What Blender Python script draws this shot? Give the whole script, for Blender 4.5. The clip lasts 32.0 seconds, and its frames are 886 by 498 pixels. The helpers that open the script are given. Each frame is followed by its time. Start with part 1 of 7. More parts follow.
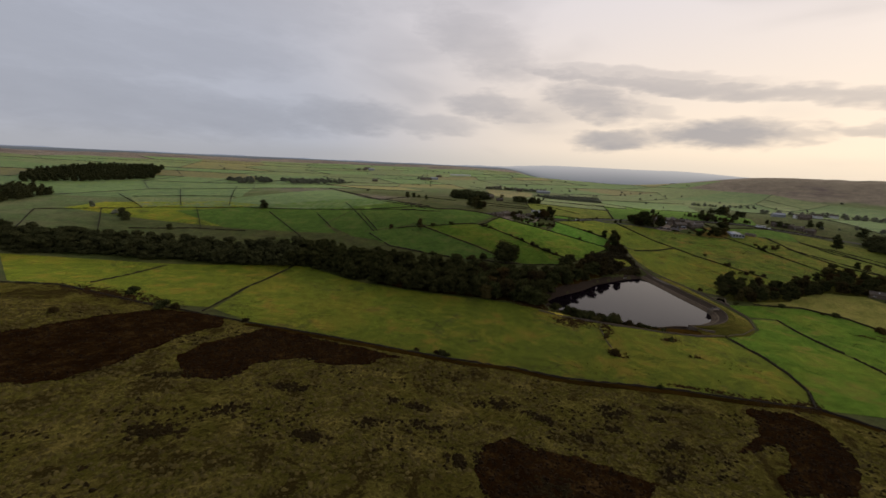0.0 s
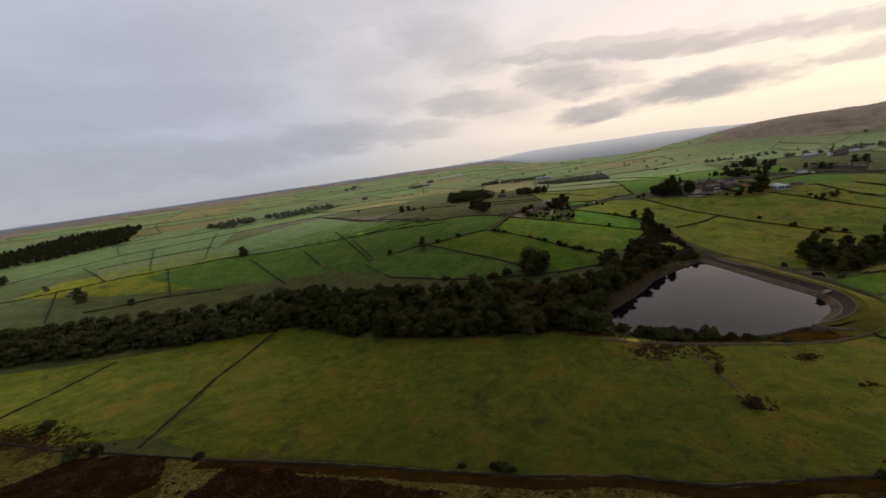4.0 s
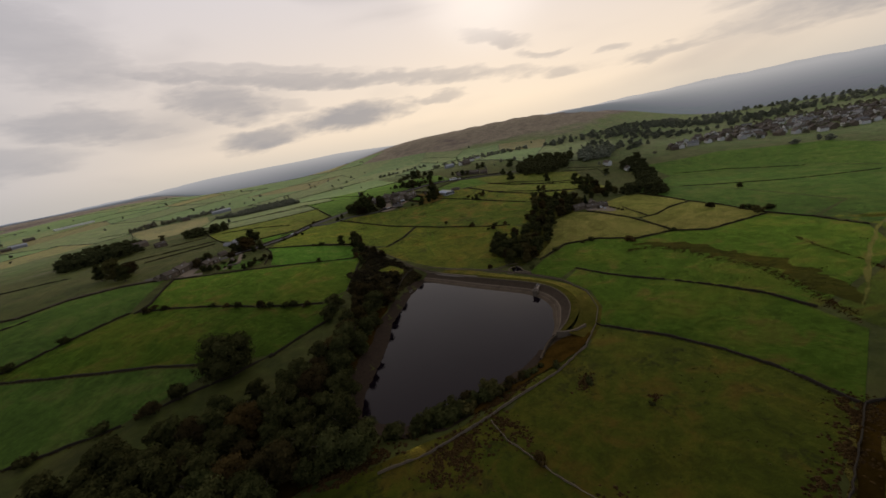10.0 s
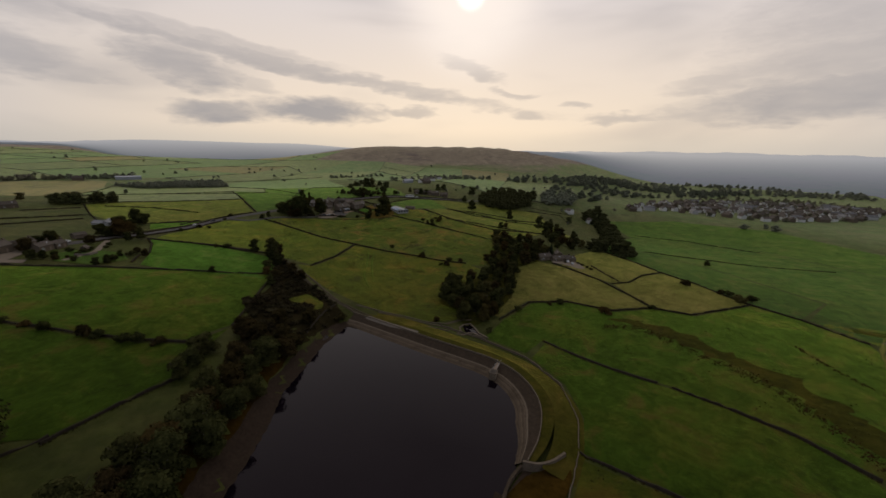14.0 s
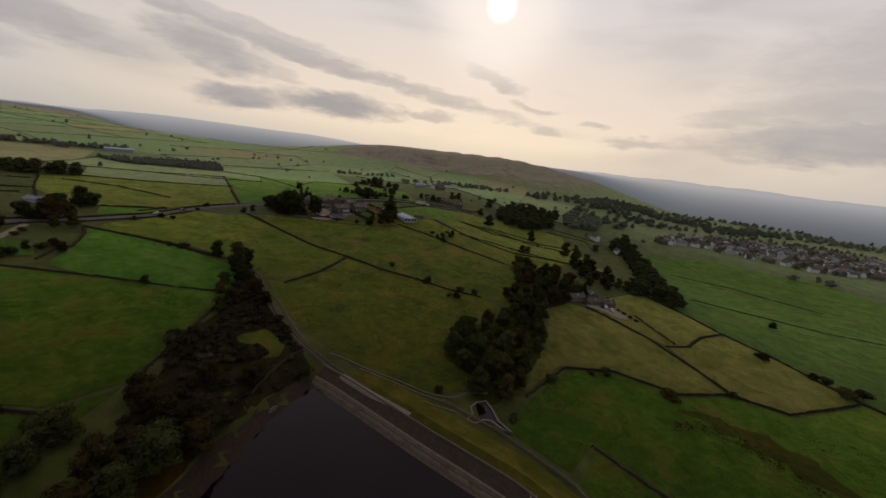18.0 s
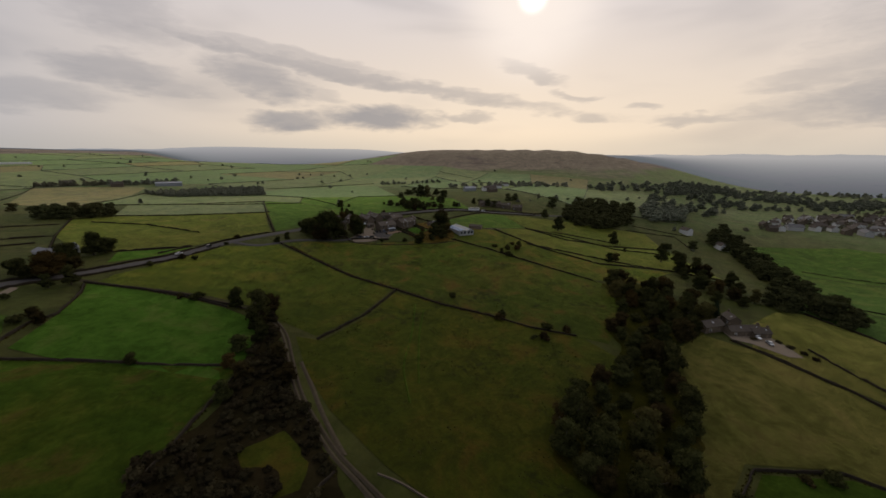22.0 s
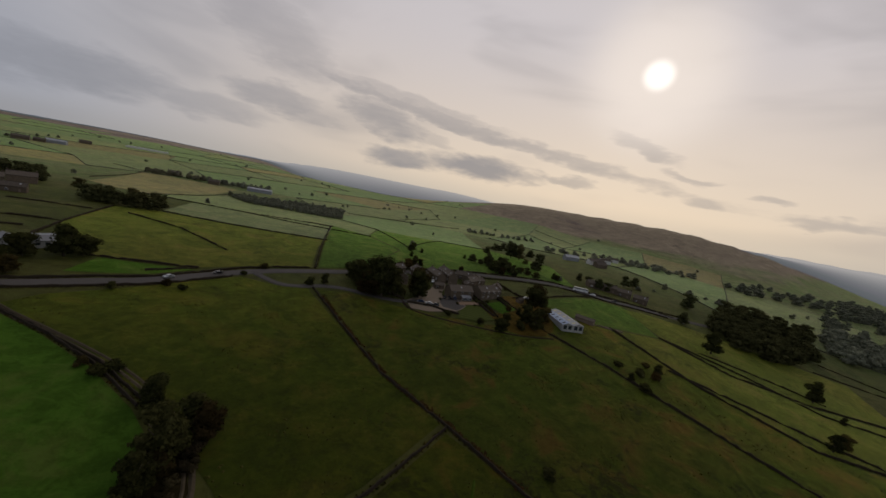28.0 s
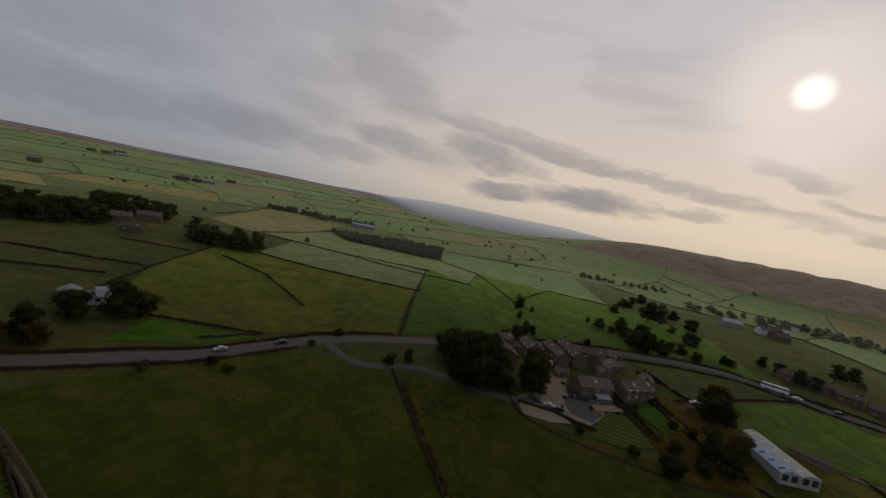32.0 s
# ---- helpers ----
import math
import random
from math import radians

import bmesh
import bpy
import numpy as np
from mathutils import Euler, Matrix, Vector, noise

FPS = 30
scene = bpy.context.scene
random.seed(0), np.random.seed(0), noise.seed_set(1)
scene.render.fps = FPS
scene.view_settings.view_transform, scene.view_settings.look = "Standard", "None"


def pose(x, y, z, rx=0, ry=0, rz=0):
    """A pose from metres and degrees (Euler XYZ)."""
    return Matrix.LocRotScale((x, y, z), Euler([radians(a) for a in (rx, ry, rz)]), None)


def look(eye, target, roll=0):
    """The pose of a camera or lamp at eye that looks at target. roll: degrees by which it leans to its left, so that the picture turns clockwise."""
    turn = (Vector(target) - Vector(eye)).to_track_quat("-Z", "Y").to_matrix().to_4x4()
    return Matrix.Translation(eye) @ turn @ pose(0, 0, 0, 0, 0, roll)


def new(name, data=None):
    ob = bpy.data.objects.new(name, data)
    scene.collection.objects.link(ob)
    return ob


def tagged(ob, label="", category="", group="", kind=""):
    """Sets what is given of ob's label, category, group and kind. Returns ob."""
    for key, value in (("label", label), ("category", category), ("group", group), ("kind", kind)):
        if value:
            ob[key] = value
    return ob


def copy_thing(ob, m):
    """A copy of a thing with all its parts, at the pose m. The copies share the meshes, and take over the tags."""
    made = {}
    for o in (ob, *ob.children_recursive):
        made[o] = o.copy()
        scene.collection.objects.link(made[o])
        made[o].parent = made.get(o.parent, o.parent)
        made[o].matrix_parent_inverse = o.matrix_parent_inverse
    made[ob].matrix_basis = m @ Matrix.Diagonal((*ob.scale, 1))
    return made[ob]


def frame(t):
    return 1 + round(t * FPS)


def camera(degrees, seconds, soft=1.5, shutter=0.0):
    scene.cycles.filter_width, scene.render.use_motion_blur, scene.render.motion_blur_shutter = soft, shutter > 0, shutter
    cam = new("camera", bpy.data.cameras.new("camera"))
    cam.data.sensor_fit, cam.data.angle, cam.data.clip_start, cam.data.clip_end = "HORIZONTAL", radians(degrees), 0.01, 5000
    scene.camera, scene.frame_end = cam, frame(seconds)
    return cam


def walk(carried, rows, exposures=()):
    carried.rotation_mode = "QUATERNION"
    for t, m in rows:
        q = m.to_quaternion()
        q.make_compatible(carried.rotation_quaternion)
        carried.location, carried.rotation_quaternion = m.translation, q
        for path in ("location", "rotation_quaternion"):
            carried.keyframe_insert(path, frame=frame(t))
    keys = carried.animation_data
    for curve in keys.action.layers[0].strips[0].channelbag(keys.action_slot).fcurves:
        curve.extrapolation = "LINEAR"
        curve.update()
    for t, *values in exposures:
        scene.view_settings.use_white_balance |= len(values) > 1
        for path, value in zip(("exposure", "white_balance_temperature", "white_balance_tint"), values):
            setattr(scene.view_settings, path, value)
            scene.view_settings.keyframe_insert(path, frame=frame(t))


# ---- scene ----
from mathutils.geometry import delaunay_2d_cdt

cam = camera(99.7, 32.0, 1.6)
METRES, EYE, TILT, LEAN, TURN = 480.0, 94.0, -12.75, -2.5, 0.0
ROWS = [
    (0.0, 0.0, 0.0, 0.0, 0.0, 0.0, -0.0),
    (0.5, -0.001, 0.0155, 0.004, -0.46, 0.07, -0.16),
    (1.0, -0.0022, 0.0313, 0.008, -0.71, 0.26, -0.35),
    (1.5, -0.0034, 0.0469, 0.0121, -0.76, 0.39, -0.11),
    (2.0, -0.0045, 0.0628, 0.016, -0.85, 0.44, -0.81),
    (2.5, -0.0057, 0.0783, 0.0204, -0.65, 0.36, -0.98),
    (4.5, -0.0113, 0.1423, 0.0369, -0.54, 0.53, 17.68),
    (5.0, -0.0112, 0.1571, 0.0402, -3.72, 0.47, 24.89),
    (5.5, -0.0093, 0.1723, 0.0434, -9.3, -0.6, 30.49),
    (6.0, -0.0053, 0.1874, 0.0468, -17.03, -2.63, 30.6),
    (6.5, -0.0004, 0.2022, 0.0492, -23.32, -4.13, 26.97),
    (7.0, 0.0056, 0.2156, 0.0518, -28.15, -5.47, 24.45),
    (7.5, 0.0132, 0.2299, 0.0536, -32.22, -6.59, 22.03),
    (8.0, 0.021, 0.2434, 0.055, -35.27, -7.49, 21.02),
    (8.5, 0.0295, 0.2564, 0.0567, -38.0, -8.22, 21.46),
    (9.0, 0.0383, 0.2689, 0.0578, -40.32, -8.71, 21.33),
    (9.5, 0.048, 0.2813, 0.059, -42.68, -9.16, 22.03),
    (10.0, 0.0581, 0.293, 0.0607, -45.48, -9.66, 22.04),
    (10.5, 0.0687, 0.3043, 0.0619, -48.05, -10.12, 20.07),
    (11.0, 0.0793, 0.3143, 0.0626, -50.15, -10.5, 18.04),
    (11.5, 0.091, 0.3248, 0.0633, -51.62, -10.65, 15.06),
    (12.0, 0.1028, 0.3353, 0.0637, -51.91, -10.47, 12.35),
    (12.5, 0.1146, 0.3457, 0.0645, -51.86, -10.15, 11.47),
    (13.0, 0.1263, 0.3558, 0.0654, -51.87, -9.7, 10.82),
    (13.5, 0.138, 0.366, 0.0664, -51.91, -9.31, 10.33),
    (14.0, 0.1499, 0.3763, 0.0675, -52.35, -9.05, 10.65),
    (14.5, 0.1617, 0.3866, 0.0687, -52.77, -8.83, 10.01),
    (16.5, 0.209, 0.428, 0.0733, -52.9, -8.44, 7.13),
    (17.0, 0.2196, 0.4381, 0.0746, -52.47, -8.29, 6.98),
    (17.5, 0.2307, 0.4488, 0.0759, -51.76, -8.13, 5.49),
    (18.0, 0.2417, 0.4601, 0.0772, -50.7, -7.98, 4.65),
    (18.5, 0.2521, 0.4711, 0.0787, -49.53, -7.76, 4.1),
    (19.0, 0.2619, 0.4825, 0.0801, -48.08, -7.45, 3.97),
    (19.5, 0.2721, 0.4944, 0.0814, -46.38, -7.09, 5.3),
    (20.0, 0.2818, 0.5067, 0.0832, -45.11, -6.8, 6.85),
    (20.5, 0.2917, 0.5189, 0.0848, -44.2, -6.49, 8.0),
    (21.0, 0.301, 0.5305, 0.0866, -43.88, -6.48, 8.84),
    (21.5, 0.3106, 0.5427, 0.0883, -43.82, -6.59, 9.42),
    (22.0, 0.3203, 0.5552, 0.0895, -43.8, -6.79, 10.1),
    (22.5, 0.3299, 0.5675, 0.091, -43.94, -6.93, 11.22),
    (23.0, 0.3391, 0.5793, 0.0924, -44.17, -6.99, 11.82),
    (23.5, 0.3488, 0.5917, 0.0937, -44.41, -7.12, 11.84),
    (24.0, 0.3587, 0.6038, 0.0952, -44.74, -7.08, 11.76),
    (24.5, 0.3686, 0.6157, 0.0968, -45.12, -7.03, 10.68),
    (26.5, 0.4082, 0.6658, 0.1024, -40.67, -4.04, -3.96),
    (27.0, 0.4164, 0.679, 0.1045, -37.43, -2.38, -4.37),
    (27.5, 0.4242, 0.6925, 0.1072, -34.19, -0.29, -2.68),
    (28.0, 0.431, 0.7066, 0.1109, -31.46, 1.49, -1.87),
    (28.5, 0.4373, 0.7203, 0.1147, -28.91, 2.79, -1.06),
    (29.0, 0.4427, 0.7333, 0.1188, -26.67, 3.84, -0.32),
    (29.5, 0.4479, 0.7466, 0.1234, -24.91, 4.68, -0.64),
    (30.0, 0.4525, 0.7602, 0.1279, -23.38, 5.2, -1.39),
    (30.5, 0.4568, 0.7734, 0.1329, -21.91, 5.55, -2.13),
    (31.0, 0.4606, 0.7859, 0.1375, -20.58, 5.68, -3.79),
    (31.5, 0.464, 0.7993, 0.1421, -18.85, 5.65, -5.25),
    (32.0, 0.4669, 0.8131, 0.1468, -16.59, 5.44, -5.21),
]
SKY_STRENGTH = 1.0
EXPOSURES = [(0.0, 0.28), (4.5, 0.42), (6.0, 0.29), (9.0, 0.14), (12.0, 0.10), (18.0, 0.05), (24.0, 0.02), (28.0, -0.16), (32.0, -0.28)]
# azimuth, elevation, half width, half height, slope, depth, in degrees
CLOUDS = [
    (34.0, 9.9, 26.0, 0.8, -0.142, 0.62), (24.0, 12.2, 12.0, 0.8, -0.12, 0.40), (20.5, 9.0, 5.5, 1.9, -0.2, 0.72), (27.0, 7.8, 3.0, 0.7, -0.2, 0.35),
    (23.4, 4.1, 5.0, 1.1, 0.0, 0.85), (35.0, 4.9, 6.5, 1.4, 0.0, 0.95), (41.5, 4.7, 3.0, 0.7, 0.0, 0.55), (47.6, 5.2, 3.6, 0.6, -0.08, 0.55),
    (57.0, 10.9, 4.2, 0.75, -0.3, 0.55), (63.8, 7.8, 2.6, 0.45, -0.1, 0.45), (65.0, 4.9, 1.8, 0.6, 0.0, 0.50), (71.2, 6.5, 1.6, 0.35, 0.0, 0.45), (77.2, 4.3, 4.2, 0.6, 0.0, 0.50),
    (89.0, 8.2, 6.0, 0.9, 0.03, 0.45), (97.0, 6.0, 11.0, 2.2, 0.08, 0.70), (88.0, 4.7, 7.0, 0.9, 0.0, 0.50), (100.0, 10.0, 12.0, 2.0, 0.1, 0.50), (106.0, 15.0, 16.0, 4.0, 0.1, 0.45),
    (6.0, 8.4, 6.0, 1.5, -0.1, 0.60), (11.5, 7.2, 4.0, 0.9, 0.0, 0.50), (-2.0, 5.5, 6.0, 1.2, 0.0, 0.45), (-13.5, 6.0, 7.5, 2.0, 0.0, 0.65), (-30.0, 4.6, 12.0, 2.3, 0.0, 0.60), (-42.0, 5.0, 12.0, 3.0, 0.0, 0.60),
    (-31.0, 11.8, 11.0, 2.6, 0.05, 0.40), (-48.0, 10.5, 12.0, 4.0, 0.0, 0.45), (4.0, 16.5, 7.5, 3.4, -0.33, 0.48), (-25.0, 18.0, 14.0, 4.0, 0.1, 0.35), (-8.0, 22.0, 10.0, 3.0, 0.0, 0.30),
]
walk(cam, [(t, pose(0, 0, EYE, TILT, LEAN, TURN) @ pose(METRES * x, METRES * y, METRES * z, 90 + pitch, roll, yaw)) for t, x, y, z, yaw, pitch, roll in ROWS],
     exposures=EXPOSURES)

# ---- sky and sun ----
SUN_AZ, SUN_EL = radians(56.5), radians(19.6)
SUN_DIR = Vector((math.sin(SUN_AZ) * math.cos(SUN_EL), math.cos(SUN_AZ) * math.cos(SUN_EL), math.sin(SUN_EL)))

world = bpy.data.worlds.new("overcast_sky")
scene.world = world
world.use_nodes = True
wt = world.node_tree
wt.nodes.clear()


class Nodes:
    """Small builder for node trees: each call makes one node and links what is given."""

    def __init__(self, tree):
        self.tree = tree

    def put(self, kind, inputs=None, **settings):
        n = self.tree.nodes.new(kind)
        for key, value in settings.items():
            if key == "operation":
                n.operation = value
            elif key == "use_clamp":
                n.use_clamp = value
            elif key == "data_type":
                n.data_type = value
            elif key == "blend_type":
                n.blend_type = value
            elif key == "interpolation_type":
                n.interpolation_type = value
        for key, value in (inputs or {}).items():
            if isinstance(value, bpy.types.NodeSocket):
                self.tree.links.new(value, n.inputs[key])
            else:
                n.inputs[key].default_value = value
        return n

    def math(self, op, a, b=0.0, c=0.0, clamp=False):
        return self.put("ShaderNodeMath", {0: a, 1: b, 2: c}, operation=op, use_clamp=clamp).outputs[0]

    def mix(self, fac, a, b, blend="MIX"):
        n = self.put("ShaderNodeMix", {0: fac, 6: a, 7: b}, data_type="RGBA", blend_type=blend)
        return n.outputs[2]

    def smooth(self, v, lo, hi):
        n = self.put("ShaderNodeMapRange", {0: v, 1: lo, 2: hi, 3: 0.0, 4: 1.0}, interpolation_type="SMOOTHSTEP")
        return n.outputs[0]

    def noise(self, vec, scale, detail=4.0, rough=0.55, warp=0.0):
        n = self.put("ShaderNodeTexNoise", {"Scale": scale, "Detail": detail, "Roughness": rough, "Distortion": warp})
        if vec is not None:
            self.tree.links.new(vec, n.inputs["Vector"])
        return n.outputs["Fac"]

    def ramp(self, fac, stops):
        n = self.put("ShaderNodeValToRGB", {0: fac})
        el = n.color_ramp.elements
        while len(el) < len(stops):
            el.new(0.5)
        for e, (p, c) in zip(el, stops):
            e.position, e.color = p, (*c, 1)
        return n.outputs[0]


def build_sky():
    g = Nodes(wt)
    co = g.put("ShaderNodeTexCoord").outputs["Generated"]
    sep = g.put("ShaderNodeSeparateXYZ", {0: co})
    x, y, z = sep.outputs
    deg = 180 / math.pi
    az = g.math("MULTIPLY", g.math("ARCTAN2", x, y), deg)
    el = g.math("MULTIPLY", g.math("ARCSINE", z), deg)
    # two noise fields that ruffle the clouds' outlines
    stretched = g.put("ShaderNodeCombineXYZ", {0: g.math("MULTIPLY", az, 0.085), 1: g.math("MULTIPLY", el, 0.28), 2: 3.0}).outputs[0]
    n1 = g.noise(stretched, 1.0, 4.0, 0.5, 0.3)
    n2 = g.noise(stretched, 2.4, 3.0, 0.5)
    wisp = g.math("MULTIPLY", g.math("SUBTRACT", g.noise(stretched, 5.5, 5.0, 0.62, 0.6), 0.5), 1.5)
    ruffle_a = g.math("MULTIPLY", g.math("SUBTRACT", n1, 0.5), 6.0)
    ruffle_e = g.math("MULTIPLY", g.math("SUBTRACT", n2, 0.5), 3.2)
    az2, el2 = g.math("ADD", az, ruffle_a), g.math("ADD", el, ruffle_e)
    # dark clouds below the pale overcast: azimuth, elevation, half widths, slope, depth
    total = None
    for a, e, wa, we, slope, depth in CLOUDS:
        da = g.math("DIVIDE", g.math("SUBTRACT", az2, a), wa)
        tilt = g.math("ADD", g.math("MULTIPLY", g.math("SUBTRACT", az, a), -slope), g.math("SUBTRACT", el2, e))
        de = g.math("DIVIDE", tilt, we)
        r2 = g.math("ADD", g.math("ADD", g.math("MULTIPLY", da, da), g.math("MULTIPLY", de, de)), wisp)
        d = g.math("MULTIPLY", g.smooth(g.math("SUBTRACT", 2.5, r2), 0.0, 2.5), depth)
        total = d if total is None else g.math("MAXIMUM", total, d)
    # the unseen rest of the sky: broken cloud banks of the same kind
    broad = g.smooth(g.noise(stretched, 0.5, 3.0, 0.5, 0.4), 0.44, 0.78)
    total = g.math("MAXIMUM", total, g.math("MULTIPLY", broad, 0.42))
    total = g.math("MULTIPLY", total, g.math("MULTIPLY_ADD", n2, 0.6, 0.68))
    # how near the sun, 1 at the sun and 0 opposite
    dot = g.put("ShaderNodeVectorMath", {0: co, 1: tuple(SUN_DIR)}, operation="DOT_PRODUCT").outputs["Value"]
    near = g.math("MULTIPLY_ADD", dot, 0.5, 0.5, clamp=True)
    high = g.smooth(el, 0.0, 26.0)
    veil = g.mix(g.smooth(near, 0.45, 1.0), (0.385, 0.405, 0.475, 1), (0.69, 0.64, 0.65, 1))
    low = g.mix(g.smooth(near, 0.60, 0.99), (0.39, 0.405, 0.465, 1), (0.88, 0.72, 0.555, 1))
    base = g.mix(high, low, veil)
    cloud = g.mix(g.smooth(near, 0.55, 1.0), (0.265, 0.275, 0.32, 1), (0.32, 0.30, 0.31, 1))
    col = g.mix(g.math("MINIMUM", total, 0.92), base, cloud)
    # haze at the skyline
    haze = g.smooth(g.math("ABSOLUTE", el), 3.5, 0.0)
    hazec = g.mix(g.smooth(near, 0.55, 0.97), (0.33, 0.335, 0.36, 1), (0.62, 0.56, 0.48, 1))
    col = g.mix(g.math("MULTIPLY", haze, 0.75), col, hazec)
    # the veiled sun
    core = g.math("POWER", g.smooth(dot, math.cos(radians(2.5)), math.cos(radians(0.3))), 2.0)
    glow = g.math("POWER", g.smooth(dot, math.cos(radians(15)), 1.0), 4.0)
    col = g.mix(g.math("MULTIPLY", glow, 0.8), col, (0.98, 0.87, 0.79, 1))
    col = g.mix(core, col, (1.5, 1.38, 1.28, 1))
    sky = g.put("ShaderNodeTexSky")
    sky.sky_type, sky.sun_disc, sky.sun_elevation, sky.sun_rotation = "NISHITA", False, SUN_EL, SUN_AZ
    clear = g.put("ShaderNodeBackground", {0: sky.outputs[0], 1: 0.05})
    grey = g.put("ShaderNodeBackground", {0: col, 1: SKY_STRENGTH})
    both = g.put("ShaderNodeMixShader", {0: 0.94, 1: clear.outputs[0], 2: grey.outputs[0]})
    g.put("ShaderNodeOutputWorld", {0: both.outputs[0]})


build_sky()
sun = new("sun", bpy.data.lights.new("sun", "SUN"))
sun.data.energy, sun.data.angle, sun.data.color = 0.6, radians(120), (1.0, 0.90, 0.76)
sun.matrix_world = look((0, 0, 0), -SUN_DIR)

# ---- materials ----
def material(name):
    m = bpy.data.materials.new(name)
    m.use_nodes = True
    m.node_tree.nodes.clear()
    return m, Nodes(m.node_tree)


def finish(g, colour, rough, bump=None, strength=0.3, distance=0.1, metallic=0.0, spec=0.3, extra=None, sheen=0.0, tint=(0.85, 0.9, 0.35, 1)):
    ins = {"Base Color": colour, "Roughness": rough, "Metallic": metallic, "Specular IOR Level": spec}
    if bump is not None:
        ins["Normal"] = g.put("ShaderNodeBump", {"Height": bump, "Strength": strength, "Distance": distance}).outputs[0]
    if sheen:
        ins.update({"Sheen Weight": sheen, "Sheen Roughness": 0.3, "Sheen Tint": tint})
    ins.update(extra or {})
    bsdf = g.put("ShaderNodeBsdfPrincipled", ins)
    g.put("ShaderNodeOutputMaterial", {0: bsdf.outputs[0]})


def place(g):
    return g.put("ShaderNodeTexCoord").outputs["Object"]


def per_thing(g):
    return g.put("ShaderNodeObjectInfo").outputs["Random"]


def grass(name, lush, dry, bare, patch=0.5, vary=0.25, tufts=0.25, rush=0.0, sheen=0.6, gloss=0.02, hue=(1.08, 0.90, 0.60)):
    """Pasture: broad worn and lush areas, fainter tufts, a fine sward, and clumps of dark rushes where it is wet."""
    lush, dry, bare = ((c[0] * hue[0], c[1] * hue[1], c[2] * hue[2], 1) for c in (lush, dry, bare))
    m, g = material(name)
    p = place(g)
    broad = g.noise(p, 0.014, 4.0, 0.6, 0.8)
    mid = g.noise(p, 0.07, 5.0, 0.65, 0.6)
    tuft = g.noise(p, 0.55, 5.0, 0.72, 0.6)
    fine = g.noise(p, 4.0, 3.0, 0.7)
    a = g.mix(g.smooth(g.math("ADD", g.math("MULTIPLY", broad, 0.6), g.math("MULTIPLY", mid, 0.4)), 0.62 - patch * 0.35, 0.66), lush, dry)
    b = g.mix(g.math("MULTIPLY", g.smooth(mid, 0.51, 0.68), 0.65), a, bare)
    dark = (lush[0] * 0.35, lush[1] * 0.35, lush[2] * 0.4, 1)
    c = g.mix(g.math("MULTIPLY", g.smooth(tuft, 0.46, 0.78), tufts), b, dark)
    if rush:
        clump = g.smooth(g.math("MULTIPLY_ADD", g.noise(p, 0.024, 4.0, 0.6, 1.0), 0.5, g.math("MULTIPLY", g.noise(p, 0.3, 5.0, 0.75, 0.8), 0.5)), 0.545, 0.60)
        c = g.mix(g.math("MULTIPLY", clump, rush), c, (0.009, 0.009, 0.003, 1))
    d = g.mix(g.math("MULTIPLY", g.smooth(fine, 0.45, 0.8), 0.25), c, dry)
    tone = g.math("MULTIPLY_ADD", per_thing(g), vary, 1.0 - vary / 2)
    worn = g.math("ADD", g.math("MULTIPLY", g.smooth(mid, 0.32, 0.68), 0.32), g.math("MULTIPLY", g.smooth(g.noise(p, 0.22, 6.0, 0.8, 0.5), 0.34, 0.66), 0.40))
    tone = g.math("MULTIPLY", tone, g.math("ADD", worn, 0.56))
    e = g.put("ShaderNodeHueSaturation", {"Value": tone, "Color": d}).outputs[0]
    height = g.math("ADD", g.math("MULTIPLY", tuft, 0.7), g.math("MULTIPLY", fine, 0.3))
    # thin blades catch light edge-on and hide dark gaps seen from above
    tint = g.mix(1.0, e, (13.0 * max(1.0, sheen), 13.0 * max(1.0, sheen), 12.5 * max(1.0, sheen), 1), "MULTIPLY")
    finish(g, e, 0.95 - gloss, height, 0.45, 0.4, spec=gloss, sheen=min(1.0, sheen), tint=tint)
    return m


def col(r, g_, b):
    return (r, g_, b, 1)


M_LUSH = grass("pasture_lush_green", col(0.021, 0.037, 0.004), col(0.033, 0.040, 0.005), col(0.036, 0.026, 0.007), 0.5, 0.2, 0.3, 0.35, 1.6, hue=(0.98, 0.96, 0.92))
M_BRIGHT = grass("pasture_bright_green", col(0.030, 0.066, 0.008), col(0.038, 0.068, 0.010), col(0.040, 0.056, 0.012), 0.3, 0.2, 0.2, 0.0, 0.75, hue=(0.97, 0.93, 0.85))
M_MEAD = grass("pasture_mid_green", col(0.028, 0.053, 0.007), col(0.036, 0.057, 0.009), col(0.040, 0.046, 0.011), 0.4, 0.15, 0.3, 0.3, 0.62, 0.05, hue=(0.97, 0.93, 0.85))
M_VALLEY = grass("pasture_valley_green", col(0.022, 0.040, 0.006), col(0.029, 0.042, 0.007), col(0.034, 0.034, 0.009), 0.5, 0.15, 0.3, 0.4, 0.62, 0.05, hue=(0.98, 0.98, 0.90))
M_GRAZED = grass("pasture_grazed_olive", col(0.024, 0.034, 0.004), col(0.033, 0.037, 0.005), col(0.034, 0.032, 0.006), 0.5, 0.2, 0.4, 0.35, 1.8, 0.05, hue=(0.97, 0.92, 0.66))
M_OLIVE = grass("pasture_olive", col(0.025, 0.034, 0.004), col(0.036, 0.037, 0.005), col(0.038, 0.026, 0.006), 0.5, 0.2, 0.4, 0.55, 1.9, 0.05, (1.02, 0.92, 0.64))
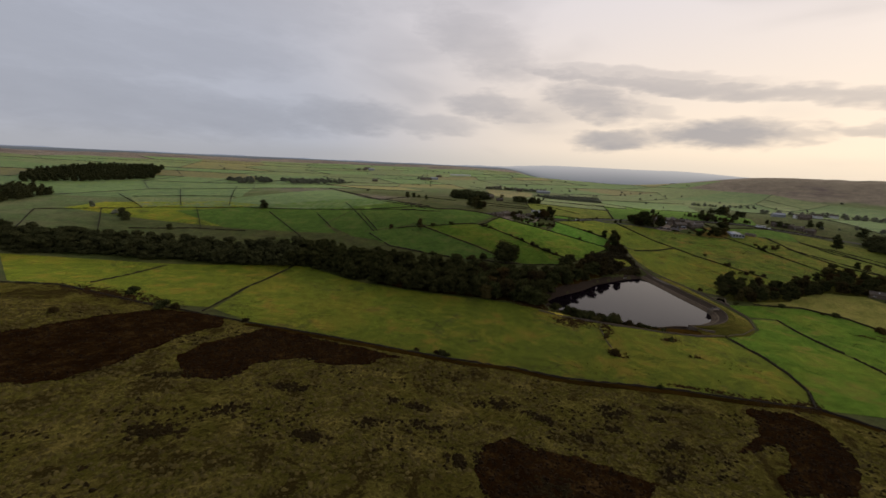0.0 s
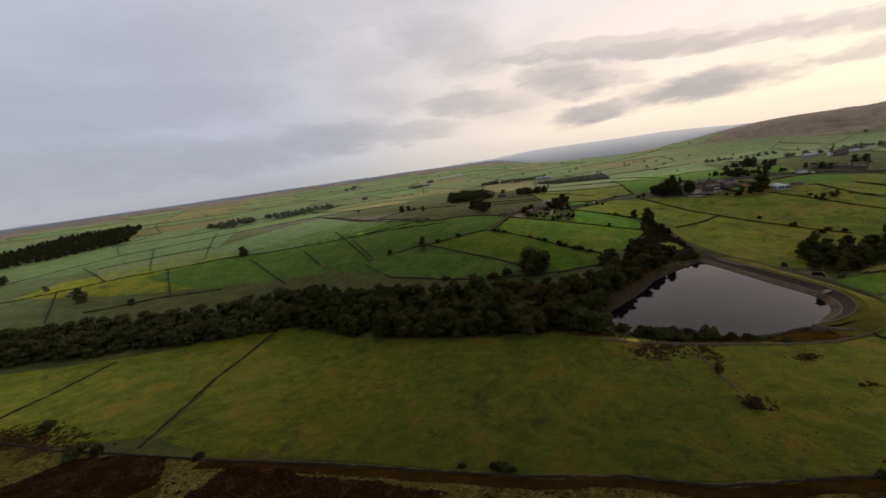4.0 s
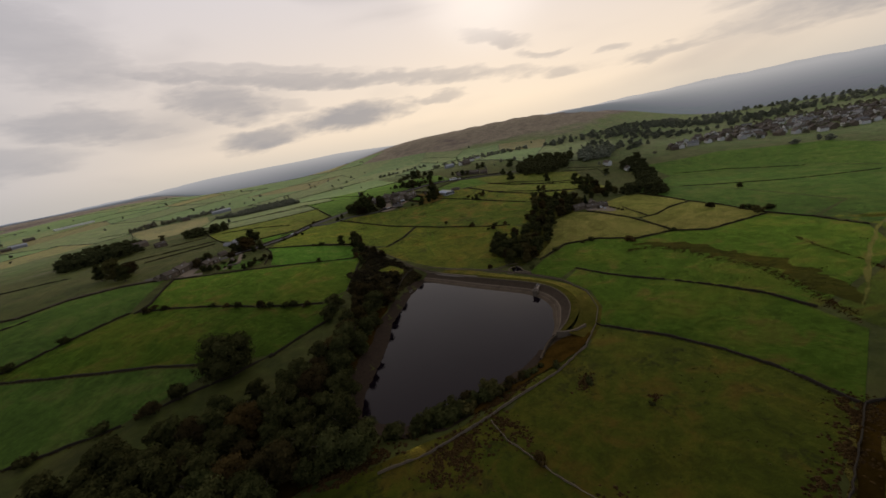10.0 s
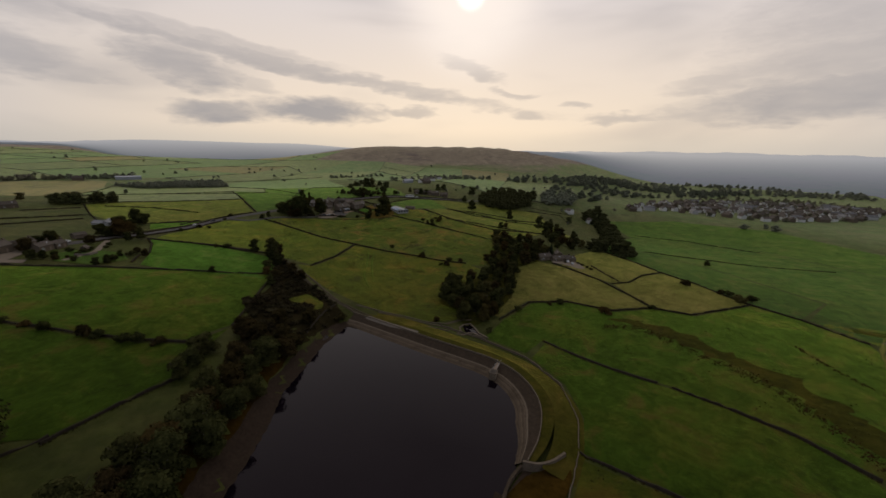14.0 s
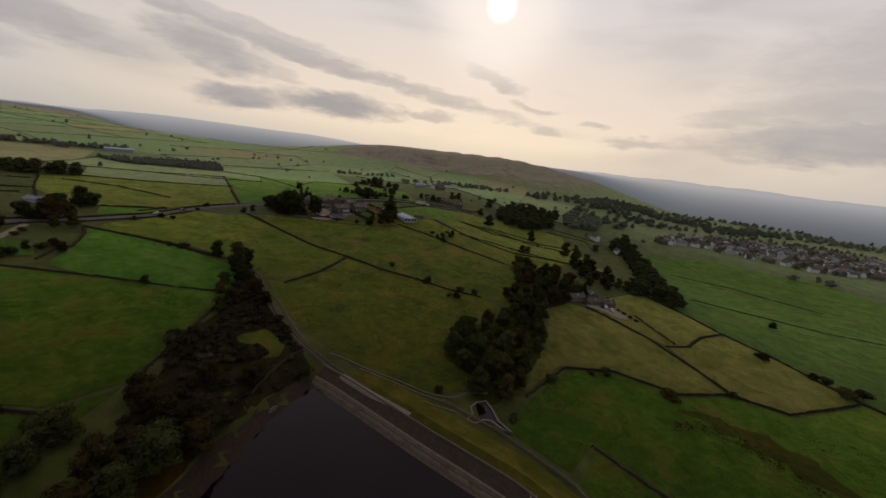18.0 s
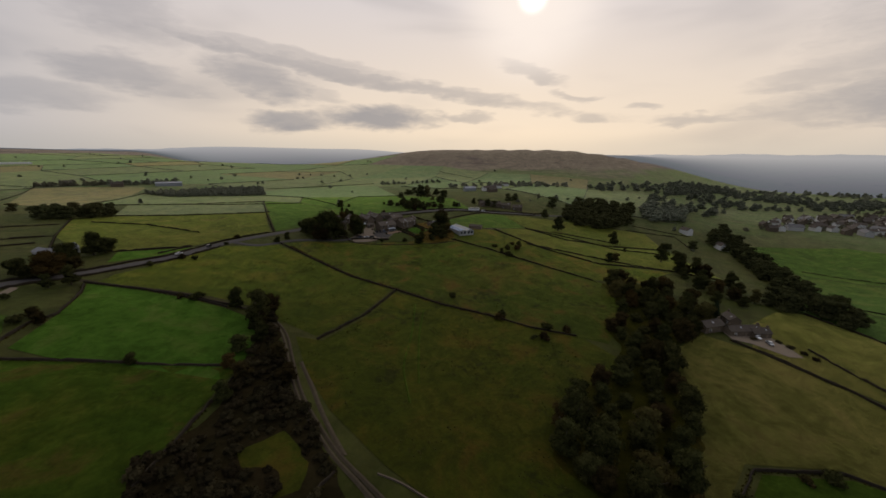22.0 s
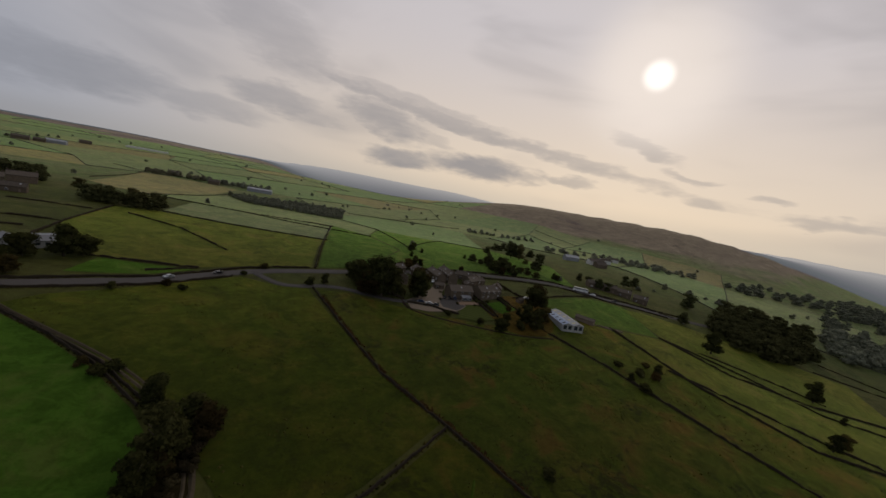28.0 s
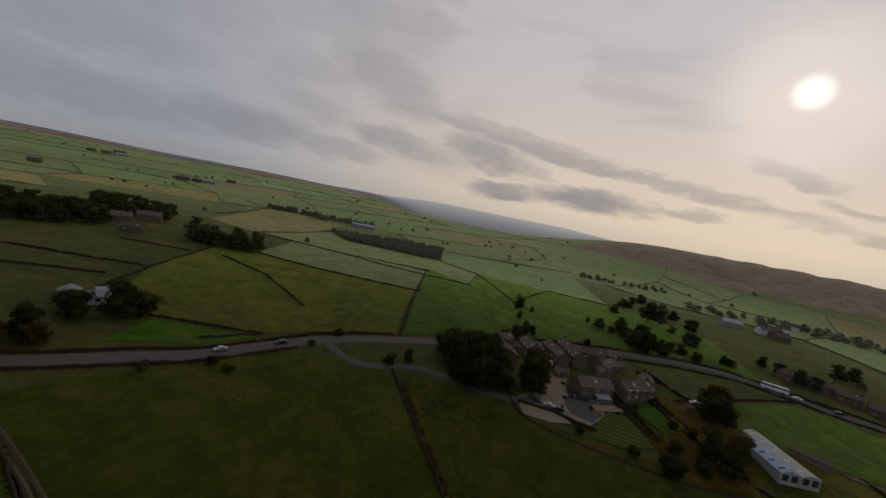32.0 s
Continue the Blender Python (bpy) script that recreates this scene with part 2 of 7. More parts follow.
M_DULL = grass("pasture_dull_olive", col(0.020, 0.031, 0.004), col(0.029, 0.032, 0.006), col(0.036, 0.021, 0.007), 0.6, 0.2, 0.4, 0.7, 1.7, 0.05, (1.03, 0.92, 0.64))
M_COARSE = grass("pasture_rough_olive", col(0.036, 0.047, 0.008), col(0.046, 0.050, 0.010), col(0.044, 0.038, 0.012), 0.6, 0.2, 0.4, 0.4, 0.7, 0.05, (1.06, 0.98, 0.75))
M_PALE = grass("meadow_pale_straw", col(0.042, 0.045, 0.012), col(0.058, 0.054, 0.018), col(0.048, 0.041, 0.015), 0.7, 0.2, 0.25, 0.0, 1.3, hue=(1.04, 0.98, 0.76))
M_BANK = grass("embankment_grass", col(0.031, 0.035, 0.007), col(0.043, 0.040, 0.011), col(0.044, 0.038, 0.011), 0.6)
# far pastures: colours paled and gloss raised in place of airlight
M_FIELD_A = grass("haze_paled_green_pasture", col(0.062, 0.090, 0.030), col(0.075, 0.095, 0.036), col(0.077, 0.081, 0.038), 0.4, 0.2, 0.2, 0.25, 0.34, 0.20, (0.84, 0.88, 0.68))
M_FIELD_B = grass("haze_paled_olive_pasture", col(0.066, 0.084, 0.031), col(0.081, 0.090, 0.038), col(0.079, 0.076, 0.039), 0.5, 0.2, 0.2, 0.35, 0.34, 0.20, (0.88, 0.88, 0.66))
M_FIELD_C = grass("haze_paled_brown_pasture", col(0.063, 0.066, 0.026), col(0.079, 0.073, 0.033), col(0.071, 0.060, 0.031), 0.6, 0.3, 0.2, 0.45, 0.45, 0.20, (0.98, 0.88, 0.62))


def heather():
    m, g = material("dark_heather")
    p = place(g)
    mid, tuft = g.noise(p, 0.16, 5.0, 0.7, 0.6), g.noise(p, 1.4, 4.0, 0.7)
    c = g.ramp(g.math("ADD", g.math("MULTIPLY", mid, 0.6), g.math("MULTIPLY", tuft, 0.4)), [(0.36, (0.007, 0.003, 0.001)), (0.52, (0.016, 0.008, 0.003)), (0.64, (0.048, 0.028, 0.010))])
    finish(g, c, 1.0, tuft, 0.8, 0.5, spec=0.0)
    return m


def stone(name, dark, light, scale=2.2, rough=0.9, mortar=0.0):
    m, g = material(name)
    p = place(g)
    vor = g.put("ShaderNodeTexVoronoi", {"Vector": p, "Scale": scale})
    n = g.noise(p, scale * 0.3, 5.0, 0.65)
    f = g.noise(p, scale * 5, 3.0, 0.7)
    c = g.mix(g.math("MULTIPLY_ADD", n, 0.6, g.math("MULTIPLY", vor.outputs["Color"], 0.4)), dark, light)
    c = g.mix(g.math("MULTIPLY", g.smooth(f, 0.5, 0.8), 0.4), c, dark)
    tone = g.math("MULTIPLY_ADD", per_thing(g), 0.3, 0.85)
    c = g.put("ShaderNodeHueSaturation", {"Value": tone, "Color": c}).outputs[0]
    finish(g, c, rough, g.math("SUBTRACT", f, vor.outputs["Distance"]), 0.5, 0.06, spec=0.06)
    return m


def moor_grass():
    """Tussocks: bleached tan blades over dark brown litter, in blotches of every size."""
    m, g = material("rough_moor_grass")
    p = place(g)
    blot, mid = g.noise(p, 0.035, 6.0, 0.68, 1.2), g.noise(p, 0.13, 6.0, 0.72, 0.8)
    tuft, fleck = g.noise(p, 0.75, 4.0, 0.75, 0.5), g.noise(p, 2.6, 3.0, 0.75)
    c = g.mix(g.smooth(mid, 0.38, 0.60), (0.030, 0.023, 0.005, 1), (0.098, 0.076, 0.020, 1))
    c = g.mix(g.math("MULTIPLY", g.smooth(blot, 0.36, 0.47), 0.4), c, (0.048, 0.047, 0.008, 1))
    c = g.mix(g.math("MULTIPLY", g.smooth(g.math("MULTIPLY_ADD", mid, 0.5, g.math("MULTIPLY", blot, 0.5)), 0.50, 0.56), 0.9), c, (0.014, 0.009, 0.003, 1))
    c = g.mix(g.math("MULTIPLY", g.smooth(tuft, 0.47, 0.62), 0.8), c, (0.017, 0.013, 0.004, 1))
    c = g.mix(g.math("MULTIPLY", g.smooth(fleck, 0.58, 0.72), 0.6), c, (0.140, 0.112, 0.046, 1))
    finish(g, c, 1.0, g.math("ADD", g.math("MULTIPLY", tuft, 0.8), g.math("MULTIPLY", fleck, 0.3)), 0.9, 0.8, spec=0.0, sheen=0.45, tint=g.mix(1.0, c, (7.0, 7.0, 6.0, 1), "MULTIPLY"))
    return m


M_MOOR = moor_grass()
M_HEATHER = heather()
M_BRACKEN = grass("dead_bracken", col(0.018, 0.013, 0.004), col(0.036, 0.024, 0.007), col(0.014, 0.009, 0.003), 0.6, 0.2, 0.5, 0.0, 0.1, 0.0)
M_WALLSTONE = stone("dry_stone", col(0.014, 0.011, 0.007), col(0.046, 0.036, 0.025), 3.0)
# far walls: dry stone lightened so haze is painted into its colour
M_FARWALL = stone("haze_paled_far_wall", col(0.050, 0.050, 0.034), col(0.085, 0.082, 0.060), 2.0)
M_TRACK = stone("trodden_earth_track", col(0.034, 0.026, 0.016), col(0.078, 0.062, 0.040), 1.2)
M_GRIT = stone("gritstone_masonry", col(0.062, 0.047, 0.033), col(0.160, 0.126, 0.090), 2.0)
M_PITCH = stone("pitched_stone_bank", col(0.020, 0.014, 0.009), col(0.056, 0.040, 0.027), 1.2)
M_SLATE = stone("stone_slate_roof", col(0.045, 0.037, 0.030), col(0.112, 0.091, 0.072), 2.6, 0.7)
M_GRAVEL = stone("gravel_track", col(0.110, 0.086, 0.062), col(0.205, 0.165, 0.122), 3.0)
M_ASPHALT = stone("worn_asphalt", col(0.046, 0.041, 0.038), col(0.082, 0.075, 0.069), 4.0, 0.85)
M_MUD = stone("exposed_shore_mud", col(0.014, 0.009, 0.006), col(0.042, 0.028, 0.018), 1.5)


def plain(name, c, rough=0.6, metallic=0.0, speckle=0.15, scale=3.0):
    m, g = material(name)
    n = g.noise(place(g), scale, 4.0, 0.6)
    dark = (c[0] * 0.6, c[1] * 0.6, c[2] * 0.6, 1)
    finish(g, g.mix(g.math("MULTIPLY", g.smooth(n, 0.4, 0.8), speckle * 3), c, dark), rough, n, 0.1, 0.02, metallic)
    return m


M_WHITE = plain("white_render_paint", col(0.55, 0.54, 0.51))
M_GLASS = plain("dark_window_glass", col(0.03, 0.035, 0.04), 0.12)
M_BARK = plain("dark_bark", col(0.060, 0.045, 0.034), 0.95, 0, 0.25, 6.0)
M_SHEET = plain("pale_corrugated_sheet", col(0.24, 0.25, 0.26), 0.55, 0.1)
M_BLUE = plain("blue_grey_sheet", col(0.15, 0.21, 0.32), 0.45, 0.2)
M_WOODB = plain("weathered_timber", col(0.16, 0.12, 0.085), 0.85)


def leaves(name, deep, mid, warm, warm_share=0.12, through_leaf=0.28):
    m, g = material(name)
    r = per_thing(g)
    island = g.put("ShaderNodeNewGeometry").outputs["Random Per Island"]
    n = g.noise(place(g), 0.35, 3.0, 0.6)
    c = g.mix(g.math("MULTIPLY_ADD", island, 0.3, g.math("MULTIPLY", g.smooth(n, 0.3, 0.7), 0.6)), deep, mid)
    c = g.mix(g.math("MULTIPLY", g.smooth(r, 1.0 - warm_share, 1.0), 0.75), c, warm)
    c = g.put("ShaderNodeHueSaturation", {"Value": g.math("ADD", g.math("MULTIPLY", g.math("FRACT", g.math("MULTIPLY", r, 7.31)), 0.45), g.math("MULTIPLY_ADD", island, 0.3, 0.62)), "Hue": g.math("MULTIPLY_ADD", r, 0.03, 0.485), "Color": c}).outputs[0]
    d = g.put("ShaderNodeBsdfDiffuse", {0: c})
    t = g.put("ShaderNodeBsdfTranslucent", {0: c})
    s = g.put("ShaderNodeMixShader", {0: through_leaf, 1: d.outputs[0], 2: t.outputs[0]})
    g.put("ShaderNodeOutputMaterial", {0: s.outputs[0]})
    return m


M_LEAF = leaves("broadleaf_foliage", col(0.016, 0.018, 0.006), col(0.060, 0.060, 0.020), col(0.080, 0.054, 0.020))
# far trees: leaf colours lifted and greyed to paint in haze
M_LEAF_FAR = leaves("haze_paled_foliage", col(0.125, 0.135, 0.095), col(0.240, 0.245, 0.175), col(0.19, 0.165, 0.11), 0.1, 0.5)
# middle-distance trees: M_LEAF a little paler, thin haze put into the colour
M_LEAF_MID = leaves("mid_haze_foliage", col(0.024, 0.027, 0.011), col(0.072, 0.073, 0.029), col(0.095, 0.068, 0.030), 0.12, 0.3)
M_LEAF_AUTUMN = leaves("turning_foliage", col(0.017, 0.015, 0.006), col(0.050, 0.037, 0.014), col(0.068, 0.038, 0.014), 0.25)
M_SCRUB = leaves("brown_thorn_scrub", col(0.014, 0.013, 0.007), col(0.046, 0.036, 0.018), col(0.060, 0.046, 0.024), 0.3)
M_CONIFER = leaves("conifer_foliage", col(0.010, 0.016, 0.009), col(0.026, 0.036, 0.018), col(0.03, 0.035, 0.02), 0.02)


def water():
    m, g = material("still_reservoir_water")
    p = place(g)
    ripple = g.noise(p, 0.9, 3.0, 0.5)
    finish(g, col(0.004, 0.0025, 0.004), 0.05, ripple, 0.012, 0.05, spec=0.5, extra={"IOR": 1.17, "Specular Tint": (1.0, 0.82, 0.90, 1)})
    return m


M_WATER = water()

# ---- the lie of the land ----
SWELL = [
    (1.1, -1.1, 0.3, 7.2, 4.9, 7.0, 8.2, 1.9, 0.4, 2.5, 2.1),
    (4.4, 2.0, 4.9, 11.0, 2.7, 4.2, -0.3, -1.0, -1.4, 0.7, 1.9),
    (4.2, 1.1, 4.2, -0.8, -8.2, -0.4, -7.2, 6.4, -5.8, -6.4, 0.3),
    (1.7, -2.1, -4.5, -10.7, -1.8, 4.4, -8.5, 6.8, -9.9, -6.7, 1.0),
    (1.2, 0.8, -0.1, 6.4, 16.2, 1.9, -7.9, 7.6, 1.3, 4.9, 3.9),
    (0.2, 1.8, 2.8, 3.6, 2.0, -2.0, 5.2, 7.5, 3.4, 7.7, 3.8),
    (0.4, 2.7, 3.9, 0.6, 0.7, 5.2, 3.1, -3.3, 0.2, 5.9, 2.7),
]
WATER = np.array([(185, 328), (165, 321), (150, 312), (134, 303), (122, 291), (111, 282), (97, 272.5), (88, 266), (80, 257), (82, 246), (87, 236), (96, 228),
                  (117, 222.5), (133, 219), (151, 219), (167, 222), (180, 227.5), (190, 236.5), (193, 247), (191.5, 275), (188.5, 305)], float)


def smoothstep(v, lo, hi):
    u = np.clip((v - lo) / (hi - lo), 0, 1)
    return u * u * (3 - 2 * u)


def shore_distance(x, y):
    """Metres to the waterline, minus inside."""
    x, y = np.asarray(x, float), np.asarray(y, float)
    best, inside = np.full(x.shape, 1e9), np.zeros(x.shape, bool)
    for (ax, ay), (bx, by) in zip(WATER, np.roll(WATER, -1, 0)):
        u = np.clip(((x - ax) * (bx - ax) + (y - ay) * (by - ay)) / ((bx - ax) ** 2 + (by - ay) ** 2), 0, 1)
        best = np.minimum(best, np.hypot(x - ax - u * (bx - ax), y - ay - u * (by - ay)))
        cross = (ay > y) != (by > y)
        if ay != by:
            inside ^= cross & (x < (bx - ax) * (y - ay) / (by - ay) + ax)
    return np.where(inside, -best, best)


def land(x, y):
    """The ground's height: fitted swells near the water, rising moor all round, a broad valley to the east."""
    x, y = np.asarray(x, float), np.asarray(y, float)
    z = 6 + 0.035 * (y - 200) - 0.02 * (x - 100)
    for j, row in enumerate(SWELL):
        for i, a in enumerate(row):
            z = z + a * np.exp(-((x + 500 - 130 * i) ** 2 + (y + 50 - 130 * j) ** 2) / 31250)
    r = np.hypot(x - 200, y - 300)
    az = np.degrees(np.arctan2(x - 200, y - 300))
    west = 1 - smoothstep(az, 4, 34)
    moor = 28 + 61 * (smoothstep(r, 420, 2000) * west + smoothstep(r, 500, 2900) * (1 - west))
    moor = moor + 57 * smoothstep(az, 19, 46) * (1 - smoothstep(az, 61, 82)) * np.exp(-((r - 1280) / 330) ** 2)
    moor = moor + (-62 * smoothstep(r, 1180, 1750) + 105 * smoothstep(r, 2300, 4300)) * smoothstep(az, 4, 14) * (1 - smoothstep(az, 30, 42))
    moor = moor + 3 * np.sin(az * 0.31 + r * 0.0021) * smoothstep(r, 900, 2200)
    moor = moor + (1.6 * np.sin(az * 1.7) + 1.1 * np.sin(az * 4.1 + 1) + 0.8 * np.sin(az * 9.3)) * smoothstep(az, 44, 54) * (1 - smoothstep(az, 74, 80)) * np.exp(-((r - 1300) / 260) ** 2)
    vale = -16 - 16 * smoothstep(r, 800, 1700) + 116 * smoothstep(r, 1900, 4300)
    into = smoothstep(az, 70, 88) * (1 - smoothstep(az, 150, 175))
    far = moor * (1 - into) + vale * into
    w = smoothstep(r, 430, 950)
    z = z * (1 - w) + far * w
    return z


def ground_height(x, y):
    """The land with the reservoir's basin sunk into it."""
    z = land(x, y)
    sd = shore_distance(x, y)
    rim = z * smoothstep(sd, 0, 14) + np.clip(sd, -12, 0) * 0.38
    return np.where(sd < 14, rim, z)


def gz(x, y):
    return float(ground_height(np.array([x]), np.array([y]))[0])


def mesh_from(name, verts, faces, mat, smooth=False):
    me = bpy.data.meshes.new(name)
    me.from_pydata(verts, [], faces)
    me.materials.append(mat)
    if smooth:
        me.polygons.foreach_set("use_smooth", [True] * len(me.polygons))
    me.update()
    return me


def part(name, me, parent=None, label=""):
    ob = new(name, me)
    if parent is not None:
        ob.parent = parent
    return tagged(ob, label)


def bm_part(name, bm, mat, parent=None, label=""):
    me = bpy.data.meshes.new(name)
    bm.to_mesh(me)
    bm.free()
    me.materials.append(mat)
    return part(name, me, parent, label)


def grid_lines(lo, hi, step, reach, growth):
    """Even lines from lo to hi, then ever wider ones out to the reach."""
    inner = list(np.arange(lo, hi + 0.1, step))
    up, d = [], step
    while (up[-1] if up else hi) < reach:
        d *= growth
        up.append((up[-1] if up else hi) + d)
    down, d = [], step
    while (down[-1] if down else lo) > -reach:
        d *= growth
        down.append((down[-1] if down else lo) - d)
    return np.array(down[::-1] + inner + up)


FAR_EDGE = 1750.0


def build_ground():
    xs, ys = grid_lines(-420, 640, 6, 4300, 1.06), grid_lines(-120, 760, 6, 4300, 1.06)
    gx, gy = np.meshgrid(xs, ys)
    z = ground_height(gx, gy)
    verts = np.stack([gx, gy, z], -1).reshape(-1, 3)
    n = len(xs)
    near, far = [], []
    for j in range(len(ys) - 1):
        for i in range(n - 1):
            r = math.hypot((xs[i] + xs[i + 1]) / 2 - 200, (ys[j] + ys[j + 1]) / 2 - 300)
            (near if r < FAR_EDGE else far).append((j * n + i, j * n + i + 1, j * n + n + i + 1, j * n + n + i))
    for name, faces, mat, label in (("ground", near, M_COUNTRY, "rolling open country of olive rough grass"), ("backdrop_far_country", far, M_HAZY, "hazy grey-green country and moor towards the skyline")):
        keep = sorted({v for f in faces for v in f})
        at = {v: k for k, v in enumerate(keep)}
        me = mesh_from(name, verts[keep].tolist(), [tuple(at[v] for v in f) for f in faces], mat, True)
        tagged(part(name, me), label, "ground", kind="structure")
    # the last hills, pale from the haze glow in their material
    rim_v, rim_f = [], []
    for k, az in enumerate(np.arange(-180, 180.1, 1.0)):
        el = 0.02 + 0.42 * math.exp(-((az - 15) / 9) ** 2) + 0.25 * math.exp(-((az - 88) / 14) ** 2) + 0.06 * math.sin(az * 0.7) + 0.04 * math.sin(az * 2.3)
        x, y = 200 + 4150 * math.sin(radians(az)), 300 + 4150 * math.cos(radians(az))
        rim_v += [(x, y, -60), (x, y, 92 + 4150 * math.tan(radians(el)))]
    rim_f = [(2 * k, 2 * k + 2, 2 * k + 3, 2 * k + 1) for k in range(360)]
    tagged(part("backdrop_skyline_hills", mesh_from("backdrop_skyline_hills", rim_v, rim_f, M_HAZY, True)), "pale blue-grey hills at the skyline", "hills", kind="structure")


def far_land():
    """Open country: dull pasture near, paled farther off as painted haze, bracken-brown moor on the heights."""
    m, g = material("open_country")
    p = place(g)
    sep = g.put("ShaderNodeSeparateXYZ", {0: p})
    broad = g.noise(p, 0.0035, 5.0, 0.6, 0.5)
    mid, tuft, fine = g.noise(p, 0.03, 5.0, 0.65, 0.4), g.noise(p, 0.5, 4.0, 0.7), g.noise(p, 3.0, 3.0, 0.7)
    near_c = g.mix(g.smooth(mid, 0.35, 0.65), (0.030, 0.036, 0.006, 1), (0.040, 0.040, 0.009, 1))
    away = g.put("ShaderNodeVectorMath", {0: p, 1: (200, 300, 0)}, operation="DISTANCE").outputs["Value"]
    # grass colour lightens with distance, haze painted into the ground
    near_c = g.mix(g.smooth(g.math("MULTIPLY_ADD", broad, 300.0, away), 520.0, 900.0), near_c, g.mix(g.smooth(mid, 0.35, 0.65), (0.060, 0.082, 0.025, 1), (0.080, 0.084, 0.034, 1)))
    moor = g.mix(g.smooth(mid, 0.3, 0.7), (0.086, 0.068, 0.045, 1), (0.125, 0.100, 0.066, 1))
    moor = g.mix(g.smooth(broad, 0.5, 0.65), moor, (0.066, 0.050, 0.039, 1))
    high = g.smooth(g.math("ADD", sep.outputs[2], g.math("MULTIPLY", g.math("SUBTRACT", broad, 0.5), 60.0)), 37, 50)
    c = g.mix(high, near_c, moor)
    c = g.mix(g.math("MULTIPLY", g.smooth(tuft, 0.45, 0.8), 0.35), c, (0.02, 0.02, 0.01, 1))
    patchy = g.math("ADD", g.math("MULTIPLY", g.smooth(g.noise(p, 0.07, 5.0, 0.65, 0.6), 0.3, 0.7), 0.45), g.math("MULTIPLY_ADD", g.smooth(g.noise(p, 0.25, 4.0, 0.7), 0.3, 0.7), 0.35, 0.58))
    c = g.put("ShaderNodeHueSaturation", {"Value": patchy, "Color": c}).outputs[0]
    finish(g, c, 0.9, g.math("ADD", tuft, g.math("MULTIPLY", fine, 0.5)), 0.5, 0.4, spec=0.08, sheen=0.6, tint=g.mix(1.0, c, (4.5, 4.5, 5.0, 1), "MULTIPLY"))
    return m


def hazy_land():
    """The distance: country whose surface glows in place of kilometres of moist, shining air."""
    m, g = material("distance_haze_glow")
    p = place(g)
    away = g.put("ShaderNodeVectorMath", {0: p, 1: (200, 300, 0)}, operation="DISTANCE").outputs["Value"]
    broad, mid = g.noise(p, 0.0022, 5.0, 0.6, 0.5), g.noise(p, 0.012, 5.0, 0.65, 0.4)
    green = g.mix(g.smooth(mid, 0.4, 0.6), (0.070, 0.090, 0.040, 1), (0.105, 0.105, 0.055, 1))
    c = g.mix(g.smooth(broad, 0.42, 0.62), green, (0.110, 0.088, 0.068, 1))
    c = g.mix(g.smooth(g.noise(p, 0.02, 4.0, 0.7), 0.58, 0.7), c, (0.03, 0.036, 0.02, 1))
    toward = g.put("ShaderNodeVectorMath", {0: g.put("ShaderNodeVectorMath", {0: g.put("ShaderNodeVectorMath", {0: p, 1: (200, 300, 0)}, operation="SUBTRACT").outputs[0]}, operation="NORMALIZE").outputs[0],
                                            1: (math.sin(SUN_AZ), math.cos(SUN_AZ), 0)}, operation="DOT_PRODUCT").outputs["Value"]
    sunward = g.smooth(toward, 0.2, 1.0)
    # haze colours emitted by the land itself, brighter sunward and farther off
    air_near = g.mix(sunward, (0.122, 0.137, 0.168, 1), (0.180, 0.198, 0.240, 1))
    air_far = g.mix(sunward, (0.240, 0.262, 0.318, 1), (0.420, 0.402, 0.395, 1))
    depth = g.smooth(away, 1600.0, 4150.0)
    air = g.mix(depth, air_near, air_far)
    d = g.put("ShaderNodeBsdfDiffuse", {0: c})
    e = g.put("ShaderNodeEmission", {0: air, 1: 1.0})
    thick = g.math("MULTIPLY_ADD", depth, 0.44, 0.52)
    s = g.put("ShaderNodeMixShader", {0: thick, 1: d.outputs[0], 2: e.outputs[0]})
    g.put("ShaderNodeOutputMaterial", {0: s.outputs[0]})
    return m


M_COUNTRY, M_HAZY = far_land(), hazy_land()
build_ground()


def drape(name, outline, mat, lift, step=9.0, ragged=0.0, label="", category="field", kind="structure"):
    """A piece of ground cover with its own outline that follows the land."""
    pts = [Vector(p[:2]) for p in outline]
    edge = []
    for a, b in zip(pts, pts[1:] + pts[:1]):
        k = max(1, int((b - a).length / (step if not ragged else 1.6)))
        for i in range(k):
            q = a.lerp(b, i / k)
            if ragged:
                q = q + Vector((noise.noise(Vector((q.x * 0.09, q.y * 0.09, 1))), noise.noise(Vector((q.x * 0.09, q.y * 0.09, 7))))) * ragged
                q = q + Vector((noise.noise(Vector((q.x * 0.33, q.y * 0.33, 3))), noise.noise(Vector((q.x * 0.33, q.y * 0.33, 9))))) * ragged * 0.35
            edge.append(q)
    lo_x, hi_x = min(q.x for q in edge), max(q.x for q in edge)
    lo_y, hi_y = min(q.y for q in edge), max(q.y for q in edge)
    inner = [Vector((x, y)) for x in np.arange(lo_x + step / 2, hi_x, step) for y in np.arange(lo_y + step / 2, hi_y, step)]
    n = len(edge)
    v, _, f, *_ = delaunay_2d_cdt(edge + inner, [], [list(range(n))], 1, 1e-3)
    xy = np.array([(q.x, q.y) for q in v])
    z = ground_height(xy[:, 0], xy[:, 1]) + lift
    me = mesh_from(name, np.column_stack([xy, z]).tolist(), [tuple(q) for q in f], mat, True)
    if me.polygons and me.polygons[0].normal.z < 0:
        me.flip_normals()
    return tagged(part(name, me), label, category, kind=kind)


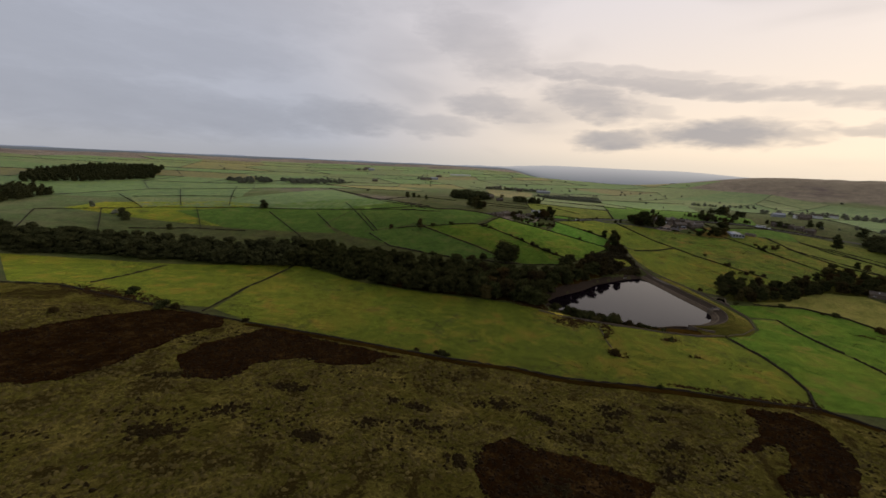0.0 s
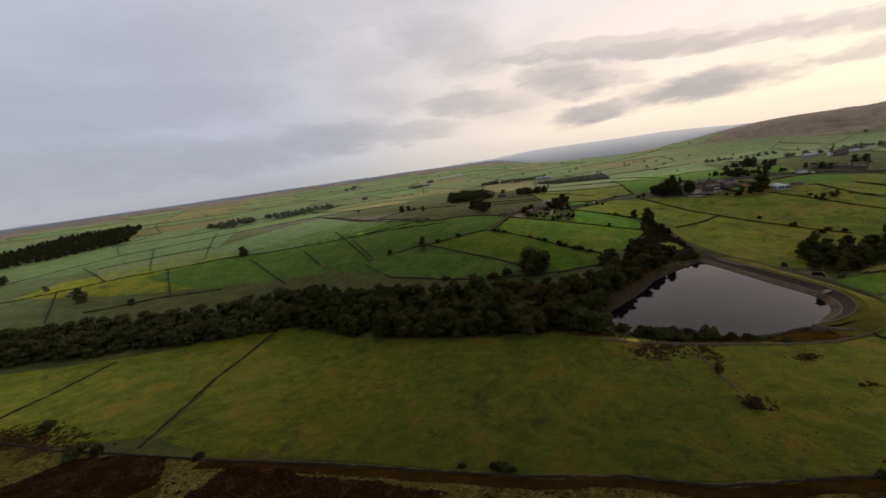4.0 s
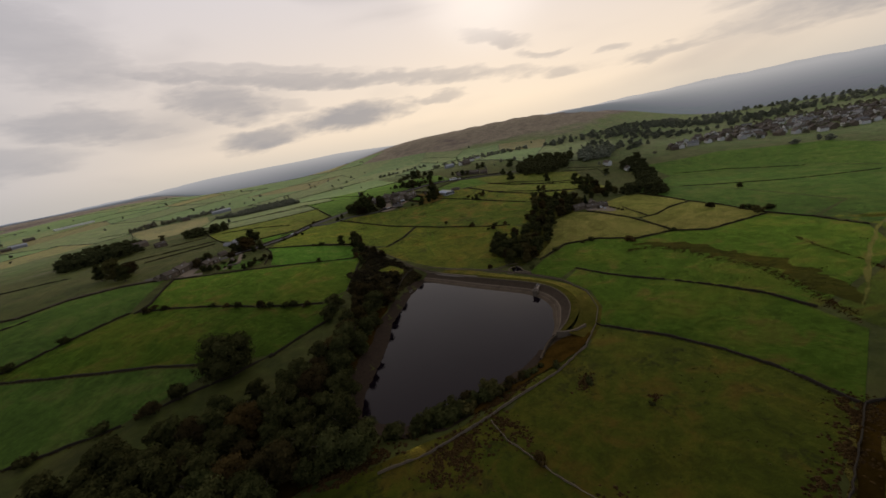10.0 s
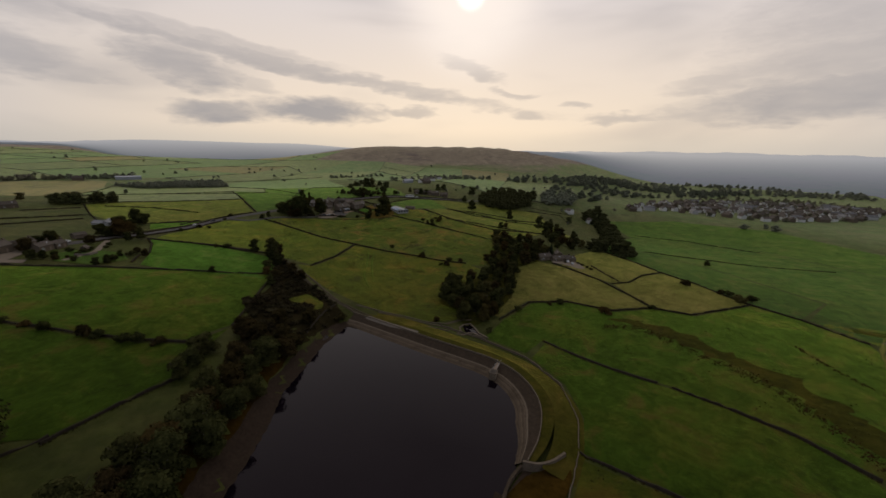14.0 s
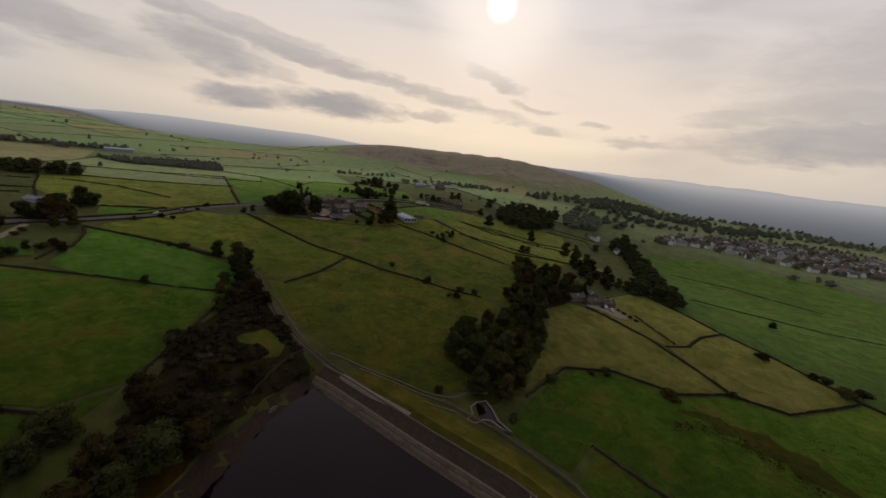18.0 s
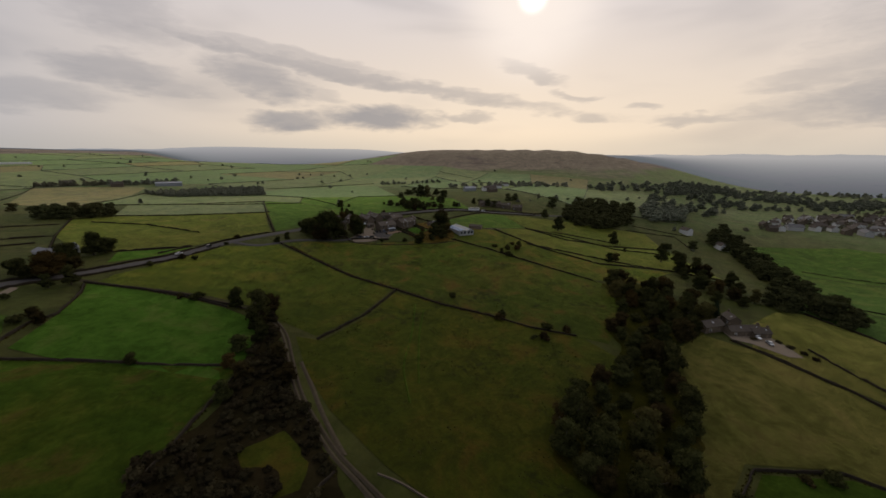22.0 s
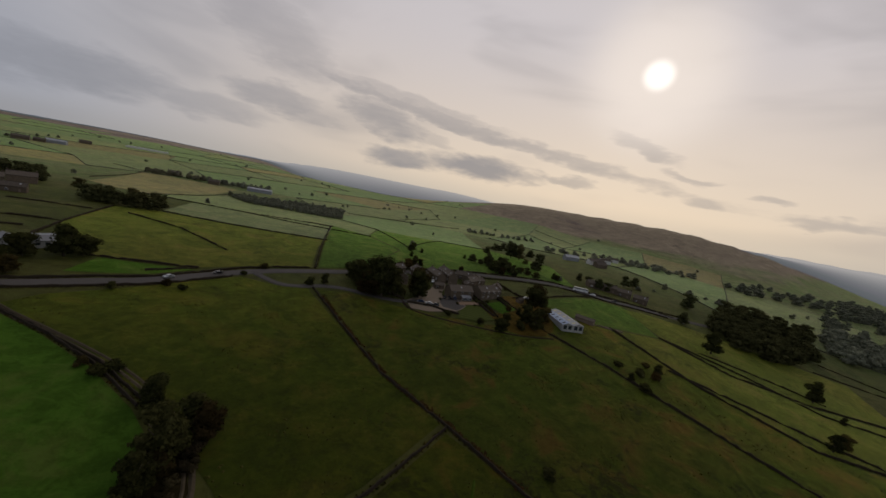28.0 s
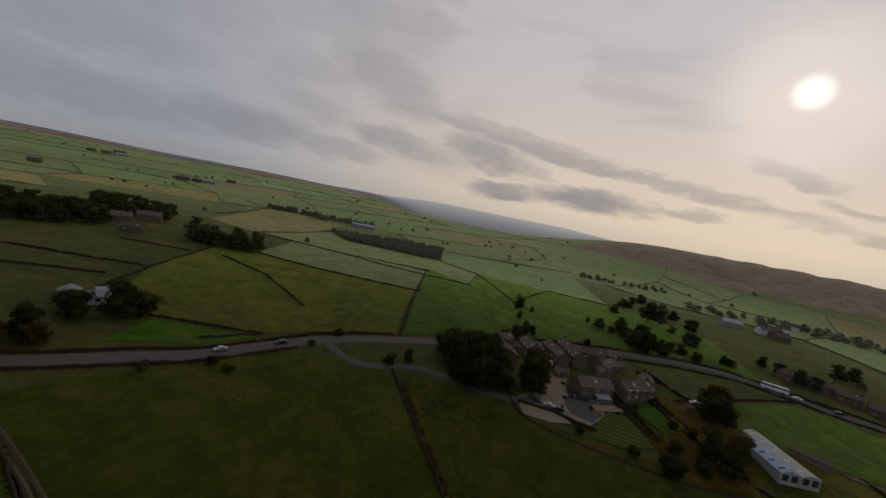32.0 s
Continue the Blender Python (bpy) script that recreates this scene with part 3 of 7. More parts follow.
def resample(line, step):
    pts = [Vector(p[:2]) for p in line]
    out = []
    for a, b in zip(pts, pts[1:]):
        k = max(1, round((b - a).length / step))
        out += [a.lerp(b, i / k) for i in range(k)]
    return out + [pts[-1]]


def curve_through(line, step):
    """A smooth line through the corners given."""
    p = [Vector(q[:2]) for q in line]
    p = [p[0] * 2 - p[1]] + p + [p[-1] * 2 - p[-2]]
    out = []
    for a, b, c, d in zip(p, p[1:], p[2:], p[3:]):
        k = max(1, round((c - b).length / step))
        for i in range(k):
            u = i / k
            out.append(0.5 * (2 * b + (c - a) * u + (2 * a - 5 * b + 4 * c - d) * u * u + (3 * b - a - 3 * c + d) * u ** 3))
    return out + [p[-2]]


def sides(pts):
    """For each point of a line its unit vector to the right."""
    out = []
    for i in range(len(pts)):
        d = (pts[min(i + 1, len(pts) - 1)] - pts[max(i - 1, 0)]).normalized()
        out.append(Vector((d.y, -d.x)))
    return out


def loft(name, pts, profile, mat, height=None, closed=False, smooth=False, narrow=0):
    """Sweeps a profile of (offset to the right, height) along a line over the land, or at the heights given."""
    verts, faces, m = [], [], len(profile)
    for i, (q, s) in enumerate(zip(pts, sides(pts))):
        k = min(1.0, 0.45 + 0.55 * (len(pts) - 1 - i) / narrow) if narrow else 1.0
        for off, up in profile:
            w = q + s * off * k
            base = gz(w.x, w.y) if height is None else height
            verts.append((w.x, w.y, base + up))
    for i in range(len(pts) - 1):
        for k in range(m if closed else m - 1):
            a, b = i * m + k, i * m + (k + 1) % m
            faces.append((a, b, b + m, a + m))
    if closed:
        faces += [tuple(range(m))[::-1], tuple(range((len(pts) - 1) * m, len(pts) * m))]
    return mesh_from(name, verts, faces, mat, smooth)


def ribbon(name, line, width, mat, lift, label, category="road", step=4.0):
    """A road or track: a band with a slight camber that follows the land."""
    pts = curve_through(line, step)
    h = width / 2
    me = loft(name, pts, [(-h - 0.5, lift - 0.3), (-h, lift), (-h * 0.5, lift + 0.03), (0, lift + 0.06), (h * 0.5, lift + 0.03), (h, lift), (h + 0.5, lift - 0.3)], mat)
    me.flip_normals()
    return tagged(part(name, me), label, category, kind="structure")


WALL_COUNT = [0]


def stone_wall(line, high=0.95, label="low dark dry stone field wall, gapped and weathered", gaps=0.10, wild=0.35, rank=True, mat=None, thick=1.0):
    """A dry stone wall with an uneven top, thicker at the foot, with cope stones; tumbled gaps here and there."""
    rng = random.Random(len(line) * 31 + int(line[0][0] * 7 + line[0][1]))
    pts = resample(line, 2.2)
    verts, faces = [], []
    alive = []
    ss = sides(pts)
    for i, (q, s) in enumerate(zip(pts, ss)):
        wob = (rng.random() - 0.5) * 0.35
        q = q + s * wob
        z = gz(q.x, q.y)
        top = high * (0.8 + 0.4 * rng.random())
        if rng.random() < gaps:
            top *= 0.35
        for off, up in ((-0.40, -0.3), (-0.27, top * 0.8), (-0.15, top), (0.15, top), (0.27, top * 0.8), (0.40, -0.3)):
            w = q + s * off * thick
            verts.append((w.x, w.y, z + up))
        alive.append(True)
    for i in range(len(pts) - 1):
        for k in range(5):
            a = i * 6 + k
            faces.append((a + 1, a, a + 6, a + 7))
    faces += [tuple(range(6)), tuple(range(len(verts) - 6, len(verts)))[::-1]]
    body = mesh_from("dry_stone_wall", verts, faces, mat or M_WALLSTONE)
    ob = tagged(part("dry_stone_wall", body), label, "stone wall", "field walls")
    WALL_COUNT[0] += 1
    if not rank:
        return ob
    # rank grass along the foot
    fv, ff = [], []
    for q, s in zip(pts, ss):
        for side in (-1, 1):
            for _ in range(2):
                c = q + s * side * (0.3 + rng.random() * 0.5) + Vector((s.y, -s.x)) * rng.uniform(-1.1, 1.1)
                z, r, t = gz(c.x, c.y), 0.25 + rng.random() * wild, 0.25 + rng.random() * wild
                b = len(fv)
                for k in range(4):
                    a = k * 1.57 + rng.random()
                    fv.append((c.x + r * math.cos(a), c.y + r * math.sin(a), z - 0.05))
                fv.append((c.x + rng.uniform(-0.2, 0.2), c.y + rng.uniform(-0.2, 0.2), z + t))
                ff += [(b + k, b + (k + 1) % 4, b + 4) for k in range(4)]
    tagged(part("rank_grass", mesh_from("rank_grass", fv, ff, M_RANK), ob), kind="stuff")
    return ob


M_RANK = grass("rank_wall_grass", col(0.018, 0.020, 0.007), col(0.034, 0.030, 0.011), col(0.028, 0.019, 0.009), 0.5)

# ---- fields ----
SOUTH_MEADOW = [(-117, 184), (-91, 170), (-45, 162), (8, 149), (54, 140), (103, 136), (149, 130), (160, 143), (167, 159), (171, 178), (170, 203), (153, 201), (140, 205), (126, 210),
                (100, 215), (72, 228), (50, 238), (22, 244), (-8, 249), (-37, 257), (-63, 266), (-106, 293), (-117, 294), (-123, 233)]
FIELDS = [
    (SOUTH_MEADOW, M_OLIVE, "broad olive-green sheep pasture sloping to the water"),
    ([(-119, 295), (-125, 233), (-120, 185), (-150, 184), (-213, 203), (-241, 200), (-307, 254), (-274, 259), (-202, 270), (-112, 298)], M_OLIVE, "yellowish olive hill pasture below the wood"),
    ([(173, 204), (190, 209), (206, 221), (217, 240), (235, 241), (231, 224), (229, 205), (229, 187), (226, 170), (220, 151), (209, 137), (195, 124), (151, 128), (162, 143), (169, 159), (173, 178)], M_LUSH, "lush green pasture beside the embankment"),
    ([(237, 243), (219, 244), (220, 266), (244, 269), (278, 267), (294, 249), (298, 223), (317, 206), (320, 185), (346, 168), (362, 158), (350, 136), (329, 114), (285, 108), (211, 135), (222, 151), (228, 170), (231, 187), (231, 205)], M_LUSH, "undulating green pasture with a rushy gully"),
    ([(246, 272.5), (279, 271), (296, 252), (300, 226), (319, 209), (331, 222), (350, 247), (361, 277), (360, 298), (330, 304), (300, 296), (272, 286), (247, 277)], M_PALE, "pale straw-coloured mown meadow"),
    ([(364, 279), (353, 247), (350, 238), (361, 229), (385, 225), (407, 215), (427, 239), (443, 264), (431, 276), (396, 283)], M_PALE, "pale straw meadow below the mill"),
    ([(319, 205), (333, 221), (349, 236), (360, 227), (384, 223), (405, 212), (389, 187), (363, 160), (347, 170), (322, 187)], M_PALE, "pale dry meadow on a rounded hill"),
    ([(201, 338), (200, 364), (203, 386), (210, 410), (217, 402), (243, 410), (273, 425), (293, 377), (312, 337), (308, 318), (268, 302), (226, 288), (208, 300), (203, 325)], M_OLIVE, "rough olive pasture above the dam, trodden with paths"),
    ([(212, 421), (217, 406), (243, 414), (273, 429), (263, 456), (258, 489), (251, 531), (238, 532), (222, 541), (203, 531), (186, 520), (163, 506), (156, 497), (171, 484), (185, 468), (197, 451)], M_GRAZED, "large green grazing field below the road"),
    ([(151, 484), (153, 496), (170, 480), (184, 464), (195, 447), (203, 428), (188, 402), (179, 395), (168, 406), (156, 418), (141, 431), (132, 442), (143, 463)], M_BRIGHT, "vivid green reseeded grass field"),
    ([(45, 425), (62, 414), (79, 396), (95, 375), (109, 359), (121, 349), (139, 351), (170, 384), (185, 399), (165, 412), (145, 426), (118, 442), (88, 458), (74, 467), (63, 449), (53, 431)], M_LUSH, "deep green pasture above the wooded bank"),
    ([(38, 357), (57, 335), (76, 321), (110, 328), (137, 349), (120, 345), (107, 356), (93, 373), (77, 394), (60, 412), (43, 427), (13, 419), (-7, 412), (-26, 414), (-9, 402), (21, 373)], M_LUSH, "deep green pasture with a great round tree"),
    ([(-42, 353), (-25, 345), (-4, 335), (20, 327), (56, 332), (36, 357), (19, 372), (-11, 401), (-29, 417), (-46, 404), (-80, 395), (-60, 365)], M_MEAD, "green hill pasture above the wood"),
    ([(-90, 380), (-60, 368), (-82, 397), (-48, 407), (-30, 419), (-9, 415), (13, 421), (42, 430), (69, 474), (45, 485), (18, 489), (-3, 483), (-27, 495), (-58, 523), (-110, 480), (-130, 420)], M_MEAD, "large green pasture crossed by sheep paths"),
    ([(276, 427), (266, 456), (261, 489), (256, 530), (271, 527), (283, 517), (300, 506), (330, 488), (363, 478), (371, 443), (376, 406), (386, 354), (354, 333), (316, 325), (302, 356), (285, 400)], M_DULL, "rough brownish-green hill pasture below the hamlet"),
    ([(365, 478), (374, 443), (379, 406), (385, 363), (410, 342), (460, 337), (420, 375), (412, 418), (417, 471), (393, 488)], M_DULL, "long rough strip field with bushes"),
    ([(420, 471), (414, 418), (422, 376), (463, 342), (486, 308), (548, 363), (485, 391), (456, 420), (450, 457)], M_COARSE, "yellow-green strip field below the lane"),
    ([(453, 457), (459, 422), (487, 395), (550, 366), (600, 400), (540, 450), (490, 490), (470, 500)], M_COARSE, "olive strip field by the main road"),
    ([(162, 528), (186, 534), (203, 545), (168, 548)], M_BRIGHT, "small vivid green paddock by the road"),
    ([(143, 603), (150, 560), (165, 551), (204, 549), (222, 556), (259, 563), (273, 611), (285, 632), (255, 640), (218, 651), (177, 668), (152, 665)], M_COARSE, "brown-olive pasture above the road"),
    ([(263, 563), (277, 611), (310, 716), (333, 673), (340, 620), (310, 585), (285, 565)], M_MEAD, "green pasture behind the hamlet"),
    ([(446, 265), (430, 238), (408, 214), (392, 187), (365, 158), (353, 136), (400, 120), (470, 190), (505, 268), (480, 280)], M_VALLEY, "green slope beyond the stream"),
    ([(402, 118), (355, 132), (332, 112), (370, 60), (520, 40), (640, 160), (600, 270), (540, 280), (508, 266), (472, 188)], M_VALLEY, "long green valley-side pasture"),
    ([(522, 38), (640, 20), (760, 120), (760, 240), (680, 320), (602, 272), (642, 160)], M_MEAD, "green valley-side field below the village"),
    ([(-232, 398), (-110, 390), (-132, 420), (-112, 480), (-58, 525), (-120, 560), (-240, 500), (-320, 450)], M_MEAD, "broad green pasture above the belt of trees"),
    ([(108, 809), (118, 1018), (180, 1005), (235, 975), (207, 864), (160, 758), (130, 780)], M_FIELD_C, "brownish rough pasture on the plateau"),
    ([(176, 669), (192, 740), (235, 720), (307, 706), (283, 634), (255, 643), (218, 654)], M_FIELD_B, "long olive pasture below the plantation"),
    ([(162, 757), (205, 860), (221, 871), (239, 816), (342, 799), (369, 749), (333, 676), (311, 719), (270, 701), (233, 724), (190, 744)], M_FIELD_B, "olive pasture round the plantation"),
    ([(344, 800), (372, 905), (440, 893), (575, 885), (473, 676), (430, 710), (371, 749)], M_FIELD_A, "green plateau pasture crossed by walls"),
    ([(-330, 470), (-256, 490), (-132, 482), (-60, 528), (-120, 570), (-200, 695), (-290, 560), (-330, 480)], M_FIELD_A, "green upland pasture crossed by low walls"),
    ([(-308, 563), (-286, 500), (-338, 483), (-366, 457), (-430, 517), (-376, 548)], M_FIELD_B, "olive upland pasture below a plantation"),
    ([(312, 712), (336, 672), (342, 620), (312, 586), (290, 568), (330, 572), (362, 571), (396, 565), (426, 558), (446, 550), (462, 538), (500, 600), (473, 674), (430, 709), (371, 747), (335, 678)], M_MEAD, "green pasture north of the hamlet and road"),
    ([(385, 512), (440, 516), (456, 514), (474, 500), (450, 459), (420, 474), (396, 490)], M_MEAD, "green pasture between barn and main road"),
    ([(352, 130), (330, 110), (285, 105), (211, 132), (197, 121), (300, 62), (345, 40), (372, 58)], M_DULL, "rough pasture with a worn path"),
    ([(-425, 420), (-322, 404), (-236, 400), (-322, 452), (-242, 503), (-300, 520), (-420, 470)], M_OLIVE, "olive upland pasture above the trees"),
]
for i, (outline, mat, label) in enumerate(FIELDS):
    drape("field", outline, mat, 0.14, 9.0, 0.0, label)

MOOR = [(-330, 193), (-241, 197), (-213, 200), (-150, 181), (-91, 169), (-45, 161), (8, 149), (32, 146), (54, 139), (78, 138), (103, 136), (118, 133), (150, 129), (163, 118), (220, 95), (300, 60), (260, -60), (-100, -100), (-330, -60)]
drape("moorland", MOOR, M_MOOR, 0.10, 9.0, 2.0, "tussocky tan moor grass mottled with brown", "moorland")
HEATHS = [
    [(-235, 128), (-170, 134), (-161, 141), (-157, 151), (-150, 163), (-139, 171), (-124, 174), (-104, 171), (-99, 162), (-103, 149), (-107, 137), (-107, 124), (-111, 114), (-114, 105), (-120, 100), (-150, 96), (-190, 90), (-240, 92)],
    [(-94, 125), (-93, 132), (-89, 147), (-84, 155), (-79, 163), (-55, 157), (-33, 151), (-12, 145), (-21, 144), (-27, 135), (-37, 132), (-46, 132), (-51, 135), (-59, 132), (-67, 126), (-68, 116), (-73, 112), (-82, 112), (-87, 117)],
    [(120, 125), (136, 123), (138, 115), (134, 102), (125, 91), (112, 82), (92, 80), (98, 87), (109, 94), (112, 103), (100, 98), (93, 97), (109, 107)],
    [(15, 91), (23, 95), (32, 91), (41, 88), (49, 86), (58, 80), (50, 72), (13, 70), (12, 82)],
]
for outline in HEATHS:
    drape("heather_patch", outline, M_HEATHER, 0.26, 5.0, 4.0, "dark brown patch of autumn heather and bracken", "heather")
def band(line, half, seed):
    """The outline of an uneven band along a line."""
    rnd = random.Random(seed)
    pts = curve_through(line, 4.0)
    ws = [half * rnd.uniform(0.55, 1.35) * min(1.0, 0.25 + 4 * min(i, len(pts) - 1 - i) / len(pts)) for i in range(len(pts))]
    ss = sides(pts)
    return [tuple(q + n * w) for q, n, w in zip(pts, ss, ws)] + [tuple(q - n * w) for q, n, w in list(zip(pts, ss, ws))[::-1]]


GULLY_LINE = curve_through([(274, 222), (282, 211), (279, 197), (268, 178), (256, 157), (243, 147), (228, 138), (217, 133), (206, 126)], 5.0)
RUNNEL_LINE = curve_through([(304, 142), (290, 135), (277, 126), (262, 117), (248, 112)], 5.0)
GULLY = band([(274, 222), (282, 211), (279, 197), (268, 178), (256, 157), (243, 147), (228, 138), (217, 133), (206, 126)], 3.2, 4)
M_SWALE = grass("rushy_swale", col(0.021, 0.025, 0.005), col(0.030, 0.032, 0.006), col(0.024, 0.019, 0.006), 0.5, 0.1, 0.5, 0.6)
drape("rushy_gully", band([(284, 222), (289, 209), (285, 192), (274, 172), (262, 152), (246, 140), (230, 131), (214, 122)], 6.5, 8), M_SWALE, 0.20, 5.0, 4.0, "olive rush-grown slope beside a shallow gully", "rushes")
drape("grass_track", band([(345, 106), (323, 111.5), (300, 114.5), (284, 117), (255, 120), (233, 121.5), (214, 124)], 0.9, 10), M_PALE, 0.27, 4.0, 0.6, "pale worn grass track across rough pasture", "track")
# small dark hollows of rush and dead bracken on the moor: x, y, half length, half width, turn
DITCH = curve_through([(256, 520), (259, 489), (264, 456), (275, 427), (283, 400), (294, 378)], 5.0)
RUSHES = [(243, 392, 9, 6, 20), (267, 396, 10, 5, -30), (269, 372, 12, 6, 60), (269, 351, 8, 6, 0), (233, 402, 8, 5, 40), (237, 387, 7, 4, 10), (219, 475, 10, 4, 20), (243, 477, 12, 5, 0), (267, 362, 6, 4, 0), (263, 320, 12, 5, 30), (232, 500, 6, 4, 0), (300, 470, 9, 5, 30), (278, 470, 7, 4, 70), (330, 440, 12, 6, 15), (345, 415, 9, 5, -20), (318, 400, 10, 4, 50), (340, 470, 12, 4, -15), (310, 450, 7, 4, 0)]
FERNS = [(64, 235, 13, 4, 160), (88, 213, 9, 5, -20), (131, 193, 5, 3, 0), (90.5, 168.5, 5, 4, 10), (146, 129, 8, 5, 10), (100, 204, 9, 4, 70), (81, 211, 10, 7, 0), (131, 131.5, 8, 3.5, 10), (118, 136, 8, 2, -10), (104, 139, 6, 1.5, -12), (-175, 192, 32, 7, -12), (133, 172, 2, 1.5, 0), (112, 214, 14, 2.5, 165)]
HOLLOWS = [(-19, 97, 4, 2, 10), (-1, 98, 5, 2, -15), (22, 113, 7, 2.6, 5), (36, 107, 6, 2.2, -35), (47, 98, 5.5, 2, -25), (63, 115, 5, 4, 30), (59, 104, 3, 2, 0), (-5, 107, 5, 1.6, -10), (-48, 112, 8, 2.4, 6),
           (-88, 112, 7, 2, 12), (66, 85, 4, 2.4, 20), (-14, 110, 3, 1.6, 0), (78, 112, 4, 1.6, -20), (86, 120, 5, 1.6, -12), (8, 84, 5, 2.4, 25), (-34, 88, 5, 2.5, -20), (-60, 96, 6, 2.6, 15), (30, 76, 6, 3, 0), (74, 98, 4, 2, 40), (-72, 84, 7, 3, 8)]
strip = curve_through([(-91, 168), (-45, 160), (8, 148), (32, 145), (54, 138), (78, 137), (103, 135), (118, 132), (150, 128), (163, 116), (185, 100)], 4.0)
edge = [(q + n * w) for w, line in ((0.5, list(zip(strip, sides(strip)))), (4.2, list(zip(strip, sides(strip)))[::-1])) for q, n in line]
drape("bracken_strip", edge, M_BRACKEN, 0.2, 4.0, 1.2, "dark strip of bracken and trodden peat along the wall", "bracken")

# ---- field walls ----
WALLS = [
    [(-330, 194), (-241, 196), (-213, 200), (-150, 181), (-111, 173), (-91, 168), (-45, 160), (8, 148), (32, 145), (54, 138), (78, 137), (103, 135), (118, 132), (150, 128)],
    [(150, 128), (163, 116), (185, 100)],
    [(-119, 178), (-124, 233), (-118, 295)],
    [(172, 205), (172, 178), (168, 159), (161, 143), (150, 129)],
    [(236, 242), (232, 224), (230, 205), (230, 192)],
    [(230, 187), (227, 170), (221, 151), (210, 136)],
    [(244, 271), (278, 269), (295, 251), (299, 225), (318, 208), (321, 187), (347, 169), (363, 159)],
    [(362, 278), (351, 247), (332, 221), (317, 204)],
    [(349, 237), (360, 228), (384, 224), (407, 214)],
    [(444, 264), (428, 238), (407, 214), (390, 187), (364, 159), (351, 136), (330, 114)],
    [(73, 469), (88, 459), (118, 443), (145, 427), (165, 413), (186, 400)],
    [(43, 425), (52, 431), (62, 449), (73, 468)],
    [(44, 426), (61, 413), (78, 395), (94, 374), (108, 358), (120, 347)],
    [(-28, 418), (-10, 402), (20, 373), (37, 358), (56, 336)],
    [(75, 319), (93, 323), (111, 326)],
    [(152, 498), (175, 477), (185, 467), (197, 450), (205, 438)],
    [(139, 350), (171, 383), (186, 398)],
    [(-46, 405), (-28, 410), (-7, 413), (13, 420), (42, 429)],
    [(-42, 352), (-25, 344), (-4, 334), (20, 326)],
    [(-58, 525), (-27, 497), (-3, 485), (18, 491), (45, 487), (67, 476)],
    [(254, 532), (259, 489), (264, 456), (275, 427), (283, 400), (294, 378), (301, 356), (311, 338)],
    [(274, 427), (243, 412), (216, 404)],
    [(130, 448), (136, 459), (143, 464), (150, 484), (152, 496)],
    [(364, 480), (373, 443), (378, 406), (384, 363)],
    [(419, 473), (413, 418), (421, 375), (462, 341), (486, 306)],
    [(451, 459), (457, 421), (486, 393), (550, 364)],
    [(382, 261), (370, 249), (357, 234)],
    [(261, 562), (275, 611), (309, 718)],
    [(60, 598), (98, 600), (125, 601), (142, 603)],
    [(141, 568), (143, 601), (151, 667)],
    [(162, 647), (191, 622), (216, 582)],
    [(157, 757), (190, 742), (233, 722), (270, 699), (335, 674)],
    [(177, 670), (218, 653), (255, 642), (285, 633)],
    [(196, 448), (184, 466), (170, 482), (157, 494)],
    [(165, 550), (204, 548), (185, 538)],
]
WALLS += [
    [(118, 506), (130, 510), (143, 513), (156, 518), (172, 526), (187, 531), (204, 542), (222, 553), (238, 559), (258, 562)],
    [(124, 497), (135, 503), (145, 505), (160, 511), (174, 517), (188, 522.5), (205, 533), (218, 541)],
    [(300, 566), (330, 568), (360, 567), (396, 561), (426, 554), (446, 546), (458, 533), (476, 517), (490, 510), (510, 498), (534, 487)],
    [(376, 552), (408, 546), (440, 536), (452, 525), (465, 513), (476, 505), (490, 498), (510, 486)],
    [(376, 516), (392, 517), (408, 517), (440, 519), (456, 518)],
    [(451, 457), (469, 420), (480, 386), (526, 358)],
    [(410, 431), (425, 399), (438, 371), (457, 344)],
    [(466, 441), (494, 408), (505, 391)],
    [(586, 416), (632, 378), (597, 354)],
    [(190, 343), (179, 339), (170, 334), (162, 329)],
    [(500, 239), (513, 188), (517, 150), (540, 91)],
    [(620, 270), (634, 212), (607, 140)],
    [(78, 1069), (121, 1029)], [(99, 854), (112, 940), (121, 1029)], [(157, 757), (190, 807), (212, 862), (235, 920)], [(233, 722), (309, 711)],
    [(342, 799), (369, 749), (355, 632)], [(378, 896), (437, 896), (576, 887)], [(355, 634), (429, 710), (473, 675)], [(108, 648), (145, 646)],
    [(619, 421), (653, 369)], [(464, 531), (520, 486)],
]
for line in WALLS:
    far_off = math.hypot(line[0][0] - 180, line[0][1] - 320) > 330
    stone_wall(line, 0.85 if far_off else 0.95, rank=not far_off, thick=0.62 if far_off else 0.8)
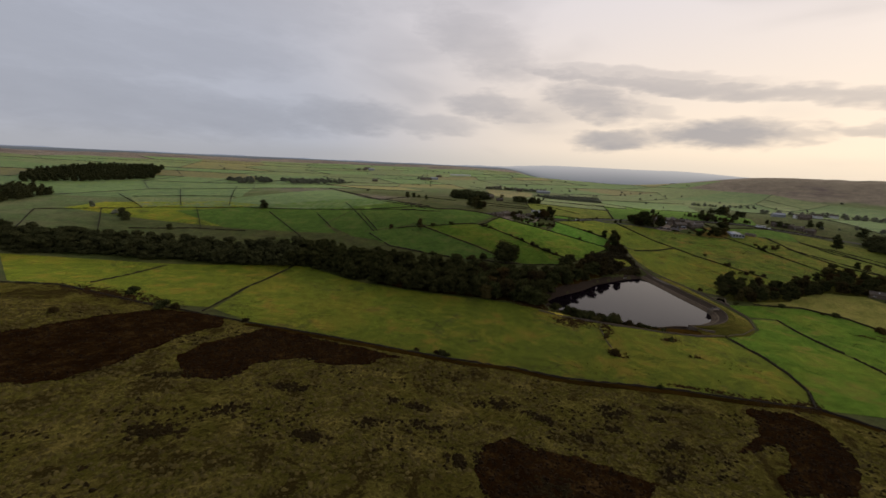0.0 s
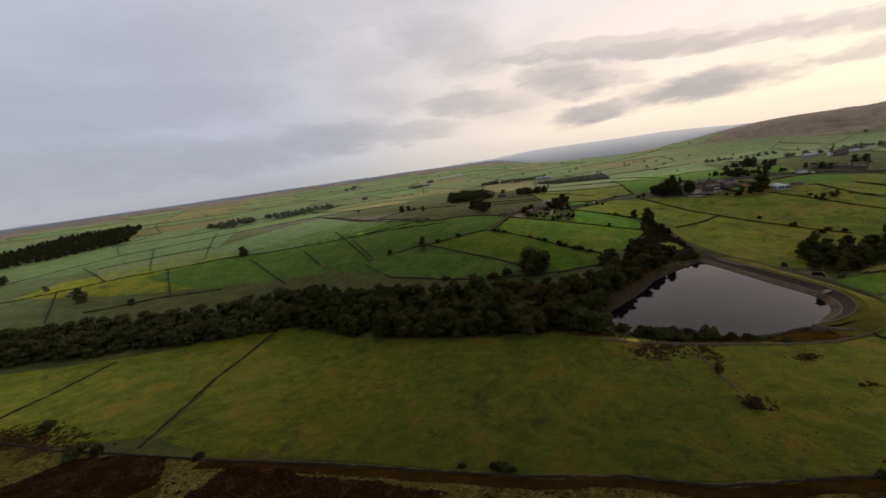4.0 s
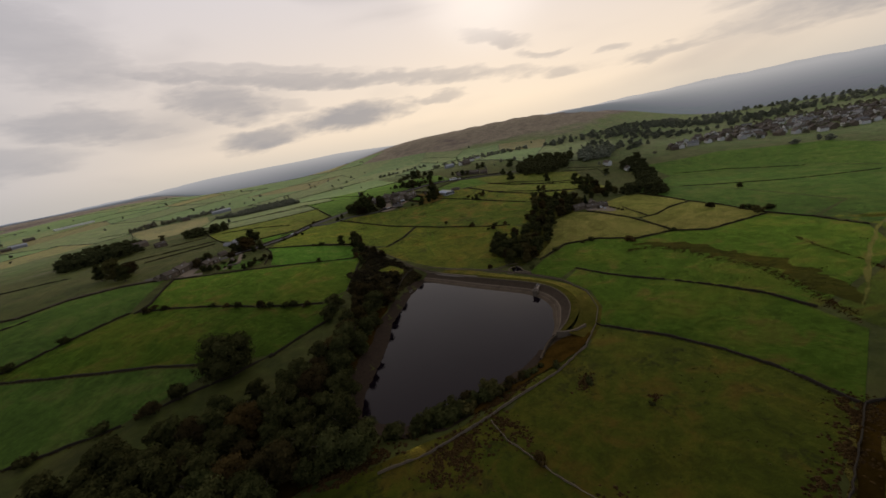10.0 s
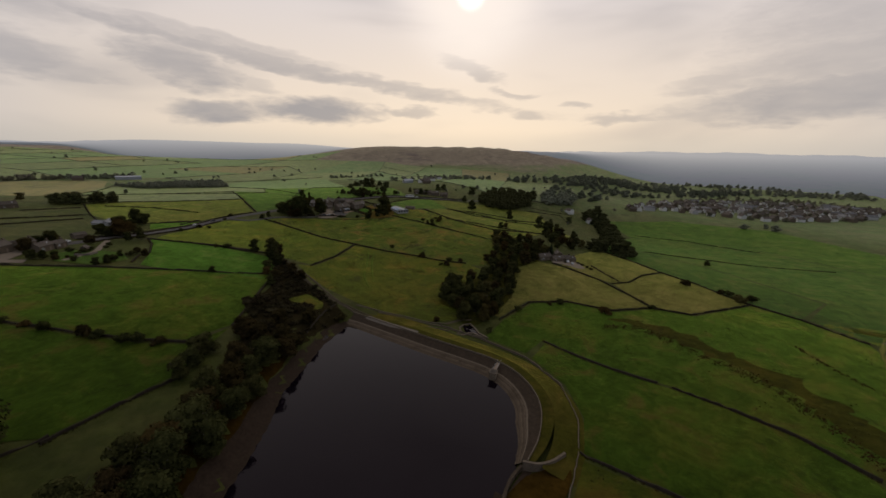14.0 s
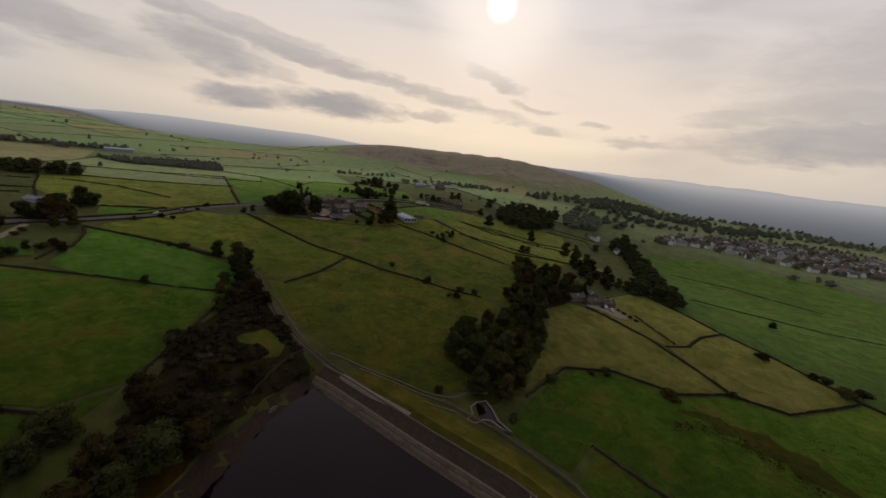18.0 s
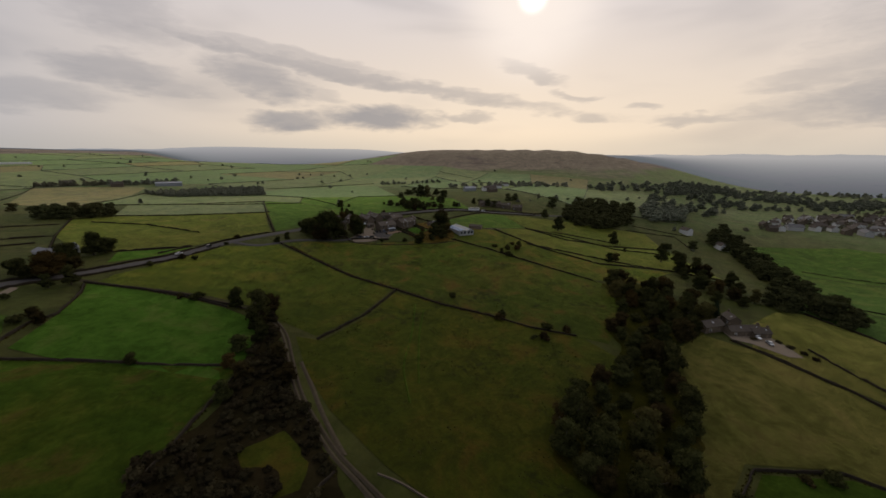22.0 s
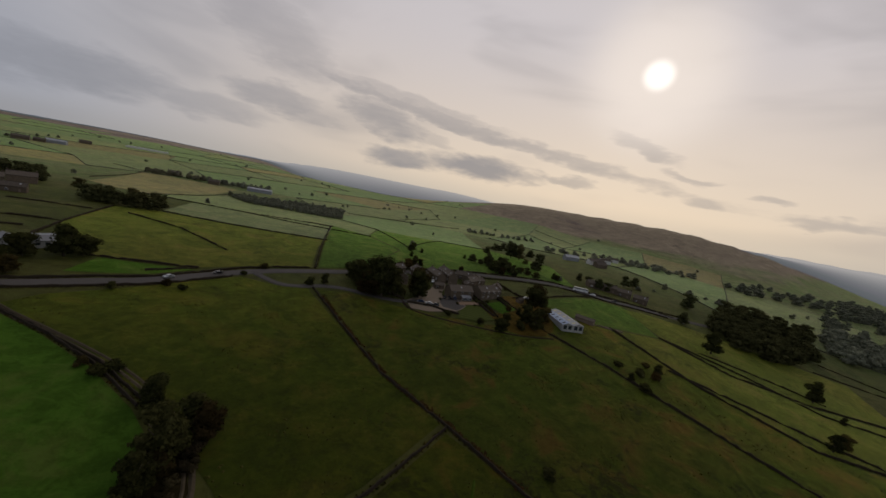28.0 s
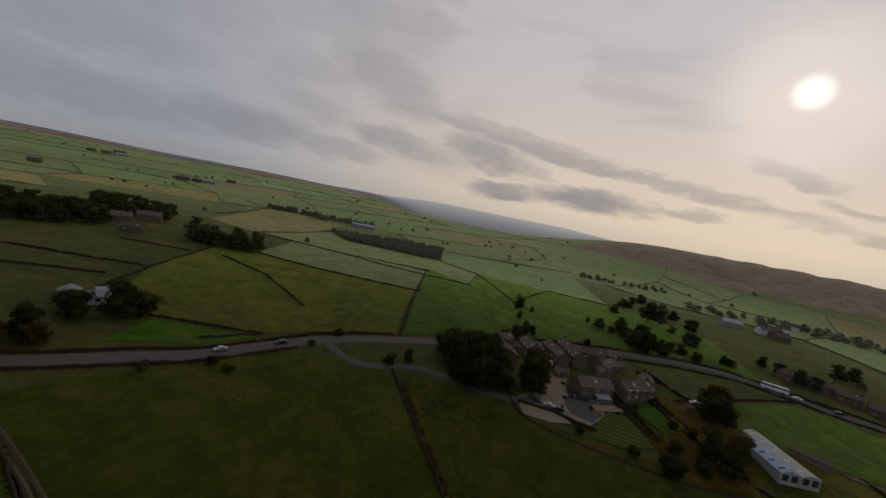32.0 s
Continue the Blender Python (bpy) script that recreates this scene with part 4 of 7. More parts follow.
# low walls across the western uplands
WEST_WALLS = [
    [(-437, 401), (-346, 463), (-256, 488), (-132, 479), (-32, 477)], [(-356, 303), (-437, 401)], [(-427, 519), (-375, 548), (-307, 560)], [(-455, 532), (-364, 455)], [(-391, 430), (-323, 348)],
    [(-308, 365), (-258, 387), (-206, 390)], [(-311, 476), (-252, 389)], [(-215, 468), (-144, 379)], [(-429, 620), (-333, 479)], [(-387, 715), (-280, 494)], [(-222, 744), (-87, 537), (-20, 484)],
    [(-134, 524), (-71, 395)], [(-75, 390), (-48, 354), (-16, 339)], [(-153, 462), (-122, 411)], [(-203, 209), (-201, 233), (-200, 266)], [(-104, 476), (-45, 490), (-15, 497)], [(-99, 464), (-68, 398)],
    [(-197, 701), (-115, 570), (-81, 545), (-15, 500)], [(-52, 475), (-37, 475), (-18, 471), (3, 474)], [(-82, 550), (-39, 617), (25, 585)], [(33, 325), (46, 323), (59, 320), (77, 321)],
]
for line in WEST_WALLS:
    stone_wall(line, 0.9, "low dark wall across an upland pasture", 0.15, 0.4, False)

# ---- reservoir ----
tagged(part("water", mesh_from("water", [(140 + (x - 140) * 1.035, 268 + (y - 268) * 1.035, 0.0) for x, y in WATER], [tuple(range(len(WATER)))], M_WATER)), "dark still water of a small reservoir, mirroring the sky", "water", kind="structure")

DAM = [(188, 352), (191, 343), (194, 325), (195.5, 305), (197, 282), (198.8, 262), (199.3, 250), (197, 239), (191, 229), (182, 221.5), (169, 216.7), (158, 215.5)]
RIM = [(214, 290), (217, 267), (215, 241), (204, 222), (187, 210), (171, 205), (153, 202), (132, 204), (112, 210), (95, 214), (80, 219), (66, 227)]


def build_dam():
    dam = tagged(new("dam"), "curved embankment dam with stone-pitched face and grassy crest", "dam", kind="structure")
    pts = curve_through(DAM, 3.0)
    crest = 3.3

    def strip(name, profile, mat, label):
        part(name, loft(name, pts, profile, mat, crest, smooth=True, narrow=7), dam, label)

    strip("lower_pitching", [(4.9, -1.9), (7.5, -2.9), (12.5, -5.2)], M_PITCH_PALE, "pale brown stone pitching at the waterline")
    strip("ledge", [(4.3, -1.68), (4.9, -1.88)], M_GRIT, "narrow stone ledge")
    strip("upper_pitching", [(0.3, -0.1), (2.2, -0.8), (4.3, -1.7)], M_PITCH, "dark brown stone pitching")
    strip("crest_path", [(-4.2, -0.02), (-2.2, 0.04), (-0.2, 0.0)], M_BANK, "worn grassy path along the crest")
    part("parapet", loft("parapet", pts, [(-0.18, -0.3), (-0.15, 0.5), (0.15, 0.5), (0.2, -0.3)], M_GRIT, crest, closed=True), dam, "low stone parapet along the crest")
    part("slab", loft("slab", curve_through([(194.8, 323), (195.3, 315), (195.9, 307), (197.0, 298), (197.8, 291)], 2.0), [(-0.9, -0.6), (-0.8, 0.14), (1.0, 0.08), (1.9, -0.5)], M_CONCRETE, crest, closed=True), dam, "bare pale concrete apron on the crest")
    # the outer slope meets the ground
    verts, faces = [], []
    for q, s in zip(pts, sides(pts)):
        for k, off in enumerate((-4.2, -6.5, -9.5, -12.5, -15.5)):
            w = q + s * off
            g0 = gz(w.x, w.y)
            u = (k / 4) ** 0.85
            verts.append((w.x, w.y, crest * (1 - u) + (g0 - 0.1) * u if k < 4 else g0 - 0.4))
    for i in range(len(pts) - 1):
        for k in range(4):
            a = i * 5 + k
            faces.append((a, a + 5, a + 6, a + 1))
    part("outer_slope", mesh_from("outer_slope", verts, faces, M_BANK, True), dam, "yellowish mown grass slope")


def pitching():
    """Stone pitching in courses, with level bands of silt and weed left by the falling water."""
    m, g = material("pale_stone_pitching")
    p = place(g)
    level = g.put("ShaderNodeSeparateXYZ", {0: p}).outputs[2]
    rag = g.math("MULTIPLY_ADD", g.noise(p, 0.5, 4.0, 0.6), 0.5, level)
    lines = g.noise(g.put("ShaderNodeCombineXYZ", {0: 1.0, 1: 2.0, 2: g.math("MULTIPLY", rag, 2.6)}).outputs[0], 1.0, 3.0, 0.7)
    vor = g.put("ShaderNodeTexVoronoi", {"Vector": p, "Scale": 1.4})
    c = g.mix(g.smooth(lines, 0.36, 0.62), (0.030, 0.021, 0.014, 1), (0.105, 0.078, 0.053, 1))
    c = g.mix(g.math("MULTIPLY", vor.outputs["Color"], 0.45), c, (0.060, 0.044, 0.030, 1))
    c = g.mix(g.math("MULTIPLY", g.smooth(g.noise(p, 0.25, 5.0, 0.7), 0.45, 0.7), 0.6), c, (0.026, 0.019, 0.012, 1))
    finish(g, c, 0.9, g.math("SUBTRACT", g.noise(p, 5.0, 3.0, 0.7), vor.outputs["Distance"]), 0.6, 0.1, spec=0.06)
    return m


M_PITCH_PALE = pitching()
M_CONCRETE = stone("weathered_concrete", col(0.075, 0.062, 0.048), col(0.150, 0.128, 0.102), 0.8)
build_dam()
stone_wall(RIM, 1.0, "curving pale dry stone boundary wall round the reservoir", 0.02, 0.4, False, M_GRIT, 0.5)
stone_wall([(100.2, 211.3), (95.5, 202), (94.7, 196), (93.3, 190), (91.6, 183.4), (90.6, 173.5)], 0.7, "short tumbled stone wall beside the reservoir", 0.45, 0.4, False, M_GRIT, 0.5)

# ---- roads and tracks ----
ribbon("main_road", [(60, 486), (100, 493), (120, 500), (131, 506), (144, 509), (158, 514.5), (172, 521), (187, 527), (204, 537.5), (222, 547.5), (238, 553), (258, 556.5), (280, 558.5), (320, 562), (350, 563), (375, 560), (396, 555.5), (426, 548.5), (446, 540), (459, 526), (476, 511), (490, 504), (510, 492), (534, 481), (590, 462), (660, 440)],
       5.2, M_ASPHALT, 0.28, "worn grey two-lane country road")
ribbon("lane", [(228, 549), (233, 541), (239, 535), (247, 533.5), (260, 535), (271, 532), (283, 524), (297, 517), (309, 517)], 3.0, M_ASPHALT, 0.30, "narrow pale lane to the hamlet")
ribbon("farm_lane", [(-110, 560), (-58, 528), (-27, 500), (-3, 488), (18, 494), (45, 490), (67, 480), (80, 470)], 2.4, M_TRACK, 0.3, "narrow walled farm lane")
for line in ([(272, 408), (261, 396), (246, 381), (233, 369), (222, 352)], [(272, 401), (257, 387), (244, 373), (231, 358)]):
    ribbon("wheel_mark", line, 0.4, M_LUSH, 0.27, "faint green wheel mark pressed into rough grass", "track")
for shift in (-0.75, 0.75):
    pts = curve_through([(196.5, 312), (194.5, 330), (193, 344), (193.2, 354), (195, 371), (198, 384), (202, 397), (207, 414), (207.5, 428), (203, 444), (193, 460), (180, 474), (160, 492), (150, 503)], 4.0)
    ribbon("wheel_rut", [q + s * shift for q, s in zip(pts, sides(pts))], 0.3, M_TRACK, 0.33 if shift < 0 else 0.335, "stony wheel rut of the farm track", "track")
ribbon("field_path", [(194.5, 346), (196, 356), (198, 366), (201, 378), (204, 392)], 0.5, M_TRACK, 0.3, "faint trodden path beside the track", "path")

# ---- trees ----
def leaf_mass(rng, lobes, count, size):
    """Verts and faces of a crown: ruffled cores hidden by many small upturned leaf sprays."""
    verts, faces = [], []
    ico = bmesh.new()
    bmesh.ops.create_icosphere(ico, subdivisions=1, radius=1.0)
    core_v = [v.co.copy() for v in ico.verts]
    core_f = [tuple(v.index for v in f.verts) for f in ico.faces]
    ico.free()
    for cx, cy, cz, rx, rz in lobes:
        b = len(verts)
        for v in core_v:
            k = 0.74 * (0.8 + 0.4 * rng.random())
            verts.append((cx + v.x * rx * k, cy + v.y * rx * k, cz + v.z * rz * k))
        faces += [tuple(b + i for i in f) for f in core_f]
    weights = [l[3] ** 2 for l in lobes]
    for cx, cy, cz, rx, rz in rng.choices(lobes, weights, k=count):
        u, a = rng.uniform(-0.55, 1), rng.uniform(0, 2 * math.pi)
        s = math.sqrt(1 - u * u)
        k = rng.uniform(0.78, 1.10)
        n = Vector((s * math.cos(a), s * math.sin(a), u))
        c = Vector((cx + n.x * rx * k, cy + n.y * rx * k, cz + n.z * rz * k))
        n = (n + Vector((rng.uniform(-0.7, 0.7), rng.uniform(-0.7, 0.7), rng.uniform(-0.3, 0.8)))).normalized()
        t = n.orthogonal().normalized()
        t.rotate(Matrix.Rotation(rng.uniform(0, 6.28), 3, n))
        w = n.cross(t)
        d = size * rng.uniform(0.6, 1.35)
        b = len(verts)
        for p, q in ((-1, -0.5), (0.1, -0.75), (1, 0.1), (0, 0.8)):
            verts.append(tuple(c + t * d * p + w * d * q + n * d * 0.25 * rng.uniform(-1, 1)))
        faces.append((b, b + 1, b + 2, b + 3))
    return verts, faces


def trunk_mesh(rng, height, girth, spread, limbs=5, lean=0.3):
    """A tapered trunk that forks into limbs."""
    verts, faces = [], []

    def tube(path, r0, r1, k=6):
        b, n = len(verts), len(path)
        for i, p in enumerate(path):
            r = r0 + (r1 - r0) * i / (n - 1)
            for j in range(k):
                a = 2 * math.pi * j / k
                verts.append((p.x + r * math.cos(a), p.y + r * math.sin(a), p.z))
        for i in range(n - 1):
            for j in range(k):
                faces.append((b + i * k + j, b + i * k + (j + 1) % k, b + (i + 1) * k + (j + 1) % k, b + (i + 1) * k + j))

    dx, dy = rng.uniform(-lean, lean), rng.uniform(-lean, lean)
    stem = [Vector((dx * i * 0.3, dy * i * 0.3, height * 0.55 * i / 4 - 0.4 * (i == 0))) for i in range(5)]
    tube(stem, girth, girth * 0.55)
    for i in range(limbs):
        a = 2 * math.pi * (i + rng.random() * 0.6) / limbs
        s = stem[2 + i % 3]
        e = Vector((math.cos(a) * spread * 0.7, math.sin(a) * spread * 0.7, height * rng.uniform(0.62, 0.85)))
        tube([s, s.lerp(e, 0.5) + Vector((0, 0, 0.3)), e], girth * 0.4, girth * 0.1, 5)
    return verts, faces


def make_tree(seed, height, spread, lobe_count, leaf_count, leaf, mat, name="tree", low=0.04):
    """A broadleaf tree: many overlapping lobes of foliage over forked limbs."""
    rng = random.Random(seed)
    root = new(name)
    lobes = []
    for i in range(lobe_count):
        a, f = rng.uniform(0, 6.28), math.sqrt(rng.random())
        z = rng.uniform(low + 0.16, 0.84)
        reach = spread * (0.78 - 0.9 * max(0, z - 0.5)) * f
        r = spread * rng.uniform(0.30, 0.46)
        lobes.append((reach * math.cos(a), reach * math.sin(a), height * z, r, r * rng.uniform(0.7, 0.95)))
    lobes.append((0, 0, height * 0.82, spread * 0.42, height * 0.16))
    lobes.append((0, 0, height * 0.55, spread * 0.6, height * 0.25))
    for i in range(4):
        a = 1.57 * i + rng.random()
        lobes.append((spread * 0.42 * math.cos(a), spread * 0.42 * math.sin(a), height * 0.24, spread * 0.40, height * 0.15))
    part("trunk", mesh_from("trunk", *trunk_mesh(rng, height, height * 0.028 + 0.08, spread), M_BARK), root)
    part("crown", mesh_from("crown", *leaf_mass(rng, lobes, leaf_count, leaf), mat), root)
    return root


def make_bush(seed, height, spread, lobe_count, leaf_count, leaf, mat):
    rng = random.Random(seed)
    root = new("bush")
    lobes = []
    for i in range(lobe_count):
        a, f = rng.uniform(0, 6.28), math.sqrt(rng.random())
        r = spread * rng.uniform(0.32, 0.5)
        lobes.append((spread * 0.6 * f * math.cos(a), spread * 0.6 * f * math.sin(a), height * rng.uniform(0.3, 0.68), r, height * 0.32))
    part("trunk", mesh_from("trunk", *trunk_mesh(rng, height * 0.8, 0.1, spread, 4), M_BARK), root)
    part("foliage", mesh_from("foliage", *leaf_mass(rng, lobes, leaf_count, leaf), mat), root)
    return root


def make_conifer(seed, height, spread, tiers, mat):
    """A dark conifer: drooping whorls of sprays up a straight stem."""
    rng = random.Random(seed)
    root = new("conifer")
    tv, tf = [], []
    for i in range(5):
        for j in range(6):
            a, r = j * 1.047, (height * 0.02) * (1 - i / 4.5)
            tv.append((r * math.cos(a), r * math.sin(a), height * 0.97 * i / 4 - 0.3 * (i == 0)))
    tf = [(i * 6 + j, i * 6 + (j + 1) % 6, i * 6 + 6 + (j + 1) % 6, i * 6 + 6 + j) for i in range(4) for j in range(6)]
    part("trunk", mesh_from("trunk", tv, tf, M_BARK), root)
    v, f = [], []
    for i in range(tiers):
        u = i / tiers
        z, reach = height * (0.12 + 0.86 * u), spread * (1 - u) ** 0.8 + 0.25
        count = 9 + int(9 * (1 - u))
        for j in range(count):
            a, k = 6.283 * (j + rng.random()) / count, reach * rng.uniform(0.75, 1.1)
            c, s = math.cos(a), math.sin(a)
            b, w = len(v), reach * 0.26 + 0.12
            v += [(0, 0, z + 0.3), (c * k * 0.6 - s * w, s * k * 0.6 + c * w, z - k * 0.18), (c * k, s * k, z - k * 0.42), (c * k * 0.6 + s * w, s * k * 0.6 - c * w, z - k * 0.18)]
            f.append((b, b + 1, b + 2, b + 3))
    part("crown", mesh_from("crown", v, f, mat), root)
    return root


TREES = [make_tree(11, 12.0, 5.2, 14, 2300, 0.36, M_LEAF), make_tree(12, 13.5, 4.8, 15, 2300, 0.36, M_LEAF), make_tree(13, 10.5, 5.6, 14, 2300, 0.36, M_LEAF),
         make_tree(14, 11.5, 4.4, 13, 2000, 0.35, M_LEAF), make_tree(15, 11.0, 5.0, 14, 2000, 0.35, M_LEAF_AUTUMN)]
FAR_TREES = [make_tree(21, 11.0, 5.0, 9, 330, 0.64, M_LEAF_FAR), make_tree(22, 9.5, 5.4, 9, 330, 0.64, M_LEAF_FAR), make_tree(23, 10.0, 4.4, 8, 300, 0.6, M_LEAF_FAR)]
GREAT_TREE = make_tree(51, 12.0, 7.2, 26, 4600, 0.30, M_LEAF, low=0.0)
BUSHES = [make_bush(31, 3.2, 2.6, 7, 420, 0.26, M_LEAF), make_bush(32, 2.6, 2.2, 6, 360, 0.26, M_LEAF), make_bush(33, 2.8, 2.4, 6, 360, 0.26, M_LEAF_AUTUMN)]
THORNS = [make_bush(34, 2.6, 2.4, 7, 420, 0.26, M_SCRUB), make_bush(35, 2.2, 2.3, 6, 380, 0.24, M_SCRUB), make_bush(36, 2.4, 2.0, 6, 360, 0.26, M_SCRUB)]
CONIFERS = [make_conifer(41, 13.0, 2.8, 22, M_CONIFER), make_conifer(42, 11.0, 2.4, 20, M_CONIFER)]
CLOUGH = [make_tree(26, 11.0, 5.4, 10, 640, 0.48, M_LEAF_MID), make_tree(27, 10.0, 5.4, 10, 640, 0.48, M_LEAF_MID)]
FAR_CONIFERS = [make_tree(28, 12.0, 4.0, 6, 200, 0.8, M_LEAF_MID)]
used = {}


def plant(model, x, y, size, turn, label, category, group=""):
    """Sets a plant on the ground; the first of its kind is the model itself."""
    m = Matrix.LocRotScale((x, y, gz(x, y) - 0.15), Euler((0, 0, turn)), (size, size, size * (0.92 + 0.16 * math.sin(x * 3.1 + y))))
    if model.name in used:
        ob = copy_thing(model, m @ Matrix.Diagonal((1 / model.scale.x, 1 / model.scale.y, 1 / model.scale.z, 1)))
    else:
        used[model.name], ob = 1, model
        ob.matrix_basis = m
    return tagged(ob, label, category, group)


def inside(outline, x, y):
    hit = False
    for (ax, ay), (bx, by) in zip(outline, outline[1:] + outline[:1]):
        if (ay > y) != (by > y) and x < (bx - ax) * (y - ay) / (by - ay) + ax:
            hit = not hit
    return hit


def fill(outline, gap, models, sizes, label, category, group, seed, limit=400, keep=None):
    """Scatters plants inside an outline, no two nearer than the gap."""
    rng = random.Random(seed)
    lo_x, hi_x = min(p[0] for p in outline), max(p[0] for p in outline)
    lo_y, hi_y = min(p[1] for p in outline), max(p[1] for p in outline)
    done = []
    for _ in range(9000):
        x, y = rng.uniform(lo_x, hi_x), rng.uniform(lo_y, hi_y)
        if not inside(outline, x, y) or any((x - a) ** 2 + (y - b) ** 2 < gap * gap for a, b in done):
            continue
        if keep is not None and not keep(x, y):
            continue
        done.append((x, y))
        plant(rng.choice(models), x, y, rng.uniform(*sizes), rng.uniform(0, 6.28), label, category, group)
        if len(done) >= limit:
            break
    return done



def tree_stuff(name, outline, gap, models, sizes, label, seed, limit=600, keep=None):
    """A wood too far off to tell its trees apart: many crowns joined into one object."""
    rng = random.Random(seed)
    lo_x, hi_x = min(p[0] for p in outline), max(p[0] for p in outline)
    lo_y, hi_y = min(p[1] for p in outline), max(p[1] for p in outline)
    done, verts, faces, at = [], [], [], 0
    for _ in range(limit * 14):
        x, y = rng.uniform(lo_x, hi_x), rng.uniform(lo_y, hi_y)
        if not inside(outline, x, y) or any((x - a) ** 2 + (y - b) ** 2 < gap * gap for a, b in done) or (keep is not None and not keep(x, y)):
            continue
        done.append((x, y))
        if len(done) >= limit:
            break
    return crowns_at(name, done, models, sizes, label, rng)


def crown_of(model):
    return next(c.data for c in model.children if c.name.startswith("crown"))


def crowns_at(name, spots, models, sizes, label, rng):
    verts, faces, at = [], [], 0
    for x, y in spots:
        me = crown_of(rng.choice(models))
        k, a = rng.uniform(*sizes), rng.uniform(0, 6.28)
        flat = np.empty(len(me.vertices) * 3)
        me.vertices.foreach_get("co", flat)
        v = flat.reshape(-1, 3) * k * np.array((1.12, 1.12, 0.94))
        c, s = math.cos(a), math.sin(a)
        verts.append(np.column_stack([v[:, 0] * c - v[:, 1] * s + x, v[:, 0] * s + v[:, 1] * c + y, v[:, 2] + gz(x, y) - 0.15 * k]))
        faces += [tuple(i + at for i in p.vertices) for p in me.polygons]
        at += len(v)
    ob = part(name, mesh_from(name, np.concatenate(verts).tolist(), faces, crown_of(models[0]).materials[0]))
    return tagged(ob, label, "trees", kind="stuff")


def dry_side(x, y):
    return shore_distance(np.array([x]), np.array([y]))[0] > 4.0


BELT_WEST = [(-430, 300), (-330, 304), (-278, 318), (-231, 324), (-180, 326), (-122, 336), (-122, 288), (-165, 284), (-207, 281), (-246, 276), (-306, 258), (-430, 248)]
BELT = [(-45, 320), (-20, 308), (14, 305), (32, 297), (69, 293), (94, 294), (103, 303), (116, 313), (126, 322), (140, 322), (148, 319), (130, 308), (118, 296),
        (106, 288), (92, 277), (80, 268), (74, 252), (72, 233), (50, 241), (22, 247), (-8, 252), (-37, 260), (-45, 262)]
BELT_MID = [(-121, 337), (-99, 340), (-67, 327), (-46, 321), (-46, 263), (-63, 269), (-107, 292), (-121, 289)]
tree_stuff("wooded_clough", BELT_WEST, 8.5, CLOUGH, (1.05, 1.5), "dense dark broadleaf wood filling a clough", 4, 560)
tree_stuff("wooded_clough", BELT_MID, 7.5, TREES[:4], (0.9, 1.3), "dense dark broadleaf wood on a steep bank", 24, 75)
drape("woodland_floor", BELT, M_BRACKEN, 0.18, 6.0, 2.0, "shaded brown floor of the valley wood", "undergrowth")
fill(BELT, 7.0, TREES, (0.88, 1.32), "dark green broadleaf tree in a dense wooded bank", "tree", "trees of the wooded valley", 5, 105, keep=lambda x, y: x > 30 and dry_side(x, y))
tree_stuff("wooded_bank", BELT, 7.0, TREES, (0.88, 1.32), "dense dark green broadleaf wood on a valley bank", 25, 110, keep=lambda x, y: x <= 30)
SCRUB = [(155, 372), (168, 372), (176, 380), (186, 396), (199, 419), (203, 440), (210, 434), (207, 420), (200, 400), (196, 380), (193, 362), (190, 345), (186, 343), (187, 354), (186, 364), (174, 366), (173, 358), (180, 352), (175, 344), (158, 348), (148, 354)]
BANK_SCRUB = [(140, 342), (156, 341), (170, 335), (163, 329), (155, 324), (142, 318), (128, 326)]
M_SCRUB_FLOOR = grass("shaded_scrub_floor", col(0.017, 0.014, 0.006), col(0.026, 0.020, 0.009), col(0.014, 0.010, 0.005), 0.6, 0.1, 0.5, 0.0, 0.1, 0.0, (1.0, 1.0, 1.0))
for outline in (SCRUB, BANK_SCRUB):
    drape("bracken_bank", outline, M_SCRUB_FLOOR, 0.2, 5.0, 2.5, "bank of dead brown bracken beside the track", "bracken")
drape("bracken_slope", [(137, 332), (142, 344), (150, 358), (161, 372), (178, 386), (187, 387), (190, 374), (190, 358), (191.5, 343), (189, 331.5), (176, 330), (160, 326), (147, 323)], M_SCRUB_FLOOR, 0.16, 5.0, 2.0, "brown slope of dead bracken above the reservoir", "bracken")
drape("clearing", [(173, 363), (186, 363), (187, 350), (181, 343), (172, 346), (170, 355)], M_OLIVE, 0.17, 5.0, 1.0, "olive grass clearing among thorn scrub", "grass")
fill([(140, 340), (152, 358), (166, 362), (170, 346), (186, 340), (187, 333), (172, 331), (158, 329)], 5.0, THORNS, (0.35, 0.85), "low brown thorn bush among bracken", "shrub", "scrub by the track", 47, 34)
fill(SCRUB, 3.1, THORNS, (0.5, 1.3), "dense brown thorn scrub beside the track", "shrub", "scrub by the track", 6, 170)
fill(BANK_SCRUB, 4.0, THORNS + TREES[4:], (0.6, 1.0), "brown thorn bush on the reservoir bank", "shrub", "scrub by the track", 7, 40)
fill([(176, 385), (186, 396), (199, 419), (203, 440), (212, 440), (209, 420), (203, 400), (198, 384)], 11.0, TREES[3:], (0.5, 0.85), "small broadleaf tree rising from scrub", "tree", "scrub trees", 36, 8)

